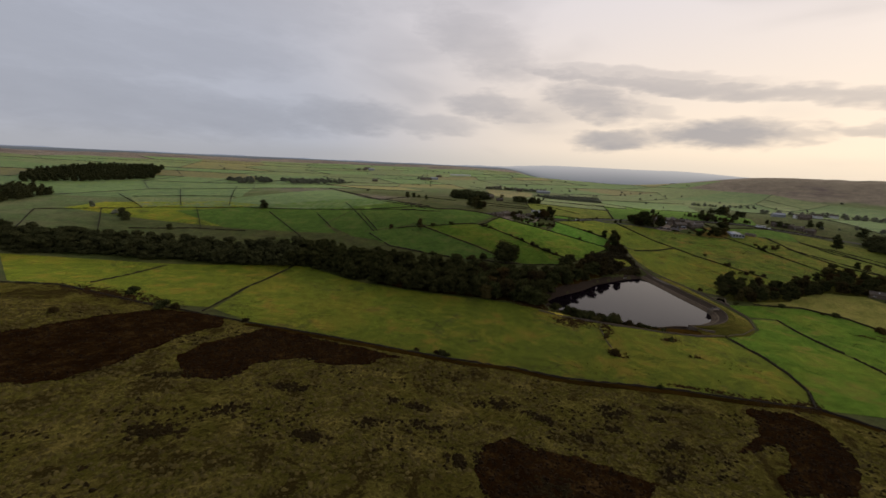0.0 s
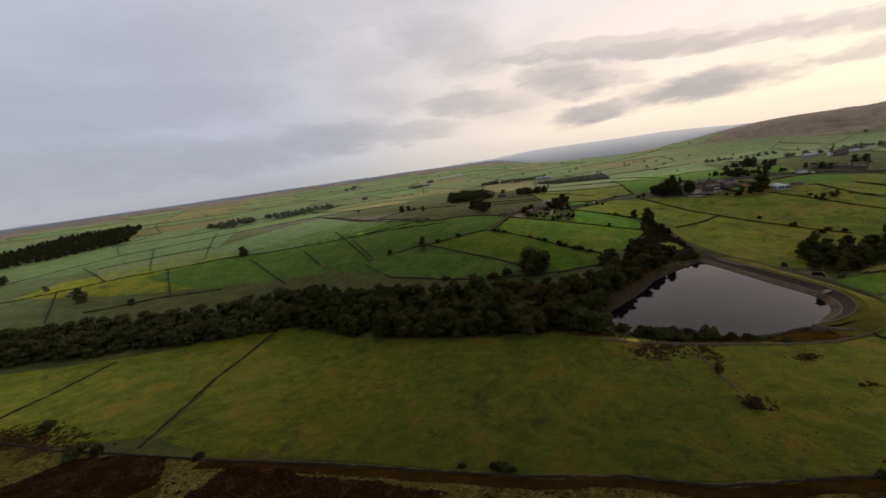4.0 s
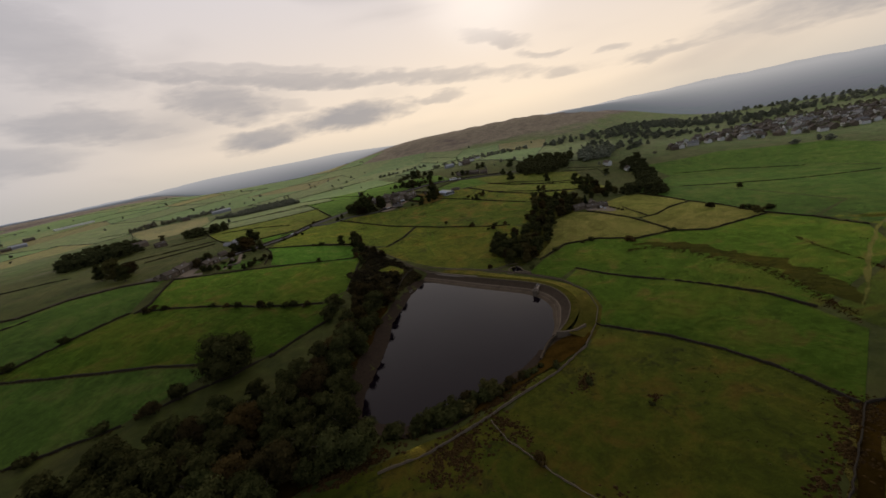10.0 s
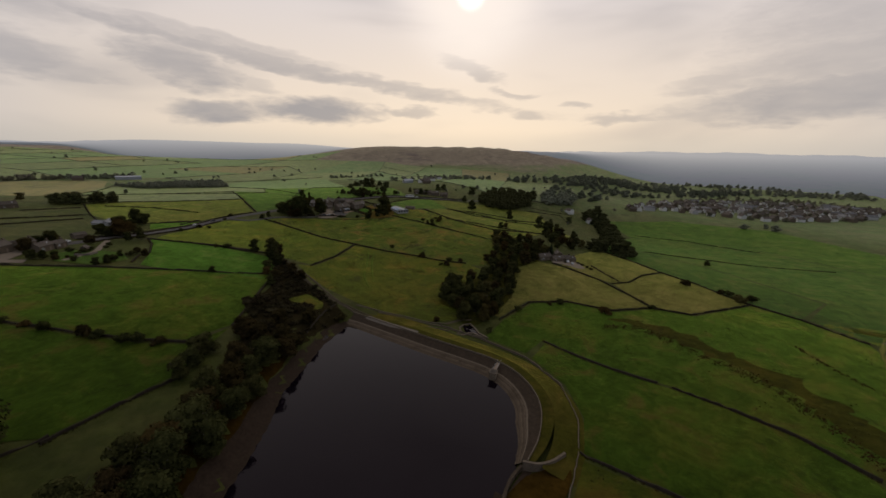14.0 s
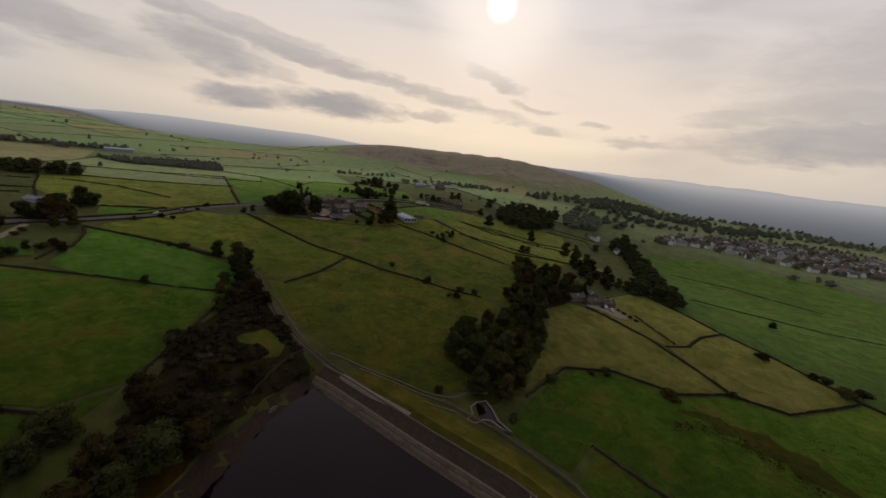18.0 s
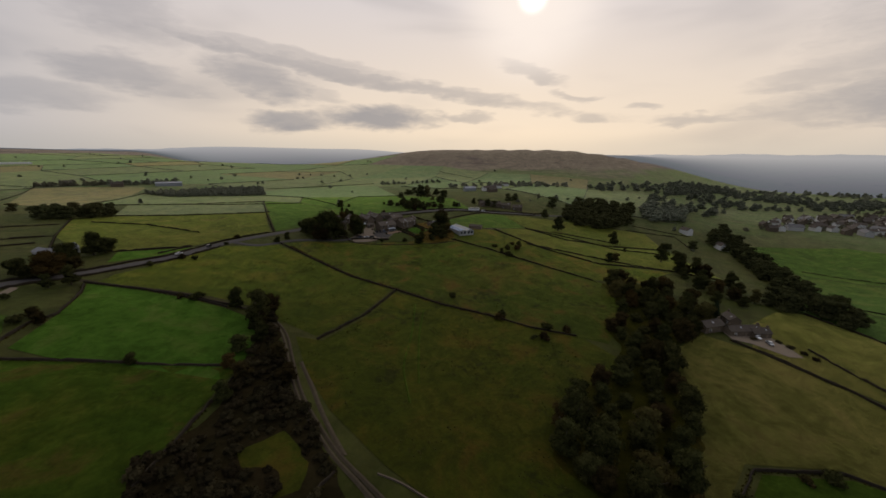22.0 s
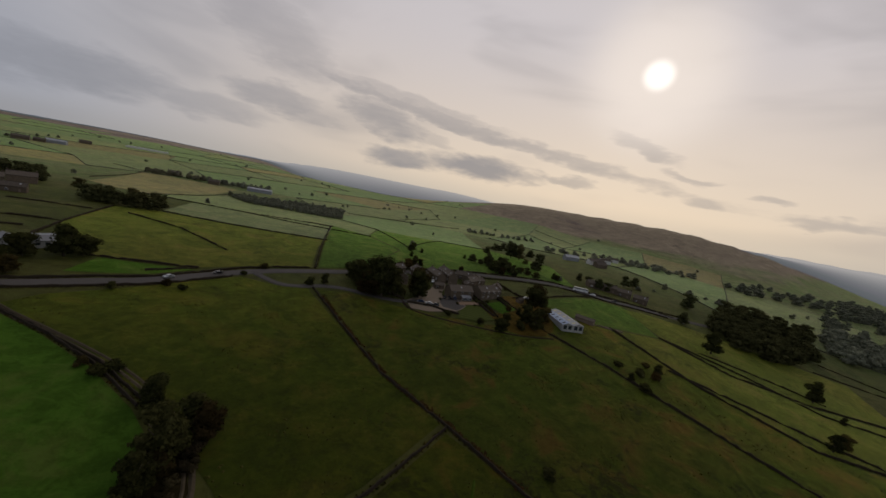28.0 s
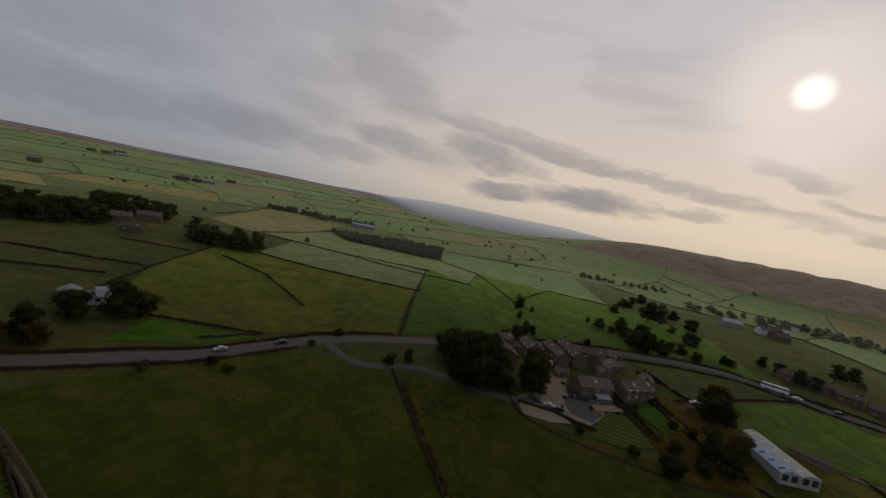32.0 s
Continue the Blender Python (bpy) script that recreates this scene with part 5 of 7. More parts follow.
# single trees: x, y, height
SINGLE = [(122, 336, 12), (-22, 403, 10), (-232, 488, 10), (-344, 401, 9), (-405, 434, 8), (159, 417, 5.0), (199, 446, 9), (208, 440, 12), (203, 428, 13), (199, 422, 10), (189, 410, 8), (183, 401, 6),
          (139, 457, 5.5), (120, 450, 6), (128, 461, 4.5), (137, 465, 5.5), (282, 525, 19), (288, 523, 21), (294, 526, 20), (290, 540, 16), (281, 537, 15), (310, 524, 18), (383, 502, 19), (387, 505, 15), (253, 535.5, 5.8), (261, 538, 6)]
SINGLE_B = [(454, 554, 6.6), (492, 548, 8.4), (492, 537, 9.6), (499, 533, 8.1), (401, 571, 9.2), (401, 566, 12), (406, 567, 12), (415, 566, 8), (472, 630, 17), (457, 579, 12), (493, 676, 9), (547, 549, 10), (560, 547, 11), (342, 600, 5.3), (350, 620, 5.7),
            (432, 373, 8.2), (484, 380, 4), (560, 365, 6), (497, 395, 14), (480, 441, 17), (556, 467, 14), (599, 353, 12), (487, 352, 14), (510, 346, 13), (461, 332, 14)]
SINGLE_C = [(582, 505, 15), (517, 478, 10), (512, 643, 11), (536, 704, 13), (451, 643, 10), (495, 611, 12), (374, 422, 6.5), (398, 430, 6.5), (376, 430, 5), (372, 484, 11), (359, 484, 11), (347, 488, 7), (443, 372, 8.5), (475, 325, 13),
            (299, 372, 6), (423, 604, 10), (428, 589, 10), (154, 713, 9.6), (169, 703, 8.7), (118, 738, 9.4), (148, 540, 12), (158, 545, 16), (163, 549, 14), (146, 523, 11), (141, 516, 12), (150, 521, 9), (132, 515, 10), (94, 484, 9), (105, 500, 9)]
SINGLE_D = [(410, 591, 7.5), (418, 583, 9), (424, 577, 7.3), (403, 561, 7.4), (478, 624, 15), (489, 676, 10.5), (518, 697, 8.9), (468, 603, 6.5), (462, 584, 11.3), (435, 573, 5.7), (432, 563, 6.2), (433, 554, 7.5), (457, 553, 6.2), (397, 606, 4.3), (355, 623, 6.9), (359, 615, 4.3), (490, 556, 6.6), (403, 572, 7.7), (420, 567, 7), (415, 559, 6), (101, 502, 7.5), (108, 501, 6.2), (115, 448, 5), (141, 511, 17), (134, 509, 7.3), (141, 495, 6.4), (148, 497, 9.8), (122, 494, 8.3), (94, 469, 6.5), (98, 467, 5.9), (102, 463, 4.6), (318, 566, 8), (325, 570, 8.5), (332, 574, 9), (337, 575, 7), (285, 552, 13), (279, 545, 13), (300, 540, 12), (-228, 483, 11.7), (-345, 404, 10.5), (-332, 393, 10.3), (-361, 414, 8), (-274, 374, 6.5), (116, 330, 11), (110, 325, 10), (-53, 588, 9), (309, 520, 15.5), (359, 477, 12), (337, 479, 9.5), (362, 494, 5), (367, 565, 5.7), (51, 502, 15), (46, 512, 16), (55, 520, 14), (40, 525, 14), (50, 540, 15), (60, 530, 12), (755, 152, 12), (770, 128, 9), (762, 117, 12), (447, 246, 13), (455, 252, 14), (475, 185, 8), (240, 300, 9), (252, 314, 9), (-44, 591, 7.6), (-23, 563, 6.5), (-56, 610, 8), (-36, 599, 6)]
rng = random.Random(77)
for x, y, high in SINGLE + SINGLE_B + SINGLE_C + SINGLE_D:
    far_off = math.hypot(x - 200, y - 350)
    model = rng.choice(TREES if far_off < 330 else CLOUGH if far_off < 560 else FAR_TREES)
    plant(model, x, y, high / 12.0 * (1.0 if model in TREES else 1.15), rng.uniform(0, 6.28), "round-headed broadleaf tree at a field edge" if high > 7 else "small field tree with a dark crown", "tree", "field trees")
plant(GREAT_TREE, 60, 323, 1.72, 0.6, "great round broadleaf tree standing alone in a pasture", "tree", "field trees")
for x, y, high in ((362, 557, 6), (388, 298, 13), (384, 303, 12)):
    plant(CONIFERS[0] if high > 10 else CONIFERS[1], x, y, high / 12.5, x, "dark pointed conifer beside the houses", "conifer", "conifers")
# hedgerow and bank bushes: x, y, height
SHRUBS = [(-8, 411, 5), (12, 418, 4), (28, 325, 6.5), (40, 323, 6.5), (15, 329, 6), (-5, 333, 5), (48, 419, 4.2), (86, 382, 3.8), (94, 371, 5), (97, 367, 4), (103, 360, 4.2), (107, 356, 4.4), (111, 352, 4.4), (-167, 194, 5.6), (-172, 159, 3.6), (-137, 176, 5), (-132, 178, 4), (-92, 170, 3.3),
          (-8, 154, 2), (1, 152, 2.5), (3, 151, 3), (6, 151, 2), (92, 136, 2.3), (-55, 404, 4.9), (88, 169, 4)]
SHRUBS_B = [(93, 190, 3.2), (181, 465, 2.8), (186, 460, 3.6), (189, 463, 3.8), (263, 269, 4.3), (283, 258, 2.8), (288, 253, 4), (291, 227, 6), (317, 207, 3.3), (384, 195, 5.6), (377, 175, 4.5), (376, 169, 4.4), (363, 164, 6), (370, 157, 5.4), (184, 334, 4.5), (218, 294, 3.3), (227, 268, 3), (239, 281, 4.4),
            (296, 370, 4.5), (294, 402, 3.5), (306, 351, 4.9), (294, 350, 2.6), (106, 223, 5), (98, 225, 4.5), (111, 219.5, 4.5), (88, 228, 4), (102, 222, 5.5), (118, 217, 3.2)]
SHRUBS_C = [(122, 455, 3.5), (124, 453, 3.5), (133, 461, 4.1), (108, 458, 3.3), (116, 474, 4.2), (112, 470, 2.4), (107, 466, 2.2), (119, 479, 2.6), (110, 477, 3), (103, 472, 3), (126, 480, 2.2), (99, 475, 2.6), (129, 486, 2.5), (79, 236, 6), (85, 232, 6), (88, 231, 6), (92, 229, 7.5), (96, 227, 7.5), (99, 226, 7), (106, 223.5, 6.5), (109, 222, 6), (112, 220, 6), (115, 219, 4.5), (118, 217.5, 4), (121, 216, 4), (124, 215, 3.5), (127, 214, 3.5), (130, 213, 3), (134, 212.5, 2.6), (126, 214, 2.6), (76, 397, 3.5), (81, 390, 3), (52, 422, 4), (57, 415, 3.5), (135, 206, 2.6), (80, 236, 5), (84, 230, 4.5), (200, 520, 3), (178, 516, 3), (194, 524, 3.4), (223, 545, 3), (232, 556, 4), (296, 346, 4), (310, 343, 4), (380, 440, 4), (360, 476, 4), (350, 480, 4.5), (340, 484, 4), (330, 487, 3.5), (385, 432, 4.5), (392, 426, 4.5), (398, 436, 4),
            (345, 498, 3), (360, 500, 3.5), (316, 498, 3), (129, 172, 1.6), (131, 192, 2.2)]
for x, y, high in SHRUBS + SHRUBS_B + SHRUBS_C:
    plant(rng.choice(BUSHES), x, y, high / 2.9, rng.uniform(0, 6.28), "rounded hawthorn bush turning brown" if high > 3 else "low dark gorse bush", "bush", "field bushes")

# copses and valley woods
MILL_WOOD = [(240, 310), (236, 297), (224, 280), (234, 276), (242, 275), (276, 281), (300, 292), (330, 305), (366, 297), (386, 300), (396, 318), (408, 330), (404, 352), (384, 357), (356, 332), (334, 335), (318, 322), (300, 314), (276, 319)]
drape("woodland_floor", MILL_WOOD, M_SWALE, 0.18, 5.0, 3.0, "shaded brown floor of the stream wood", "undergrowth")
fill(MILL_WOOD, 7.6, TREES, (0.55, 1.12), "broadleaf tree in the wooded stream bed", "tree", "trees by the mill stream", 8, 120)
STREAM = [(430, 280), (445, 262), (432, 243), (443, 238), (470, 252), (505, 262), (560, 280), (625, 296), (690, 333), (745, 352), (690, 352), (651, 351), (620, 322), (560, 296), (500, 280), (460, 280)]
tree_stuff("stream_trees", STREAM, 8.0, CLOUGH, (0.85, 1.3), "dark broadleaf trees along the valley stream", 9, 130)
fill([(410, 300), (418, 284), (440, 286), (462, 298), (480, 325), (462, 336), (436, 318)], 9.0, TREES, (0.7, 1.1), "broadleaf tree beside the mill", "tree", "trees by the mill stream", 10, 18)
WOOD_A = [(547, 470), (530, 442), (545, 427), (604, 421), (698, 450), (682, 481), (636, 497)]
tree_stuff("copse", WOOD_A, 9.0, CLOUGH, (1.0, 1.45), "dark rounded copse among the fields", 11, 90)
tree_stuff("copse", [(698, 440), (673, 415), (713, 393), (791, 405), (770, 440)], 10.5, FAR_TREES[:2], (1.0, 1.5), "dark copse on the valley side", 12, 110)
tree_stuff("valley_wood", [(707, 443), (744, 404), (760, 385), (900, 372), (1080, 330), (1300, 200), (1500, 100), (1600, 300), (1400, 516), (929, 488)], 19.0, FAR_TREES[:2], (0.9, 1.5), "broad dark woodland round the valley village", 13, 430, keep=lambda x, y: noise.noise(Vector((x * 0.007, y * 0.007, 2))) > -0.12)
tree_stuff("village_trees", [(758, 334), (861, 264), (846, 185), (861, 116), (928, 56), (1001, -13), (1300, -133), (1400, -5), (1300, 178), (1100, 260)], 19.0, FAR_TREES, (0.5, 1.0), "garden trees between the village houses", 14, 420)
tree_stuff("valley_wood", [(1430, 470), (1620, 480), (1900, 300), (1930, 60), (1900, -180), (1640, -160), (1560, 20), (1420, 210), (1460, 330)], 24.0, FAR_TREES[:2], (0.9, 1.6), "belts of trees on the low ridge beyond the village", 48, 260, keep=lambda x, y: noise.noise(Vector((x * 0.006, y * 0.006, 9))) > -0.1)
tree_stuff("plantation", [(221, 874), (236, 820), (290, 806), (342, 801), (374, 905), (310, 908)], 6.5, FAR_TREES[:2], (0.5, 0.75), "long narrow plantation of small trees", 15, 300)
tree_stuff("plantation", [(-630, 563), (-598, 635), (-565, 741), (-700, 960), (-788, 884), (-728, 680)], 9.0, FAR_CONIFERS, (0.9, 1.3), "dark conifer plantation on the moor edge", 16, 420)
tree_stuff("plantation", [(-487, 414), (-504, 493), (-565, 523), (-600, 460)], 8.0, FAR_CONIFERS, (0.8, 1.2), "dark conifer plantation on the moor edge", 17, 90)
tree_stuff("copse", [(-416, 782), (-376, 840), (-440, 880), (-474, 840)], 12.0, FAR_TREES[:2], (0.9, 1.3), "dark shelter wood by an upland farm", 18, 60)
tree_stuff("copse", [(-329, 841), (-240, 930), (-250, 980), (-381, 900)], 13.0, FAR_TREES[:2], (0.9, 1.3), "dark shelter wood by an upland farm", 19, 60)
tree_stuff("copse", [(60, 640), (86, 674), (72, 711), (20, 700), (20, 650)], 9.0, CLOUGH, (0.9, 1.3), "dark shelter belt beside a farm", 20, 60)
tree_stuff("copse", [(47, 743), (100, 733), (85, 775), (18, 790)], 9.0, CLOUGH, (0.9, 1.3), "dark shelter belt beside a farm", 21, 60)
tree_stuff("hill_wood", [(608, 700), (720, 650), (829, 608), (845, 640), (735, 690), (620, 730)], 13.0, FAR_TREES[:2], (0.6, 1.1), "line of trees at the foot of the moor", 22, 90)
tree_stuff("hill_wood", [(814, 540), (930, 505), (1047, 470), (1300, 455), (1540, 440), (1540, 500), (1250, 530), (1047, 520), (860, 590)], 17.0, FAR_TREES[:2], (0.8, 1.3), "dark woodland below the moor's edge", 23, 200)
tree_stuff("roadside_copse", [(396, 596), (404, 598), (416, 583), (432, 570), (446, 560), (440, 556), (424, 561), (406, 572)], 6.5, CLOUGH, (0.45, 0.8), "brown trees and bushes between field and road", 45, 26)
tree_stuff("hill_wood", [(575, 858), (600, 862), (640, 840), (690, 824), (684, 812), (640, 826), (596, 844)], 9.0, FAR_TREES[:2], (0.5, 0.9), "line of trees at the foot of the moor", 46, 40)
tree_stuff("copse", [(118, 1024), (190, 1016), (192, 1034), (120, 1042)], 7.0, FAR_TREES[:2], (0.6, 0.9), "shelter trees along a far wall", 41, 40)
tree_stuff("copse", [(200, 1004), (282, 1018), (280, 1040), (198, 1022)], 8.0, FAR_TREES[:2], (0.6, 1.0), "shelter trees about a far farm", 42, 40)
tree_stuff("copse", [(130, 676), (150, 670), (152, 690), (132, 696)], 6.5, CLOUGH, (0.8, 1.15), "small dark field copse", 43, 10)
tree_stuff("copse", [(158, 668), (175, 662), (176, 680), (160, 686)], 6.5, CLOUGH, (0.8, 1.15), "small dark field copse", 44, 9)

plant(CLOUGH[0], -128, 340, 1.1, 0.3, "dark broadleaf tree at the edge of the clough wood", "tree", "trees of the wooded valley")
plant(CLOUGH[1], -140, 296, 1.0, 1.3, "dark broadleaf tree at the edge of the clough wood", "tree", "trees of the wooded valley")
for k, (x, y) in enumerate(((642, 534), (663, 513), (617, 547))):
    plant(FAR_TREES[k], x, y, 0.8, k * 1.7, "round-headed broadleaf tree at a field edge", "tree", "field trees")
plant(FAR_CONIFERS[0], -497, 410, 0.9, 0.4, "dark tree at the corner of a plantation", "tree", "field trees")

# scattered trees of the farther country, along its field edges
rng = random.Random(91)
FAR_SINGLE = [(100, 1188), (389, 1350), (317, 1095), (334, 1050), (358, 1060), (448, 1306), (398, 1118), (479, 1289), (529, 1109), (548, 1094), (579, 1093), (542, 949), (463, 779), (650, 1020), (585, 862), (671, 904), (682, 834), (502, 952), (473, 867), (364, 644),
              (588, 351), (662, 387), (765, 480), (663, 513), (658, 524), (515, 542), (506, 548), (496, 551), (558, 541), (584, 508), (642, 534), (583, 539), (520, 479), (460, 552), (617, 547), (818, 480), (903, 474)]
spots = list(FAR_SINGLE)
while len(spots) < 110:
    a, r = radians(rng.uniform(-48, 70)), 420 + 1080 * rng.random() ** 0.8
    x, y = 200 + r * math.sin(a), 300 + r * math.cos(a)
    if (y > 620 or x > 560 or x < -300) and not (x < 60 and y < 480) and noise.noise(Vector((x * 0.010, y * 0.010, 5))) > 0.24 and not (radians(36) < a < radians(76) and r > 900):
        spots.append((x, y))
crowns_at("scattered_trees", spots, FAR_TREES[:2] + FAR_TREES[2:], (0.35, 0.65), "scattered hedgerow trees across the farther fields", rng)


# ---- tussocks of the rough ground ----
def tussocks(name, outline, count, mat, low, high, seed, label, grain=0.06, least=-1.0, avoid=()):
    """Many small tents of bent blades over rough ground, thicker in some places than others."""
    rnd = np.random.RandomState(seed)
    xs, ys = [p[0] for p in outline], [p[1] for p in outline]
    spots = []
    while len(spots) < count:
        x, y = rnd.uniform(min(xs), max(xs)), rnd.uniform(min(ys), max(ys))
        if inside(outline, x, y) and not any(inside(h, x, y) for h in avoid) and noise.noise(Vector((x * grain, y * grain, seed))) > least:
            spots.append((x, y))
    return tents(name, spots, mat, low, high, rnd, label)


def tents(name, spots, mat, low, high, rnd, label):
    at, count = np.array(spots), len(spots)
    z = ground_height(at[:, 0], at[:, 1])
    size = low + (high - low) * rnd.rand(count) ** 2
    verts = np.empty((count, 6, 3))
    for k in range(5):
        a = k * 1.2566 + rnd.rand(count)
        r = size * (0.7 + 0.6 * rnd.rand(count))
        verts[:, k] = np.column_stack([at[:, 0] + r * np.cos(a), at[:, 1] + r * np.sin(a), z - 0.05])
    verts[:, 5] = np.column_stack([at[:, 0] + (rnd.rand(count) - 0.5) * size, at[:, 1] + (rnd.rand(count) - 0.5) * size, z + size * (0.5 + 0.5 * rnd.rand(count))])
    faces = [(6 * i + k, 6 * i + (k + 1) % 5, 6 * i + 5) for i in range(count) for k in range(5)]
    return tagged(part(name, mesh_from(name, verts.reshape(-1, 3).tolist(), faces, mat)), label, "grass", kind="stuff")


def clumps(name, patches, mat, low, high, seed, label):
    """Ragged patches of clumps, thick in the middle and thinning outwards: x, y, half length, half width, turn."""
    rnd = np.random.RandomState(seed)
    spots = []
    for x, y, long, wide, turn in patches:
        c, s = math.cos(radians(turn)), math.sin(radians(turn))
        for _ in range(int(15 * long * wide) + 16):
            a, b = rnd.normal(0, 0.5) * long, rnd.normal(0, 0.5) * wide
            if noise.noise(Vector(((x + a) * 0.35, (y + b) * 0.35, seed))) > -0.18:
                spots.append((x + a * c - b * s, y + a * s + b * c))
    return tents(name, spots, mat, low, high, rnd, label)


def tussock_mat(name, dark, light):
    m, g = material(name)
    island = g.put("ShaderNodeNewGeometry").outputs["Random Per Island"]
    n = g.noise(place(g), 0.05, 4.0, 0.6)
    c = g.mix(g.math("MULTIPLY_ADD", island, 0.6, g.math("MULTIPLY", n, 0.4)), dark, light)
    finish(g, c, 0.95, spec=0.05, sheen=0.4, tint=g.mix(1.0, c, (6.0, 6.0, 6.0, 1), "MULTIPLY"))
    return m


M_TUSSOCK = tussock_mat("bleached_tussock", col(0.026, 0.020, 0.005), col(0.104, 0.080, 0.024))
M_PEAT = tussock_mat("dark_rush_and_peat", col(0.009, 0.006, 0.002), col(0.024, 0.016, 0.005))
M_FERN = tussock_mat("rusty_dead_fern", col(0.012, 0.007, 0.002), col(0.046, 0.026, 0.008))
M_RUSHES = tussock_mat("dark_rushes", col(0.020, 0.019, 0.004), col(0.046, 0.044, 0.009))
M_LING = tussock_mat("ling_clumps", col(0.006, 0.003, 0.001), col(0.021, 0.011, 0.004))
tussocks("moor_tussocks", [(-260, 180), (-91, 164), (-45, 156), (54, 134), (117, 127), (163, 114), (220, 90), (230, 20), (60, 10), (-260, 30)], 34000, M_TUSSOCK, 0.25, 0.95, 3, "bleached tussocks of moor grass", 0.05, -0.25, HEATHS)
tussocks("moor_rushes", [(-260, 180), (-91, 164), (-45, 156), (54, 134), (117, 127), (163, 114), (220, 90), (230, 20), (60, 10), (-260, 30)], 5000, M_PEAT, 0.3, 1.0, 5, "dark clumps of heather and rush on the moor", 0.06, 0.12, HEATHS)
clumps("hollow_rushes", HOLLOWS, M_PEAT, 0.4, 1.1, 61, "small dark hollows of rushes on the moor")
clumps("pasture_rushes", RUSHES, M_RUSHES, 0.18, 0.48, 64, "scattered brown-green rushes in rough hill pasture")
clumps("ditch_ferns", [(q.x + 1.2, q.y, 1.2, 3.4, 8) for q in DITCH], M_FERN, 0.3, 0.8, 65, "dark fern and rank grass along a field boundary")
clumps("gully_rushes", [(q.x, q.y, 4.2, 2.2, 0) for q in GULLY_LINE] + [(q.x, q.y, 3.5, 1.2, 25) for q in RUNNEL_LINE], M_FERN, 0.25, 0.6, 63, "dark rushes and fern along a shallow gully")
clumps("fern_clumps", FERNS, M_FERN, 0.35, 0.9, 62, "ragged patches of dead brown fern in rough pasture")
for k, outline in enumerate(HEATHS):
    tussocks("heather_clumps", outline, (5200, 4200, 2000, 1600)[k], M_LING, 0.3, 1.1, 7 + k, "low dark clumps of heather")
RUSHY = [(SOUTH_MEADOW, 1700, 0.22), (FIELDS[1][0], 500, 0.15), (FIELDS[7][0], 1500, 0.12), (FIELDS[8][0], 900, 0.2), (FIELDS[14][0], 1800, 0.08), (FIELDS[15][0], 900, 0.05), (FIELDS[3][0], 700, 0.24), (GULLY, 900, -0.3)]
for k, (outline, count, least) in enumerate(RUSHY):
    tussocks("rush_clumps", outline, count, M_RUSHES, 0.2, 0.65, 20 + k, "scattered clumps of dark rushes in rough pasture", 0.07, least)

# ---- the farther patchwork of fields ----
def build_patchwork():
    """Rows of walled fields over the farther country, each a draped piece, with their walls joined."""
    rng = random.Random(3)
    turn = radians(24)
    ux, uy = Vector((math.cos(turn), math.sin(turn))), Vector((-math.sin(turn), math.cos(turn)))
    corners = {}
    for i in range(-7, 10):
        for j in range(-5, 12):
            c = Vector((250, 560)) + ux * (172 * i + rng.uniform(-38, 38) + 40 * (j % 2)) + uy * (118 * j + rng.uniform(-26, 26))
            corners[i, j] = c
    wv, wf = [], []

    def low_wall(a, b):
        pts = resample([a, b], 9.0)
        for q, s in zip(pts, sides(pts)):
            k, z = len(wv), gz(q.x, q.y)
            top = rng.uniform(0.5, 1.2)
            for off, up in ((-0.45, -0.2), (-0.25, top), (0.25, top), (0.45, -0.2)):
                wv.append((q.x + s.x * off, q.y + s.y * off, z + up))
            if q is not pts[0]:
                wf.extend((k - 4 + e + 1, k - 4 + e, k + e, k + e + 1) for e in range(3))

    def suits(c):
        d = c - Vector((200, 300))
        r, az = d.length, math.degrees(math.atan2(d.x, d.y))
        if r > 1500 or r < 300 or az < -75 or az > 82 or (az > 36 and r > 880) or (az > 70 and r > 620):
            return False
        if (-30 < c.x < 560 and c.y < 600) or (-430 < c.x < -20 and c.y < 560):
            return False
        return not any(inside(f[0], c.x, c.y) for f in FIELDS)

    for i in range(-7, 9):
        for j in range(-5, 11):
            quad = [corners[i, j], corners[i + 1, j], corners[i + 1, j + 1], corners[i, j + 1]]
            mid = sum(quad, Vector((0, 0))) / 4
            if not suits(mid) or any(inside(f[0], q.x, q.y) for q in quad for f in FIELDS):
                continue
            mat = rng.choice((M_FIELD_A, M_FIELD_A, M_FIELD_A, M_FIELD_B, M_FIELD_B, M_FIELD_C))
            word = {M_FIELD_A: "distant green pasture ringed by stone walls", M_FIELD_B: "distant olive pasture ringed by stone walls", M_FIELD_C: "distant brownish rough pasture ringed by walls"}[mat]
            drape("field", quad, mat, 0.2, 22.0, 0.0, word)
            if rng.random() < 0.75:
                low_wall(quad[0], quad[1])
            if rng.random() < 0.75:
                low_wall(quad[0], quad[3])
            if rng.random() < 0.15:
                low_wall(quad[0].lerp(quad[1], 0.5), quad[3].lerp(quad[2], 0.5))
    tagged(part("far_field_walls", mesh_from("far_field_walls", wv, wf, M_FARWALL)), "network of dark dry stone walls between the farther fields", "stone walls", kind="stuff")


build_patchwork()


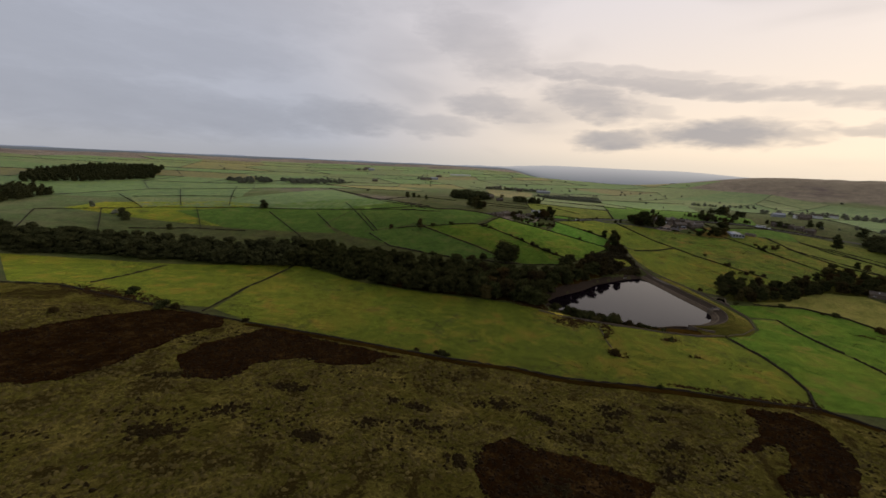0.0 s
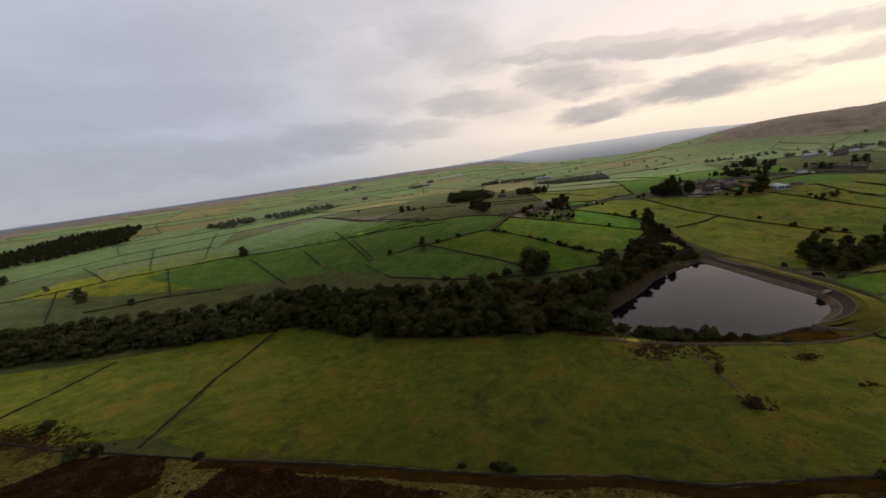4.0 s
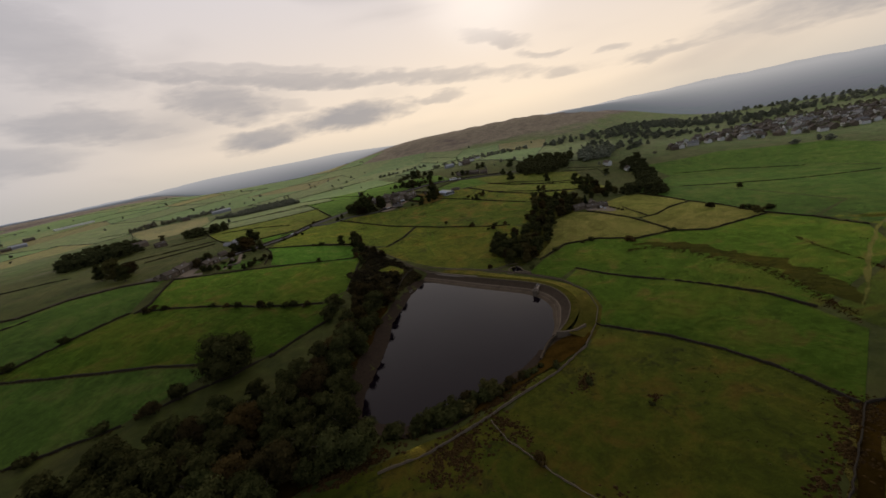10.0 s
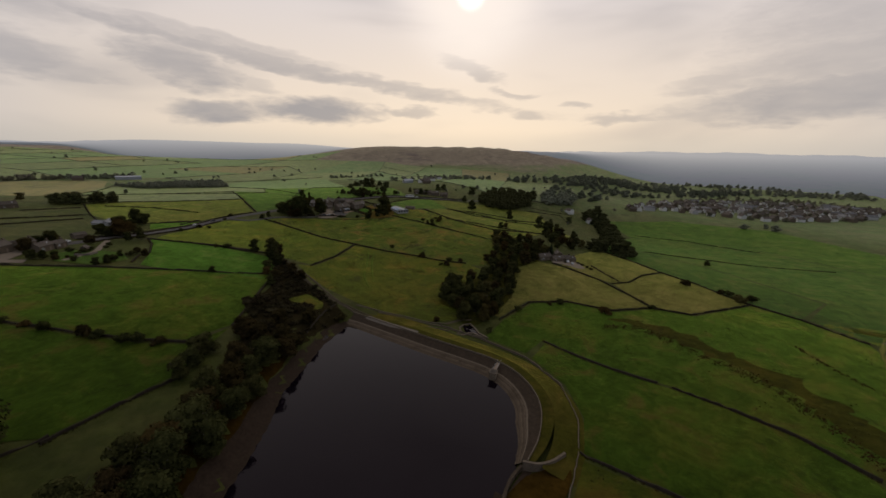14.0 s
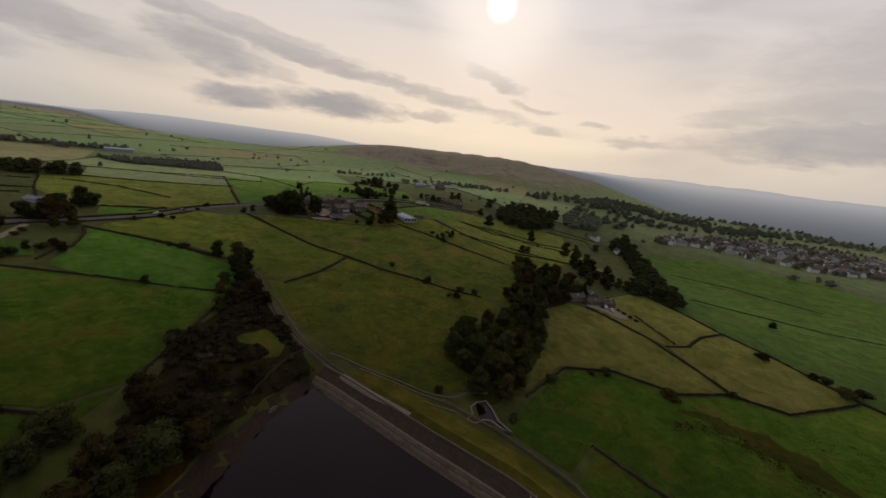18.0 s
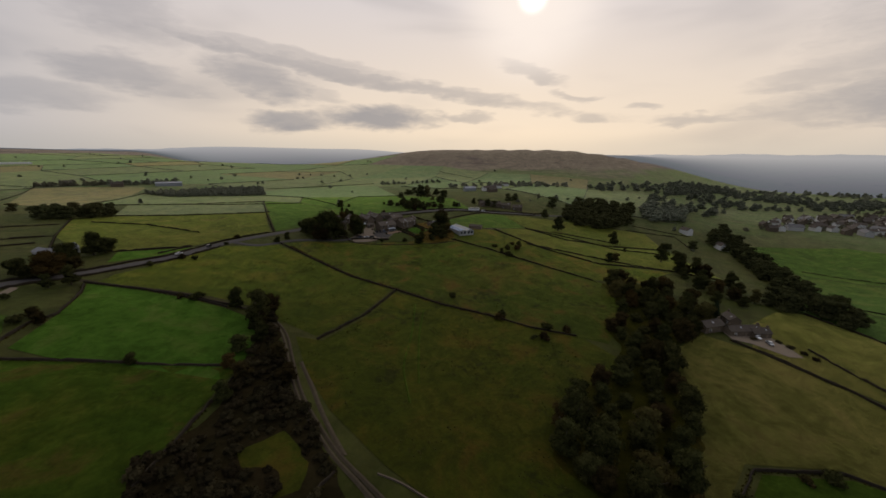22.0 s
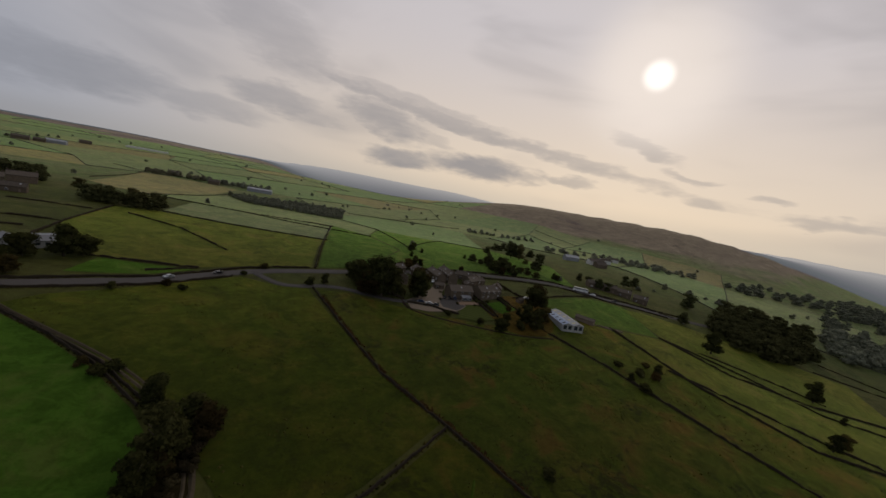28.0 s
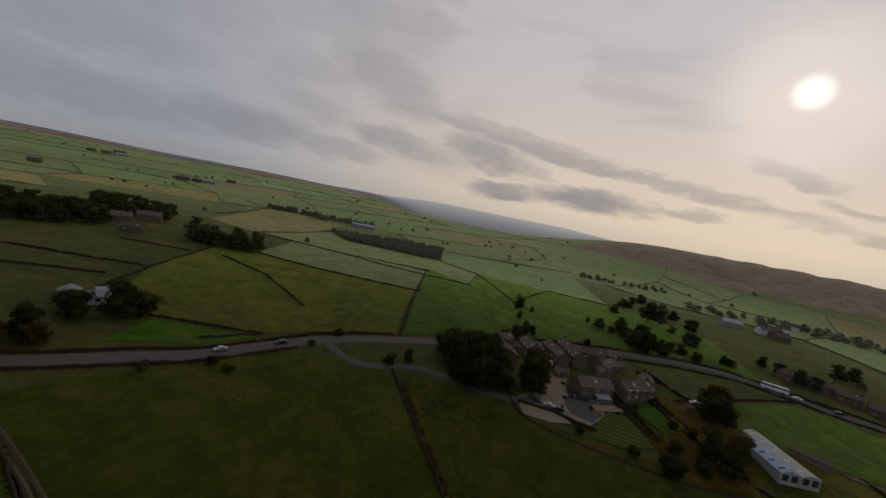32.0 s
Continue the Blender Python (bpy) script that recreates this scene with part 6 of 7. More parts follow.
# ---- buildings ----
def box(bm, x0, x1, y0, y1, z0, z1):
    v = [bm.verts.new(p) for p in ((x0, y0, z0), (x1, y0, z0), (x1, y1, z0), (x0, y1, z0), (x0, y0, z1), (x1, y0, z1), (x1, y1, z1), (x0, y1, z1))]
    for f in ((3, 2, 1, 0), (4, 5, 6, 7), (0, 1, 5, 4), (1, 2, 6, 5), (2, 3, 7, 6), (3, 0, 4, 7)):
        bm.faces.new([v[i] for i in f])


def box_part(name, parent, mat, x0, x1, y0, y1, z0, z1, label=""):
    bm = bmesh.new()
    box(bm, x0, x1, y0, y1, z0, z1)
    return bm_part(name, bm, mat, parent, label)


def gable_walls(bm, length, width, eaves, rise):
    """A gabled shell, closed below."""
    l, w = length / 2, width / 2
    p = [(-l, -w, -1.5), (l, -w, -1.5), (l, w, -1.5), (-l, w, -1.5), (-l, -w, eaves), (l, -w, eaves), (l, w, eaves), (-l, w, eaves), (-l, 0, eaves + rise), (l, 0, eaves + rise)]
    v = [bm.verts.new(q) for q in p]
    for f in ((3, 2, 1, 0), (0, 1, 5, 4), (2, 3, 7, 6), (1, 2, 6, 9, 5), (3, 0, 4, 8, 7), (4, 5, 9, 8), (6, 7, 8, 9)):
        bm.faces.new([v[i] for i in f])


def roof_part(parent, length, width, eaves, rise, mat, over=0.35, thick=0.22, label=""):
    """A pitched roof of two thick slopes with eaves and a ridge."""
    bm = bmesh.new()
    l, w = length / 2 + over * 0.6, width / 2 + over
    drop = rise * over / (width / 2)
    prof = [(-w, eaves - drop + 0.05), (0, eaves + rise + 0.06), (w, eaves - drop + 0.05), (w, eaves - drop + 0.05 + thick), (0, eaves + rise + 0.06 + thick), (-w, eaves - drop + 0.05 + thick)]
    a, b = [bm.verts.new((-l, y, z)) for y, z in prof], [bm.verts.new((l, y, z)) for y, z in prof]
    for i in range(6):
        k = (i + 1) % 6
        bm.faces.new((a[i], b[i], b[k], a[k]))
    bm.faces.new((a[0], a[5], a[4], a[1]))
    bm.faces.new((a[1], a[4], a[3], a[2]))
    bm.faces.new((b[1], b[4], b[5], b[0]))
    bm.faces.new((b[2], b[3], b[4], b[1]))
    roof = bm_part("roof", bm, mat, parent, label)
    box_part("ridge", roof, mat, -l - 0.02, l + 0.02, -0.16, 0.16, eaves + rise + thick - 0.05, eaves + rise + thick + 0.14)
    return roof


M_ROOF_GREY = plain("grey_slate_roof", col(0.095, 0.092, 0.092), 0.6)
M_RENDER = plain("weathered_pale_render", col(0.36, 0.35, 0.33), 0.8)
M_ROOFLIGHT = plain("pale_rooflight_glass", col(0.40, 0.42, 0.44), 0.15)


def make_house(length, width, eaves, rise, wall, roof, seed=0, chimneys=2, windows=3, detail=True, name="house"):
    """A gabled house with storeys of framed windows, a door and stacks on the ridge."""
    rng = random.Random(seed)
    root = new(name)
    bm = bmesh.new()
    gable_walls(bm, length, width, eaves, rise)
    bm_part("wall", bm, wall, root)
    r = roof_part(root, length, width, eaves, rise, roof)
    for i in range(chimneys):
        x = (length / 2 - 0.7) * (1 if i == 0 else -1 if i == 1 else 0)
        stack = box_part("chimney", r, M_GRIT, x - 0.45, x + 0.45, -0.35, 0.35, eaves + rise - 0.5, eaves + rise + 1.3)
    if not detail:
        return root
    for k in range(min(4, int(length / 4))):
        x, u = length * ((k + 0.5) / max(1, min(4, int(length / 4))) - 0.5), 0.5
        side = -1 if k % 2 else 1
        bm = bmesh.new()
        slope = rise / (width / 2)
        q = []
        for dx, yy in ((-0.4, 0.3), (0.4, 0.3), (0.4, 0.58), (-0.4, 0.58)):
            q.append(bm.verts.new((x + dx, side * yy * width / 2, eaves + rise - yy * width / 2 * slope + 0.36)))
        bm.faces.new(q if side > 0 else q[::-1])
        bmesh.ops.solidify(bm, geom=bm.faces[:], thickness=0.06)
        bm_part("rooflight", bm, M_ROOFLIGHT, r, "pale glass rooflight")
    storeys = 2 if eaves > 4 else 1
    for side in (-1, 1):
        for s in range(storeys):
            for k in range(windows):
                x = length * ((k + 0.5) / windows - 0.5)
                z = 0.9 + 2.6 * s
                y = side * width / 2
                if s == 0 and k == windows // 2:
                    box_part("door", root, M_WOODB, x - 0.5, x + 0.5, y - 0.06, y + 0.06, 0.0, 2.05)
                    continue
                win = box_part("window", root, M_GLASS, x - 0.55, x + 0.55, y - 0.04, y + 0.04, z, z + 1.2)
                bm = bmesh.new()
                for x0, x1, z0, z1 in ((-0.66, -0.55, -0.1, 1.3), (0.55, 0.66, -0.1, 1.3), (-0.55, 0.55, 1.2, 1.3), (-0.05, 0.05, 0, 1.2)):
                    box(bm, x + x0, x + x1, y - 0.09, y + 0.09, z + z0, z + z1)
                bm_part("window_frame", bm, M_WHITE, win)
                box_part("sill", win, M_GRIT, x - 0.75, x + 0.75, y - 0.16, y + 0.16, z - 0.16, z - 0.1)
    return root


def stand(ob, x, y, turn, label, category="house", group="", up=0.0):
    ob.matrix_basis = pose(x, y, gz(x, y) + up, 0, 0, turn) @ Matrix.Diagonal((*ob.scale, 1))
    return tagged(ob, label, category, group)


# the hamlet: centre, turn, length, depth, eaves, rise
HAMLET = [
    (337, 521, -6, 15, 8.5, 4.6, 2.6, "large stone farmhouse with rooflights and a pale terrace"),
    (357, 520, 6, 17, 9, 4.4, 2.6, "long stone house with a stone-slate roof and garden"),
    (370, 526, 50, 9, 6, 3.6, 2.2, "small stone cottage at the end of the row"),
    (325, 553, 82, 13, 8, 4.4, 2.6, "two-storey stone house beside the lane"),
    (308, 546, 82, 12, 8, 4.4, 2.6, "stone house half hidden by tall trees"),
    (337, 550, 84, 18, 6, 4.0, 2.2, "long row of stone cottages along the yard"),
    (346.5, 551, 78, 22, 6.5, 4.2, 2.3, "long terrace of stone cottages with brown roofs"),
    (359, 540, 24, 12, 7, 3.2, 2.2, "low stone outbuilding behind the houses"),
    (360, 551, -30, 11, 6, 3.0, 2.0, "low stone outbuilding near the road"),
    (314, 562, 20, 9, 6, 3.4, 2.2, "small stone barn by the conifers"),
    (353, 534, 70, 8, 5, 2.8, 1.8, "lean stone outhouse between the cottages"),
    (366, 541, 10, 7, 5, 2.6, 1.6, "low garden shed with a grey roof"),
    (330, 534, -10, 6, 4, 2.5, 1.4, "small stone garage by the yard"),
]
for i, (x, y, turn, l, w, e, r, label) in enumerate(HAMLET):
    h = make_house(l, w, e, r, M_GRIT, M_SLATE, i, 2 if l > 12 else 1, max(2, int(l / 4)))
    stand(h, x, y, turn, label, "house", "hamlet houses")
# a row below the main road, mill cottages, outlying farms
OUTLIERS = [
    (491, 541, -32, 12, 6.5, 4.0, 2.2, M_GRIT, "stone cottage in a row below the main road"), (501, 533, -40, 12, 6.5, 4.0, 2.2, M_GRIT, "stone cottage in a row below the main road"),
    (508, 523, -58, 11, 6.5, 4.0, 2.2, M_GRIT, "stone cottage in a row below the main road"), (513, 511, -62, 11, 6.5, 4.0, 2.2, M_GRIT, "end cottage of the roadside row"),
    (369, 297, -28, 12, 6, 3.2, 2.0, M_GRIT, "old stone mill cottage in the stream bed"), (377, 285, -42, 16, 5.5, 2.8, 1.7, M_GRIT, "long stone mill building beside the stream"), (387, 291, 35, 8, 5.5, 3.2, 2.0, M_GRIT, "small stone mill house"),
    (83, 484, 40, 12, 6.5, 3.8, 2.2, M_GRIT, "stone farmhouse beside a stone yard"), (74, 478, 32, 11, 6, 3.0, 1.9, M_GRIT, "stone field barn in the farmyard"), (93, 492, 38, 12, 5.5, 3.0, 1.9, M_GRIT, "long stone byre in the farmyard"), (107, 489, 44, 7, 4.5, 2.6, 1.6, M_GRIT, "small stone outbuilding among garden trees"),
    (88, 490, 128, 8, 5, 2.8, 1.7, M_GRIT, "low stone outbuilding across the farmyard"), (100, 484, 44, 9, 5, 3.0, 1.8, M_GRIT, "small stone cottage in the farmyard"),
    (381, 279, -42, 9, 5, 2.6, 1.6, M_GRIT, "low mill store beside the stream"),
    (92, 722, 15, 15, 8, 4.8, 2.6, M_GRIT, "upland stone farmhouse beside a shelter belt"), (80, 700, 20, 20, 10, 4.2, 2.6, M_GRIT, "upland stone barn by trees"), (104, 672, 8, 11, 7, 3.4, 2.2, M_GRIT, "low stone farm building"),
    (610, 634, -20, 12, 8, 4.6, 2.4, M_WHITE, "white-walled house far along the road"), (630, 640, -25, 12, 8, 4.4, 2.4, M_GRIT, "stone house far along the road"), (660, 652, -30, 13, 8, 4.4, 2.4, M_WHITE, "pale house far along the road"), (602, 618, -20, 10, 7, 4.0, 2.2, M_GRIT, "stone house far along the road"),
    (638, 335, 40, 12, 8, 4.8, 2.6, M_WHITE, "white-walled house among valley trees"), (665, 375, 60, 12, 8, 4.8, 2.6, M_WHITE, "white-walled house at a field edge"),
    (-60, 1210, 10, 20, 9, 4.6, 2.6, M_GRIT, "distant upland stone farmhouse"), (-27, 1240, 0, 26, 12, 4.6, 2.4, M_SHEET, "distant pale roofed farm shed"), (-293, 1486, 5, 22, 10, 4.8, 2.6, M_GRIT, "distant upland stone farmhouse"), (266, 990, -12, 34, 12, 4.4, 1.6, M_SHEET, "long pale roofed farm shed"),
    (205, 1000, -10, 14, 8, 4.6, 2.6, M_GRIT, "distant stone farmhouse among trees"), (152, 1040, 5, 14, 8, 4.6, 2.6, M_GRIT, "distant stone farmhouse among trees"),
]
for i, (x, y, turn, l, w, e, r, wall, label) in enumerate(OUTLIERS):
    near = math.hypot(x - 220, y - 380) < 330
    h = make_house(l, w, e, r, wall, M_SHEET if wall is M_SHEET else M_SLATE, 40 + i, 0 if wall is M_SHEET else 2 if l > 12 else 1, max(2, int(l / 4.5)), near)
    stand(h, x, y, turn, label, "house" if wall is not M_SHEET else "shed", "outlying farms")


def build_village():
    """The valley village: rows of houses down the slope, in stone and white render."""
    rng = random.Random(8)
    models = [make_house(11, 8, 5.0, 2.8, M_GRIT, M_SLATE, 1, 2, 2, False), make_house(16, 8, 5.0, 2.8, M_GRIT, M_SLATE, 2, 2, 2, False),
              make_house(11, 8, 4.8, 2.6, M_WHITE, M_SLATE, 3, 1, 2, False), make_house(18, 9, 5.2, 3.0, M_RENDER, M_ROOF_GREY, 4, 2, 2, False)]
    words = ["stone village house with a slate roof", "long stone village house with a slate roof", "white-rendered village house with a slate roof", "terrace of pale rendered village houses"]
    area = [(762, 332), (866, 262), (850, 185), (866, 116), (930, 56), (1001, -13), (1250, -110), (1260, 20), (1150, 190), (1000, 300)]
    done, first = [], set()
    while len(done) < 200:
        x, y = rng.uniform(760, 1260), rng.uniform(-110, 335)
        if not inside(area, x, y) or any((x - a) ** 2 + (y - b) ** 2 < 300 for a, b in done):
            continue
        done.append((x, y))
        k = rng.choices(range(4), (3, 2, 6, 2))[0]
        m = pose(x, y, gz(x, y), 0, 0, rng.choice((20, 32, 110, 122)) + rng.uniform(-8, 8))
        if k in first:
            ob = copy_thing(models[k], m)
        else:
            first.add(k)
            ob = models[k]
            ob.matrix_basis = m
        tagged(ob, words[k], "house", "village houses")


build_village()


def build_long_barn():
    """Two long low sheds side by side, one roofed in blue sheet, one in pale patched sheet."""
    barn = new("farm_shed")
    for y0, length, x0, mat, mat_name in ((3.3, 21, -2.0, M_BLUE, "blue sheet roof with dark rooflights"), (-3.3, 27, 1.0, M_SHEET, "pale patched corrugated roof")):
        bm = bmesh.new()
        gable_walls(bm, length, 6.4, 2.6, 1.0)
        bmesh.ops.translate(bm, verts=bm.verts, vec=(x0, y0, 0))
        bm_part("wall", bm, M_SHEET_WALL, barn)
        bm = bmesh.new()
        l, w = length / 2 + 0.3, 3.4
        n = int(length / 0.9)
        for side in (-1, 1):
            rows = []
            for i in range(n + 1):
                x = -l + 2 * l * i / n
                up = 0.05 if i % 2 else 0.0
                rows.append((bm.verts.new((x0 + x, y0 + side * w, 2.58 + up)), bm.verts.new((x0 + x, y0, 3.7 + up))))
            for (a, b), (c, d) in zip(rows, rows[1:]):
                bm.faces.new((a, c, d, b) if side < 0 else (b, d, c, a))
        roof = bm_part("roof", bm, mat, barn, mat_name)
        for i in range(5):
            for side in (-1, 1):
                x = x0 - l + 2 * l * (i + 0.5) / 5
                bm = bmesh.new()
                q = [bm.verts.new((x + dx, y0 + side * yy, 3.82 - yy * 1.12 / 3.4)) for dx, yy in ((-0.5, 0.8), (0.5, 0.8), (0.5, 2.8), (-0.5, 2.8))]
                bm.faces.new(q if side > 0 else q[::-1])
                bm_part("rooflight", bm, M_GLASS if mat is M_BLUE else M_YELLOWED, roof)
        for k in (-1, 1):
            box_part("door", barn, M_GLASS, x0 - length / 2 - 0.06, x0 - length / 2 + 0.02, y0 + 1.5 * k - 1.0, y0 + 1.5 * k + 1.0, 0, 2.2)
    stand(barn, 387.5, 483.5, 70, "pair of long low farm sheds with blue and pale sheet roofs", "farm shed")


M_SHEET_WALL = plain("grey_shed_boarding", col(0.30, 0.30, 0.29), 0.7)
M_YELLOWED = plain("yellowed_rooflight_sheet", col(0.42, 0.38, 0.18), 0.5)
build_long_barn()


def build_bungalow():
    """The modern white house by the road: three low wings with shallow roofs."""
    ob = new("bungalow")
    for x, y, turn, l, w, e in ((0, 0, 0, 15, 8, 3.0), (-7, 5, 90, 11, 7, 2.9), (6, 6, 0, 9, 6, 2.8)):
        bm = bmesh.new()
        gable_walls(bm, l, w, e, 1.5)
        bmesh.ops.transform(bm, matrix=pose(x, y, 0, 0, 0, turn), verts=bm.verts)
        bm_part("wall", bm, M_RENDER, ob)
        r = roof_part(ob, l, w, e, 1.5, M_SHEET if x == 6 else M_SLATE_GREY, 0.6, 0.2)
        r.matrix_basis = pose(x, y, 0, 0, 0, turn)
    for k in range(4):
        w = box_part("window", ob, M_GLASS, -6 + 3.6 * k, -4.2 + 3.6 * k, -4.06, -3.98, 0.9, 2.2)
        box_part("sill", w, M_WHITE, -6.1 + 3.6 * k, -4.1 + 3.6 * k, -4.16, -3.96, 0.78, 0.86)
    ob.scale = (0.8, 0.8, 0.9)
    stand(ob, 146, 553, 28, "white modern bungalow with shallow grey roofs", "bungalow")


M_SLATE_GREY = plain("grey_flat_tiles", col(0.15, 0.15, 0.155), 0.7)
build_bungalow()

# ---- the hamlet's yard, gardens and cars ----
drape("yard", [(300, 517), (312, 524), (322, 531), (333, 541), (341, 556), (344, 553), (338, 538), (331, 529), (326, 522), (337, 515), (333, 506), (322, 501), (316, 508), (308, 514)], M_GRAVEL, 0.32, 3.0, 0.6, "pale gravel yard and turning circle among the houses", "yard")
drape("parking_bay", [(324, 519), (335, 515), (333, 507), (325, 503), (319, 508), (320, 514)], M_ASPHALT, 0.36, 3.0, 0.0, "round grey asphalt parking place", "parking")
def mown_lawn():
    """Close-cut grass in bands, laid over one way and the other by the mower."""
    m, g = material("striped_mown_lawn")
    p = place(g)
    x, y, z = g.put("ShaderNodeSeparateXYZ", {0: p}).outputs
    band = g.smooth(g.math("SINE", g.math("MULTIPLY", g.math("ADD", g.math("MULTIPLY", x, 0.55), g.math("MULTIPLY", y, 0.83)), 2.6)), -0.4, 0.4)
    c = g.mix(band, (0.026, 0.038, 0.006, 1), (0.052, 0.066, 0.012, 1))
    c = g.mix(g.math("MULTIPLY", g.noise(p, 0.6, 4.0, 0.7), 0.5), c, (0.036, 0.040, 0.008, 1))
    finish(g, c, 0.9, g.noise(p, 4.0, 3.0, 0.7), 0.3, 0.1, spec=0.06)
    return m


drape("lawn", [(337, 509), (343.5, 505), (341.5, 490), (328, 491), (320, 496), (330, 505)], mown_lawn(), 0.34, 3.0, 0.0, "striped mown garden lawn", "lawn")
drape("garden_plot", [(350, 510), (364, 512), (366, 500), (352, 496)], M_BRIGHT, 0.34, 3.0, 0.0, "small green garden plot between hedges", "garden")


drape("gravel_verge", [(300, 516), (308, 515), (316, 508), (316, 502.5), (307, 504), (299.5, 508)], M_GRAVEL, 0.33, 3.0, 0.5, "pale brown gravel verge below the lane", "verge")


def make_car(paint):
    """A parked car: lofted body with glasshouse, lamps and four wheels."""
    car = new("car")
    bm = bmesh.new()
    prof = [(-2.1, 0.45), (-2.12, 0.85), (-1.2, 0.95), (-0.75, 1.42), (0.75, 1.46), (1.55, 1.0), (2.05, 0.9), (2.1, 0.45)]
    rows = []
    for y, k in ((-0.86, 0.94), (-0.7, 1.0), (0.7, 1.0), (0.86, 0.94)):
        rows.append([bm.verts.new((x * k, y * (0.86 if z > 1.2 else 1), z)) for x, z in prof])
    for a, b in zip(rows, rows[1:]):
        for i in range(len(prof) - 1):
            bm.faces.new((a[i], a[i + 1], b[i + 1], b[i]))
    bm.faces.new(rows[0][::-1])
    bm.faces.new(rows[-1])
    bm_part("body", bm, paint, car)
    box_part("windscreen", car, M_GLASS, -1.0, -0.8, -0.62, 0.62, 1.0, 1.38)
    for y in (-1, 1):
        box_part("side_window", car, M_GLASS, -0.6, 0.7, y * 0.84 - 0.02, y * 0.84 + 0.02, 1.0, 1.36)
        box_part("headlight", car, M_WHITE, -2.14, -2.05, y * 0.62 - 0.15, y * 0.62 + 0.15, 0.62, 0.78)
        for x in (-1.3, 1.3):
            bm = bmesh.new()
            bmesh.ops.create_cone(bm, cap_ends=True, segments=14, radius1=0.33, radius2=0.33, depth=0.22, matrix=pose(x, y * 0.8, 0.33, 90, 0, 0))
            wheel = bm_part("wheel", bm, M_TYRE, car)
            bm = bmesh.new()
            bmesh.ops.create_cone(bm, cap_ends=True, segments=10, radius1=0.19, radius2=0.17, depth=0.03, matrix=pose(x, y * 0.925, 0.33, 90, 0, 0))
            bm_part("rim", bm, M_SHEET, wheel)
    return car


M_TYRE = plain("black_rubber", col(0.012, 0.012, 0.012), 0.85)
PAINTS = [plain("white_car_paint", col(0.62, 0.62, 0.62), 0.3), plain("black_car_paint", col(0.012, 0.012, 0.014), 0.25), plain("silver_car_paint", col(0.32, 0.33, 0.34), 0.3, 0.4), plain("dark_blue_car_paint", col(0.02, 0.03, 0.06), 0.3)]
CARS = [make_car(p) for p in PAINTS]
for k, (c, x, y, turn, label) in enumerate(((0, 331, 543, 60, "white car parked in the gravel yard"), (1, 326, 519, 70, "black car parked on the asphalt bay"), (1, 329, 518, 70, "black car parked on the asphalt bay"), (3, 332, 517, 70, "dark blue car parked on the asphalt bay"),
                                            (3, 308, 514.5, -20, "dark blue car parked by the yard wall"), (2, 312, 512, -30, "silver car parked by the yard wall"), (1, 315, 510, -35, "black car parked by the yard wall"), (2, 386, 514, -10, "silver car beside the field gate"),
                                            (2, 455, 531, -58, "silver car on the main road"), (1, 477, 510.5, -38, "dark car on the main road"), (0, 464, 521, -45, "white car on the main road"), (2, 194, 531.5, 32, "silver car on the country road"), (1, 212, 542, 30, "dark car on the country road"), (0, 365, 545, 20, "white car behind the cottages"))):
    m = pose(x, y, gz(x, y) + 0.37, 0, 0, turn)
    if any(k2 < k and c2 == c for k2, c2 in [(i, v) for i, v in enumerate((0, 1, 1, 3, 3, 2, 1, 2, 2, 1, 0, 2, 1, 0))]):
        ob = copy_thing(CARS[c], m)
    else:
        ob = CARS[c]
        ob.matrix_basis = m
    tagged(ob, label, "car", "cars")


for x, y, turn, label in ((368.3, 556.8, 10, "white car beside the roadside sheds"), (372.3, 550.0, 35, "white car beside the garden sheds")):
    tagged(copy_thing(CARS[0], pose(x, y, gz(x, y) + 0.37, 0, 0, turn)), label, "car", "cars")


def build_bus():
    bus = new("bus")
    bm = bmesh.new()
    box(bm, -5.6, 5.6, -1.25, 1.25, 0.45, 2.15)
    bmesh.ops.bevel(bm, geom=bm.edges[:], offset=0.12, segments=2, affect="EDGES")
    bm_part("body", bm, PAINTS[0], bus)
    bm = bmesh.new()
    box(bm, -5.5, 5.5, -1.2, 1.2, 2.9, 3.1)
    bmesh.ops.bevel(bm, geom=bm.edges[:], offset=0.08, segments=2, affect="EDGES")
    bm_part("roof", bm, M_WHITE, bus, "white roof")
    for k in range(6):
        for y in (-1, 1):
            box_part("window", bus, M_GLASS, -5.2 + 1.75 * k, -3.6 + 1.75 * k, y * 1.2 - 0.03, y * 1.2 + 0.03, 1.95, 2.92)
    box_part("windscreen", bus, M_GLASS, -5.6, -5.45, -1.1, 1.1, 1.5, 2.92)
    for x in (-3.6, 3.3):
        for y in (-1, 1):
            bm = bmesh.new()
            bmesh.ops.create_cone(bm, cap_ends=True, segments=16, radius1=0.5, radius2=0.5, depth=0.3, matrix=pose(x, y * 1.12, 0.5, 90, 0, 0))
            bm_part("wheel", bm, M_TYRE, bus)
    bus.matrix_basis = pose(457.5, 528, gz(457.5, 528) + 0.34, 0, 0, -47)
    tagged(bus, "single-deck bus with a white roof on the main road", "bus")


build_bus()
for line in ([(348, 522), (349, 509), (346, 493)], [(366, 518), (366, 500), (362, 490)], [(300, 515), (312, 509), (318, 503), (324, 499)], [(383, 540), (384, 520), (392, 508)], [(300, 540), (296, 524), (300, 519)]):
    stone_wall(line, 1.3, "low stone garden wall of the hamlet")

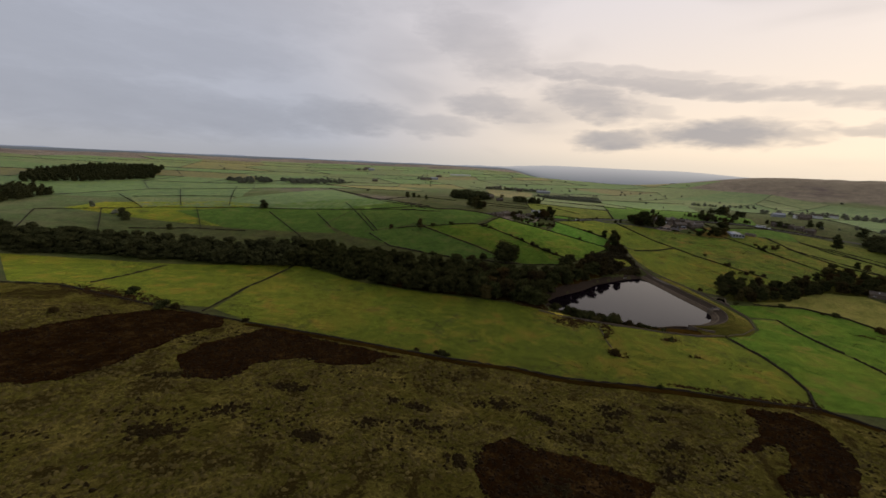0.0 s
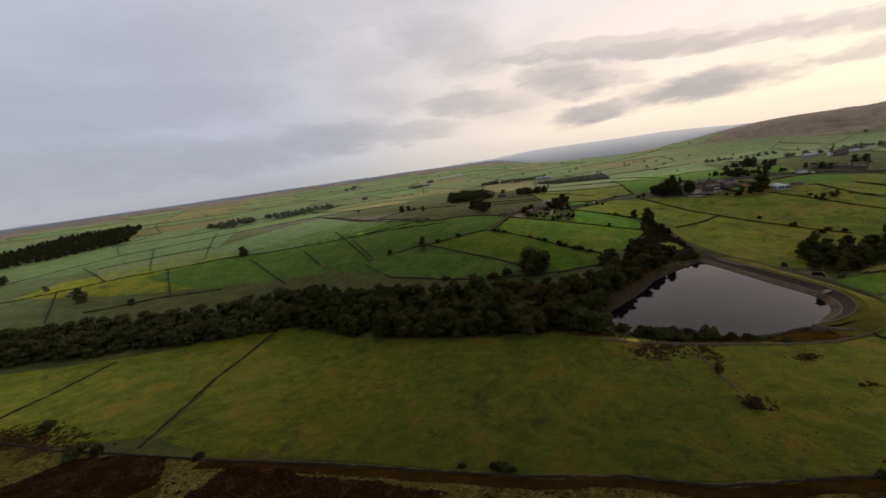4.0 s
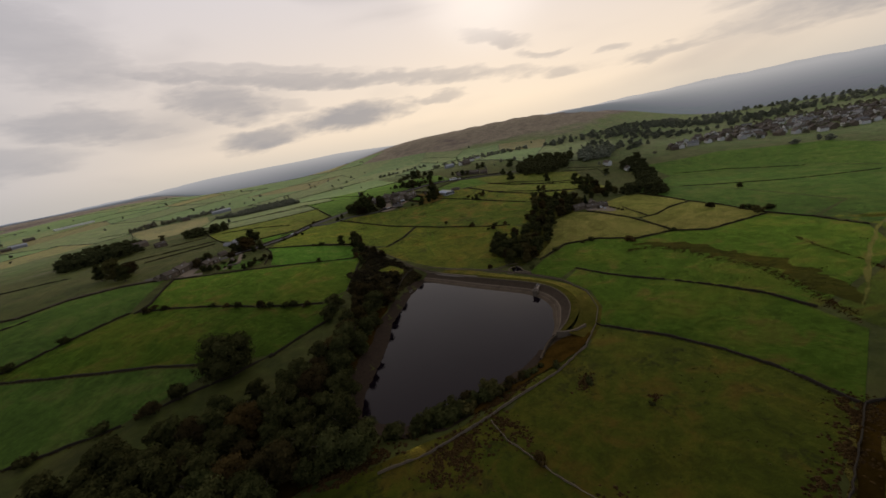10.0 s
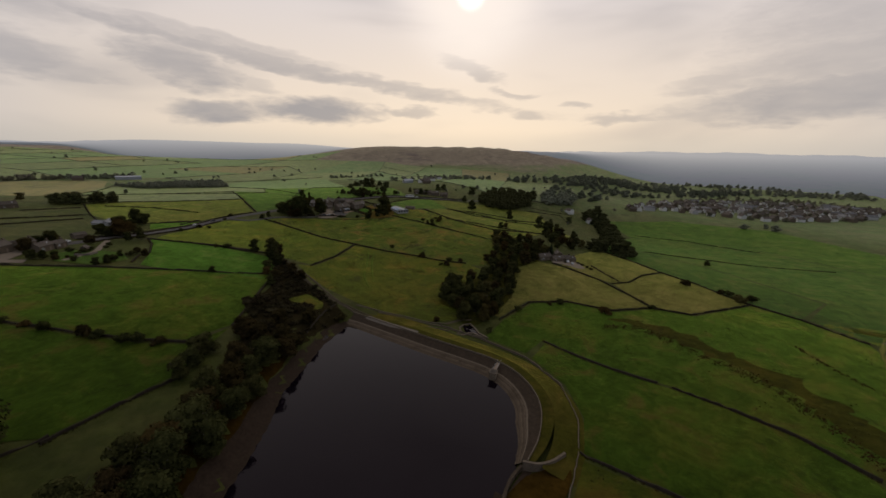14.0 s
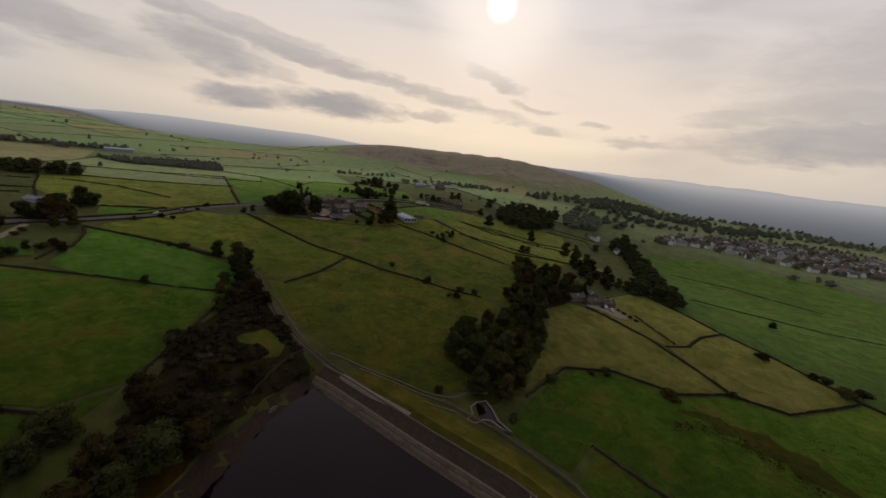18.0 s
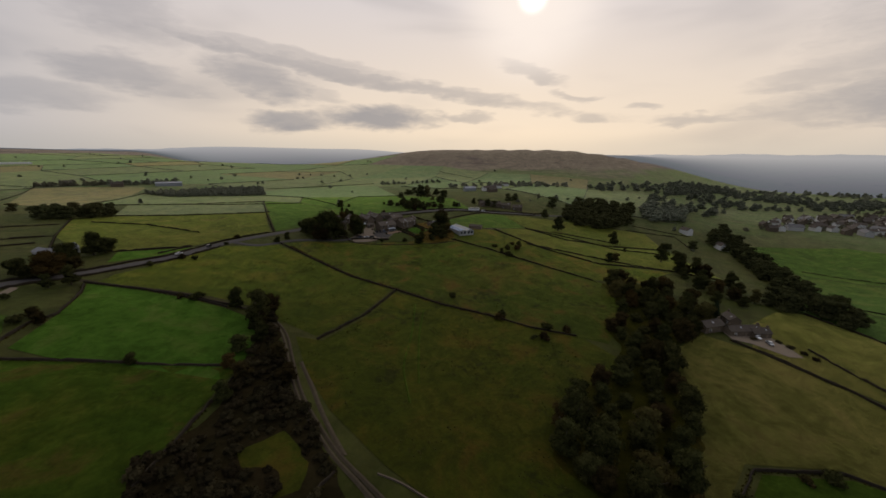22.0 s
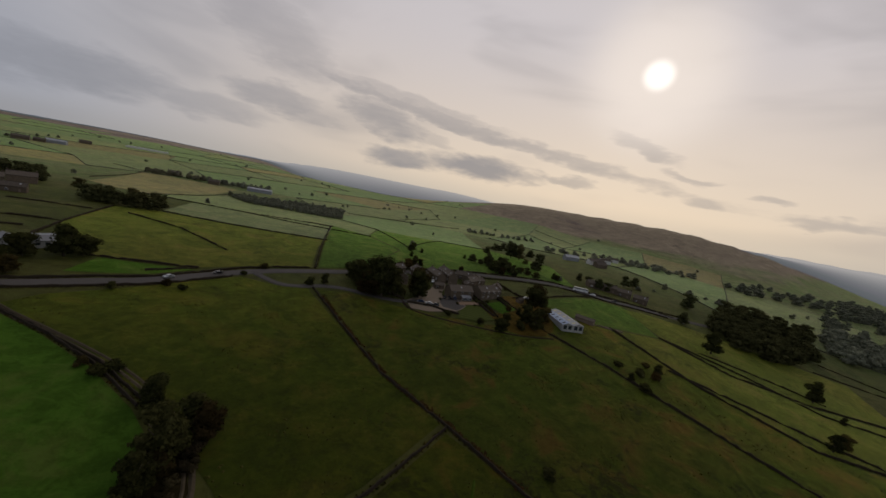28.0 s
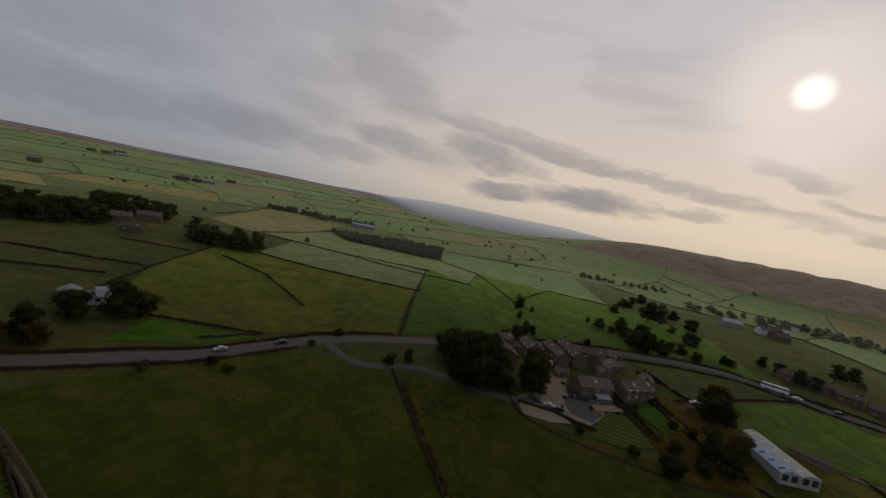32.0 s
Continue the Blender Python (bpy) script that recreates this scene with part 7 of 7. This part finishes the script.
# ---- fittings of the reservoir ----
def build_tower():
    tower = new("valve_tower")
    bm = bmesh.new()
    box(bm, -1.3, 1.3, -1.3, 1.3, -4.0, 3.0)
    bmesh.ops.bevel(bm, geom=bm.edges[:], offset=0.12, segments=1, affect="EDGES")
    bm_part("shaft", bm, M_GRIT, tower)
    box_part("cap", tower, M_GRIT, -1.6, 1.6, -1.6, 1.6, 3.0, 3.35, "projecting stone cap")
    bm = bmesh.new()
    bmesh.ops.create_cone(bm, cap_ends=True, segments=4, radius1=1.9, radius2=0.1, depth=1.0, matrix=pose(0, 0, 3.85, 0, 0, 45))
    bm_part("roof", bm, M_SLATE, tower)
    box_part("deck", tower, M_WOODB, 1.3, 8.0, -0.7, 0.7, 3.0, 3.15, "narrow footbridge deck")
    for y in (-0.68, 0.68):
        box_part("handrail", tower, M_SHEET, 1.3, 8.0, y - 0.03, y + 0.03, 4.1, 4.16)
        for k in range(5):
            box_part("post", tower, M_SHEET, 1.5 + 1.55 * k, 1.57 + 1.55 * k, y - 0.03, y + 0.03, 3.15, 4.1)
    tower.matrix_basis = pose(191.5, 245.6, 0, 0, 0, 12)
    tagged(tower, "small stone valve tower with a railed footbridge in the water", "tower")


build_tower()


def build_spillway():
    """A stone overflow: curved weir wall, sunken channel and stepped side walls."""
    sp = new("spillway")
    arc = curve_through([(157, 216.5), (159, 212.5), (162.5, 209.8), (167.5, 208.0)], 1.0)
    part("weir_wall", loft("weir_wall", arc, [(-0.35, -3.0), (-0.35, 0.4), (0.35, 0.4), (0.5, -3.0)], M_GRIT, 3.2, closed=True), sp, "curved coursed stone wall")
    part("side_wall", loft("side_wall", curve_through([(157, 216.8), (151, 217.2), (144, 215.8), (139, 214.5)], 1.5), [(-0.4, -3.6), (-0.4, 0.0), (0.4, 0.0), (1.2, -3.6)], M_PITCH_PALE, 1.9, closed=True), sp, "pale sloping stone side wall")
    part("channel_floor", mesh_from("channel_floor", [(x, y, 0.75) for x, y in ((157, 216), (160, 212), (164, 209.5), (160, 206), (150, 205.6), (143, 208), (140, 214), (148, 216.2))], [tuple(range(8))[::-1]], M_MUD), sp, "dark wet stone channel floor")
    tagged(sp, "stone overflow spillway with a curved weir wall", "spillway")


build_spillway()
drape("bracken_patch", [(169, 206), (160, 204), (148, 203.5), (138, 206), (126, 211), (112, 215), (100, 219), (104, 222), (120, 218.5), (136, 214.5), (146, 216), (155, 214), (163, 208.5)], M_BRACKEN, 0.5, 3.0, 1.2, "strip of dead bracken between wall and water", "bracken")
POND = [(220, 281.5), (224, 281.5), (227, 279.5), (224.5, 275), (221, 270.5), (219.5, 264.5), (218.6, 267.5), (219.2, 272.5), (217.5, 274.5), (214, 275.5), (213.5, 278.5), (217.5, 279)]
pz = min(gz(x, y) for x, y in POND) + 0.45
tagged(part("pond", mesh_from("pond", [(x, y, pz) for x, y in POND], [tuple(range(len(POND)))[::-1]], M_WATER)), "small dark stilling pond below the dam", "pond", kind="structure")
tagged(part("pond_kerb", loft("pond_kerb", [Vector(p) for p in POND + POND[:1]], [(-0.35, -1.5), (-0.35, 0.45), (0.35, 0.45), (0.35, -1.5)], M_GRIT, pz, closed=True)), "low stone kerb round the stilling pond", "kerb")
for line, wide in (([(198, 336), (201, 330), (204, 320), (209, 308), (213, 296), (218, 289)], 0.17), ([(204, 303), (208, 294), (213, 283)], 0.16), ([(201.5, 322), (206.5, 309), (210.5, 297), (214.5, 288)], 0.16)):
    me = loft("channel_wall", curve_through(line, 2.0), [(-wide, -0.6), (-wide, 0.5), (wide, 0.45), (wide, -0.6)], M_GRIT, closed=True)
    tagged(part("channel_wall", me), "pale stone wall of the overflow channel", "wall", "channel walls")
ribbon("culvert_path", [(218, 289), (222, 288), (226, 287), (232, 282)], 0.9, M_TRACK, 0.35, "short earth path by the stilling pond", "path")
drape("shore", [(186, 334), (165, 326.5), (149, 318), (132, 309), (118, 297), (106, 288), (93, 279), (82, 271), (73.5, 260), (75, 245), (80, 233), (90, 222.5), (112, 217), (134, 213), (147, 215), (146, 224), (134, 223.5), (118, 227), (100, 232), (92, 239), (87, 247), (86, 256), (92, 261), (100, 267), (114, 277), (126, 287), (137, 298), (152, 306.5), (166, 315), (187, 322)],
      M_MUD, 0.22, 3.0, 1.2, "bare brown mud shore above the waterline", "shore")
for x, y, high in ((340, 508, 1.6), (344, 512, 2), (330, 511, 1.5), (322, 517, 1.4), (318, 512, 1.3), (352, 511, 2.2), (366, 515, 2.4), (300, 522, 3), (303, 527, 3.4), (313, 533, 2.4), (320, 540, 2.2), (329, 562, 3), (342, 567, 2.6), (352, 565, 2.4), (368, 549, 2.6), (376, 536, 2.8), (381, 530, 2.4), (300, 553, 4), (297, 548, 4), (328, 527, 1.8)):
    plant(rng.choice(BUSHES), x, y, high / 2.9, rng.uniform(0, 6.28), "clipped garden shrub beside the houses", "shrub", "garden shrubs")


# ---- rough ground and paths about the hamlet ----
M_ROUGH = grass("rough_brown_grass", col(0.036, 0.030, 0.008), col(0.052, 0.040, 0.014), col(0.034, 0.024, 0.010), 0.6, 0.1, 0.5, 0.6, 1.0)
drape("rough_garden_ground", [(365, 514), (370, 519), (384, 518), (395, 506), (386, 491), (380, 484), (370, 474), (360, 470), (347, 474), (338, 481), (342, 489), (342, 500), (352, 497), (364, 503)], M_ROUGH, 0.30, 4.0, 1.2, "rough brown ground with brambles below the gardens", "rough ground")
ribbon("garden_path", [(298, 518), (299.5, 506), (314, 493), (334, 480), (348, 472.5), (364, 467.5)], 0.8, M_MUD, 0.34, "narrow worn path below the gardens", "path", 2.0)
stone_wall([(345.6, 519), (344.5, 508), (344, 494)], 1.3, "garden wall between two lawns", 0.0, 0.4)
stone_wall([(363.5, 518), (362.5, 509), (361.5, 502)], 1.3, "garden wall beside the end house", 0.0, 0.4)
for x, y, turn, l, w, label in ((406.5, 482, 115, 11, 4.5, "low dark lean-to shed beside a wall"), (362, 546, 10, 5, 3.5, "small felt-roofed garden shed"), (371, 549, 40, 4, 3, "small pale garden shed"), (368, 553, -20, 5, 4, "small timber garage by the road"), (377, 510, 5, 4, 3, "small timber shed in the rough garden")):
    stand(make_house(l, w, 2.1, 0.9, M_WOODB, M_SLATE, int(x), 0, 2, False, "shed"), x, y, turn, label, "shed", "garden sheds")


def rubble_heap(cx, cy, long, wide, turn, count, seed, label, mat):
    """Tipped stone and spoil: a low mound of separate lumps."""
    rnd = random.Random(seed)
    root = new("rubble_heap")
    c, s = math.cos(radians(turn)), math.sin(radians(turn))
    base = gz(cx, cy)
    for _ in range(count):
        a, b = rnd.gauss(0, 0.42) * long, rnd.gauss(0, 0.4) * wide
        x, y = a * c - b * s, a * s + b * c
        r = rnd.uniform(0.35, 0.95)
        bm = bmesh.new()
        bmesh.ops.create_icosphere(bm, subdivisions=1, radius=r)
        for v in bm.verts:
            v.co = Vector((v.co.x * rnd.uniform(0.7, 1.3), v.co.y * rnd.uniform(0.7, 1.3), v.co.z * rnd.uniform(0.45, 0.8))) + Vector((x, y, gz(cx + x, cy + y) - base + r * 0.2))
        bm_part("stone", bm, mat, root)
    root.matrix_basis = pose(cx, cy, base)
    tagged(root, label, "rubble")


rubble_heap(418, 472, 8, 1.6, -40, 60, 5, "line of tumbled stone along a lost wall", M_GRIT)
rubble_heap(353, 90, 9, 3.0, -38, 60, 6, "pale heap of quarried stone beside a track", M_CONCRETE)
ribbon("quarry_track", [(335, 108), (343, 99), (353, 90), (364, 82), (380, 70), (420, 52)], 2.6, M_GRAVEL, 0.3, "pale stony track to a rubble heap", "track")


def build_boat():
    """A small pale rowing boat drawn up on the shore."""
    boat = new("rowing_boat")
    rings = []
    bm = bmesh.new()
    for k in range(9):
        u = k / 8
        half = 0.62 * math.sin(math.pi * min(1, 0.14 + 0.86 * (1 - u))) ** 0.6 if u < 0.98 else 0.03
        x = -1.9 + 3.8 * u
        lift = 0.18 * u * u
        rings.append([bm.verts.new((x, y, z + lift)) for y, z in ((-half, 0.55), (-half * 0.8, 0.18), (0, 0.0), (half * 0.8, 0.18), (half, 0.55))])
    for a, b in zip(rings, rings[1:]):
        for i in range(4):
            bm.faces.new((a[i], b[i], b[i + 1], a[i + 1]))
    bm.faces.new(rings[0])
    bmesh.ops.solidify(bm, geom=bm.faces[:], thickness=0.05)
    bm_part("hull", bm, M_SHEET, boat)
    for x in (-0.9, 0.4):
        box_part("thwart", boat, M_WOODB, x - 0.14, x + 0.14, -0.52, 0.52, 0.36, 0.40)
    stand(boat, 169, 324.5, 25, "small pale rowing boat drawn up on the muddy shore", "boat", "", 0.1)


build_boat()


# ---- the mill's yard and garden ----
drape("mill_yard", [(382, 291), (387, 281), (378, 268), (370, 262), (366, 267), (368, 279), (366, 287), (372, 292)], M_GRAVEL, 0.30, 3.0, 0.5, "pale grey gravel yard and garden beside the mill", "yard")
stone_wall([(364, 287), (361, 272), (356, 261), (352, 252)], 1.0, "stone wall below the mill yard", 0.02, 0.4)
for x, y in ((386, 280), (383, 275.5), (380, 271), (377, 267), (374.5, 262.5), (372, 258), (379, 284), (374, 280)):
    plant(rng.choice(THORNS), x, y, 0.8, x * 1.7, "clipped brown hedge bush by the mill yard", "hedge", "mill hedge")
for x, y, turn, c, label in ((377, 279, 40, 0, "white car parked in the mill yard"), (374, 274, 30, 2, "silver car parked in the mill yard")):
    ob = copy_thing(CARS[c], pose(x, y, gz(x, y) + 0.34, 0, 0, turn))
    tagged(ob, label, "car", "cars")


# ---- gardens and yard of the roadside farm ----
drape("farm_yard", [(76, 469), (84, 465), (90, 462), (92, 467), (86, 470), (96, 484), (100, 496), (96, 500), (88, 488), (80, 476)], M_GRAVEL, 0.3, 3.0, 0.6, "pale trodden farmyard", "yard")
drape("garden", [(101, 461), (114, 449), (130, 453), (131, 468), (123, 474), (112, 480), (102, 474)], M_MEAD, 0.28, 3.0, 0.5, "farm garden with rough grass and shrubs", "garden")
ribbon("garden_lane", [(131, 499), (126, 488), (120, 475), (112, 467), (104, 461)], 2.0, M_GRAVEL, 0.32, "short gravel lane into the farm garden", "lane", 2.0)
stone_wall([(110, 468.5), (116, 467), (120, 470)], 1.3, "short pale garden wall", 0.0, 0.3, False, M_CONCRETE)
stone_wall([(72, 564), (92, 571), (114, 578), (135, 583)], 0.9, "low dark wall across an upland pasture", 0.1, 0.4, False)
for x, y, turn, l, w, label in ((69, 479, 30, 9, 5, "low stone shed beside the farm lane"), (120, 511, 20, 7, 4, "pale shed among roadside trees"), (116, 476, 60, 4, 3, "small timber garden shed by the farm")):
    stand(make_house(l, w, 2.4, 1.1, M_GRIT, M_SLATE, int(x), 0, 2, False, "shed"), x, y, turn, label, "shed", "farm sheds")
for x, y, turn, c, label in ((107, 499, 25, 2, "silver car parked by the farm road"), (112, 498.5, 25, 0, "white car parked by the farm road")):
    tagged(copy_thing(CARS[c], pose(x, y, gz(x, y) + 0.34, 0, 0, turn)), label, "car", "cars")


def build_conservatory():
    """A white-framed garden room against the farmhouse, with a paved terrace before it."""
    room = new("conservatory")
    for k in range(6):
        box_part("post", room, M_WHITE, -3.0 + 1.2 * k - 0.06, -3.0 + 1.2 * k + 0.06, -1.6, -1.48, 0, 2.3)
    for k in range(5):
        box_part("pane", room, M_GLASS, -2.94 + 1.2 * k, -1.86 + 1.2 * k, -1.56, -1.52, 0.5, 2.2)
    box_part("plinth", room, M_GRIT, -3.05, 3.05, -1.62, 1.5, 0, 0.5)
    bm = bmesh.new()
    q = [bm.verts.new(p) for p in ((-3.2, -1.75, 2.3), (3.2, -1.75, 2.3), (3.2, 1.5, 3.1), (-3.2, 1.5, 3.1))]
    bm.faces.new(q)
    bmesh.ops.solidify(bm, geom=bm.faces[:], thickness=0.1)
    bm_part("roof", bm, M_ROOFLIGHT, room, "pale glass lean-to roof")
    stand(room, 338.5, 515.2, -6, "white-framed glass conservatory against a stone house", "conservatory")


build_conservatory()
M_PAVING = stone("warm_paving", col(0.11, 0.075, 0.05), col(0.20, 0.14, 0.095), 1.6)
drape("terrace", [(331, 513.5), (345, 512.5), (344.5, 508.5), (331.5, 509.5)], M_PAVING, 0.42, 3.0, 0.0, "warm stone paved garden terrace", "terrace")
for x, y in [(346.5 + 0.1 * k, 518 - 2.0 * k) for k in range(9)] + [(364.8 - 0.15 * k, 518 - 2.0 * k) for k in range(7)]:
    plant(BUSHES[int(x * 10) % 2], x, y, 0.55, x * 3, "clipped dark green garden hedge", "hedge", "garden hedges")


# ---- far farms and glasshouses on the northern uplands ----
def build_glasshouse():
    """A long low glasshouse of many bays with a white frame."""
    house = new("glasshouse")
    for k in range(12):
        bm = bmesh.new()
        gable_walls(bm, 20, 6.2, 2.6, 1.4)
        bmesh.ops.rotate(bm, verts=bm.verts, cent=(0, 0, 0), matrix=Matrix.Rotation(radians(90), 3, "Z"))
        bmesh.ops.translate(bm, verts=bm.verts, vec=(-36 + 6.4 * k, 0, 0))
        bm_part("bay", bm, M_WHITE, house, "pale glazed bay")
    stand(house, 69, 1452, 7, "long white glasshouse on the far upland", "glasshouse")


build_glasshouse()
for x, y, turn, l, wall, label in ((-291, 1428, 10, 16, M_GRIT, "far upland stone farmhouse"), (-270, 1446, 25, 22, M_SHEET, "far pale farm shed on the moor edge"), (-310, 1412, -15, 14, M_GRIT, "far stone barn on the moor edge"),
                                   (-42, 1222, 5, 14, M_GRIT, "far stone farm among upland fields"), (-12, 1336, 15, 18, M_GRIT, "far long stone farm range"), (-187, 1058, 20, 14, M_GRIT, "far stone farmhouse below the moor"),
                                   (590, 651, -20, 18, M_SHEET, "pale shed beside far houses"), (606, 620, -25, 14, M_GRIT, "stone house beside the far road"), (711, 676, -30, 16, M_WHITE, "white far house under the moor")):
    stand(make_house(l, 8, 4.2, 2.4, wall, M_SHEET if wall is M_SHEET else M_SLATE, int(x) % 97, 1, 2, False, "house" if wall is not M_SHEET else "shed"), x, y, turn, label, "house" if wall is not M_SHEET else "shed", "outlying farms")
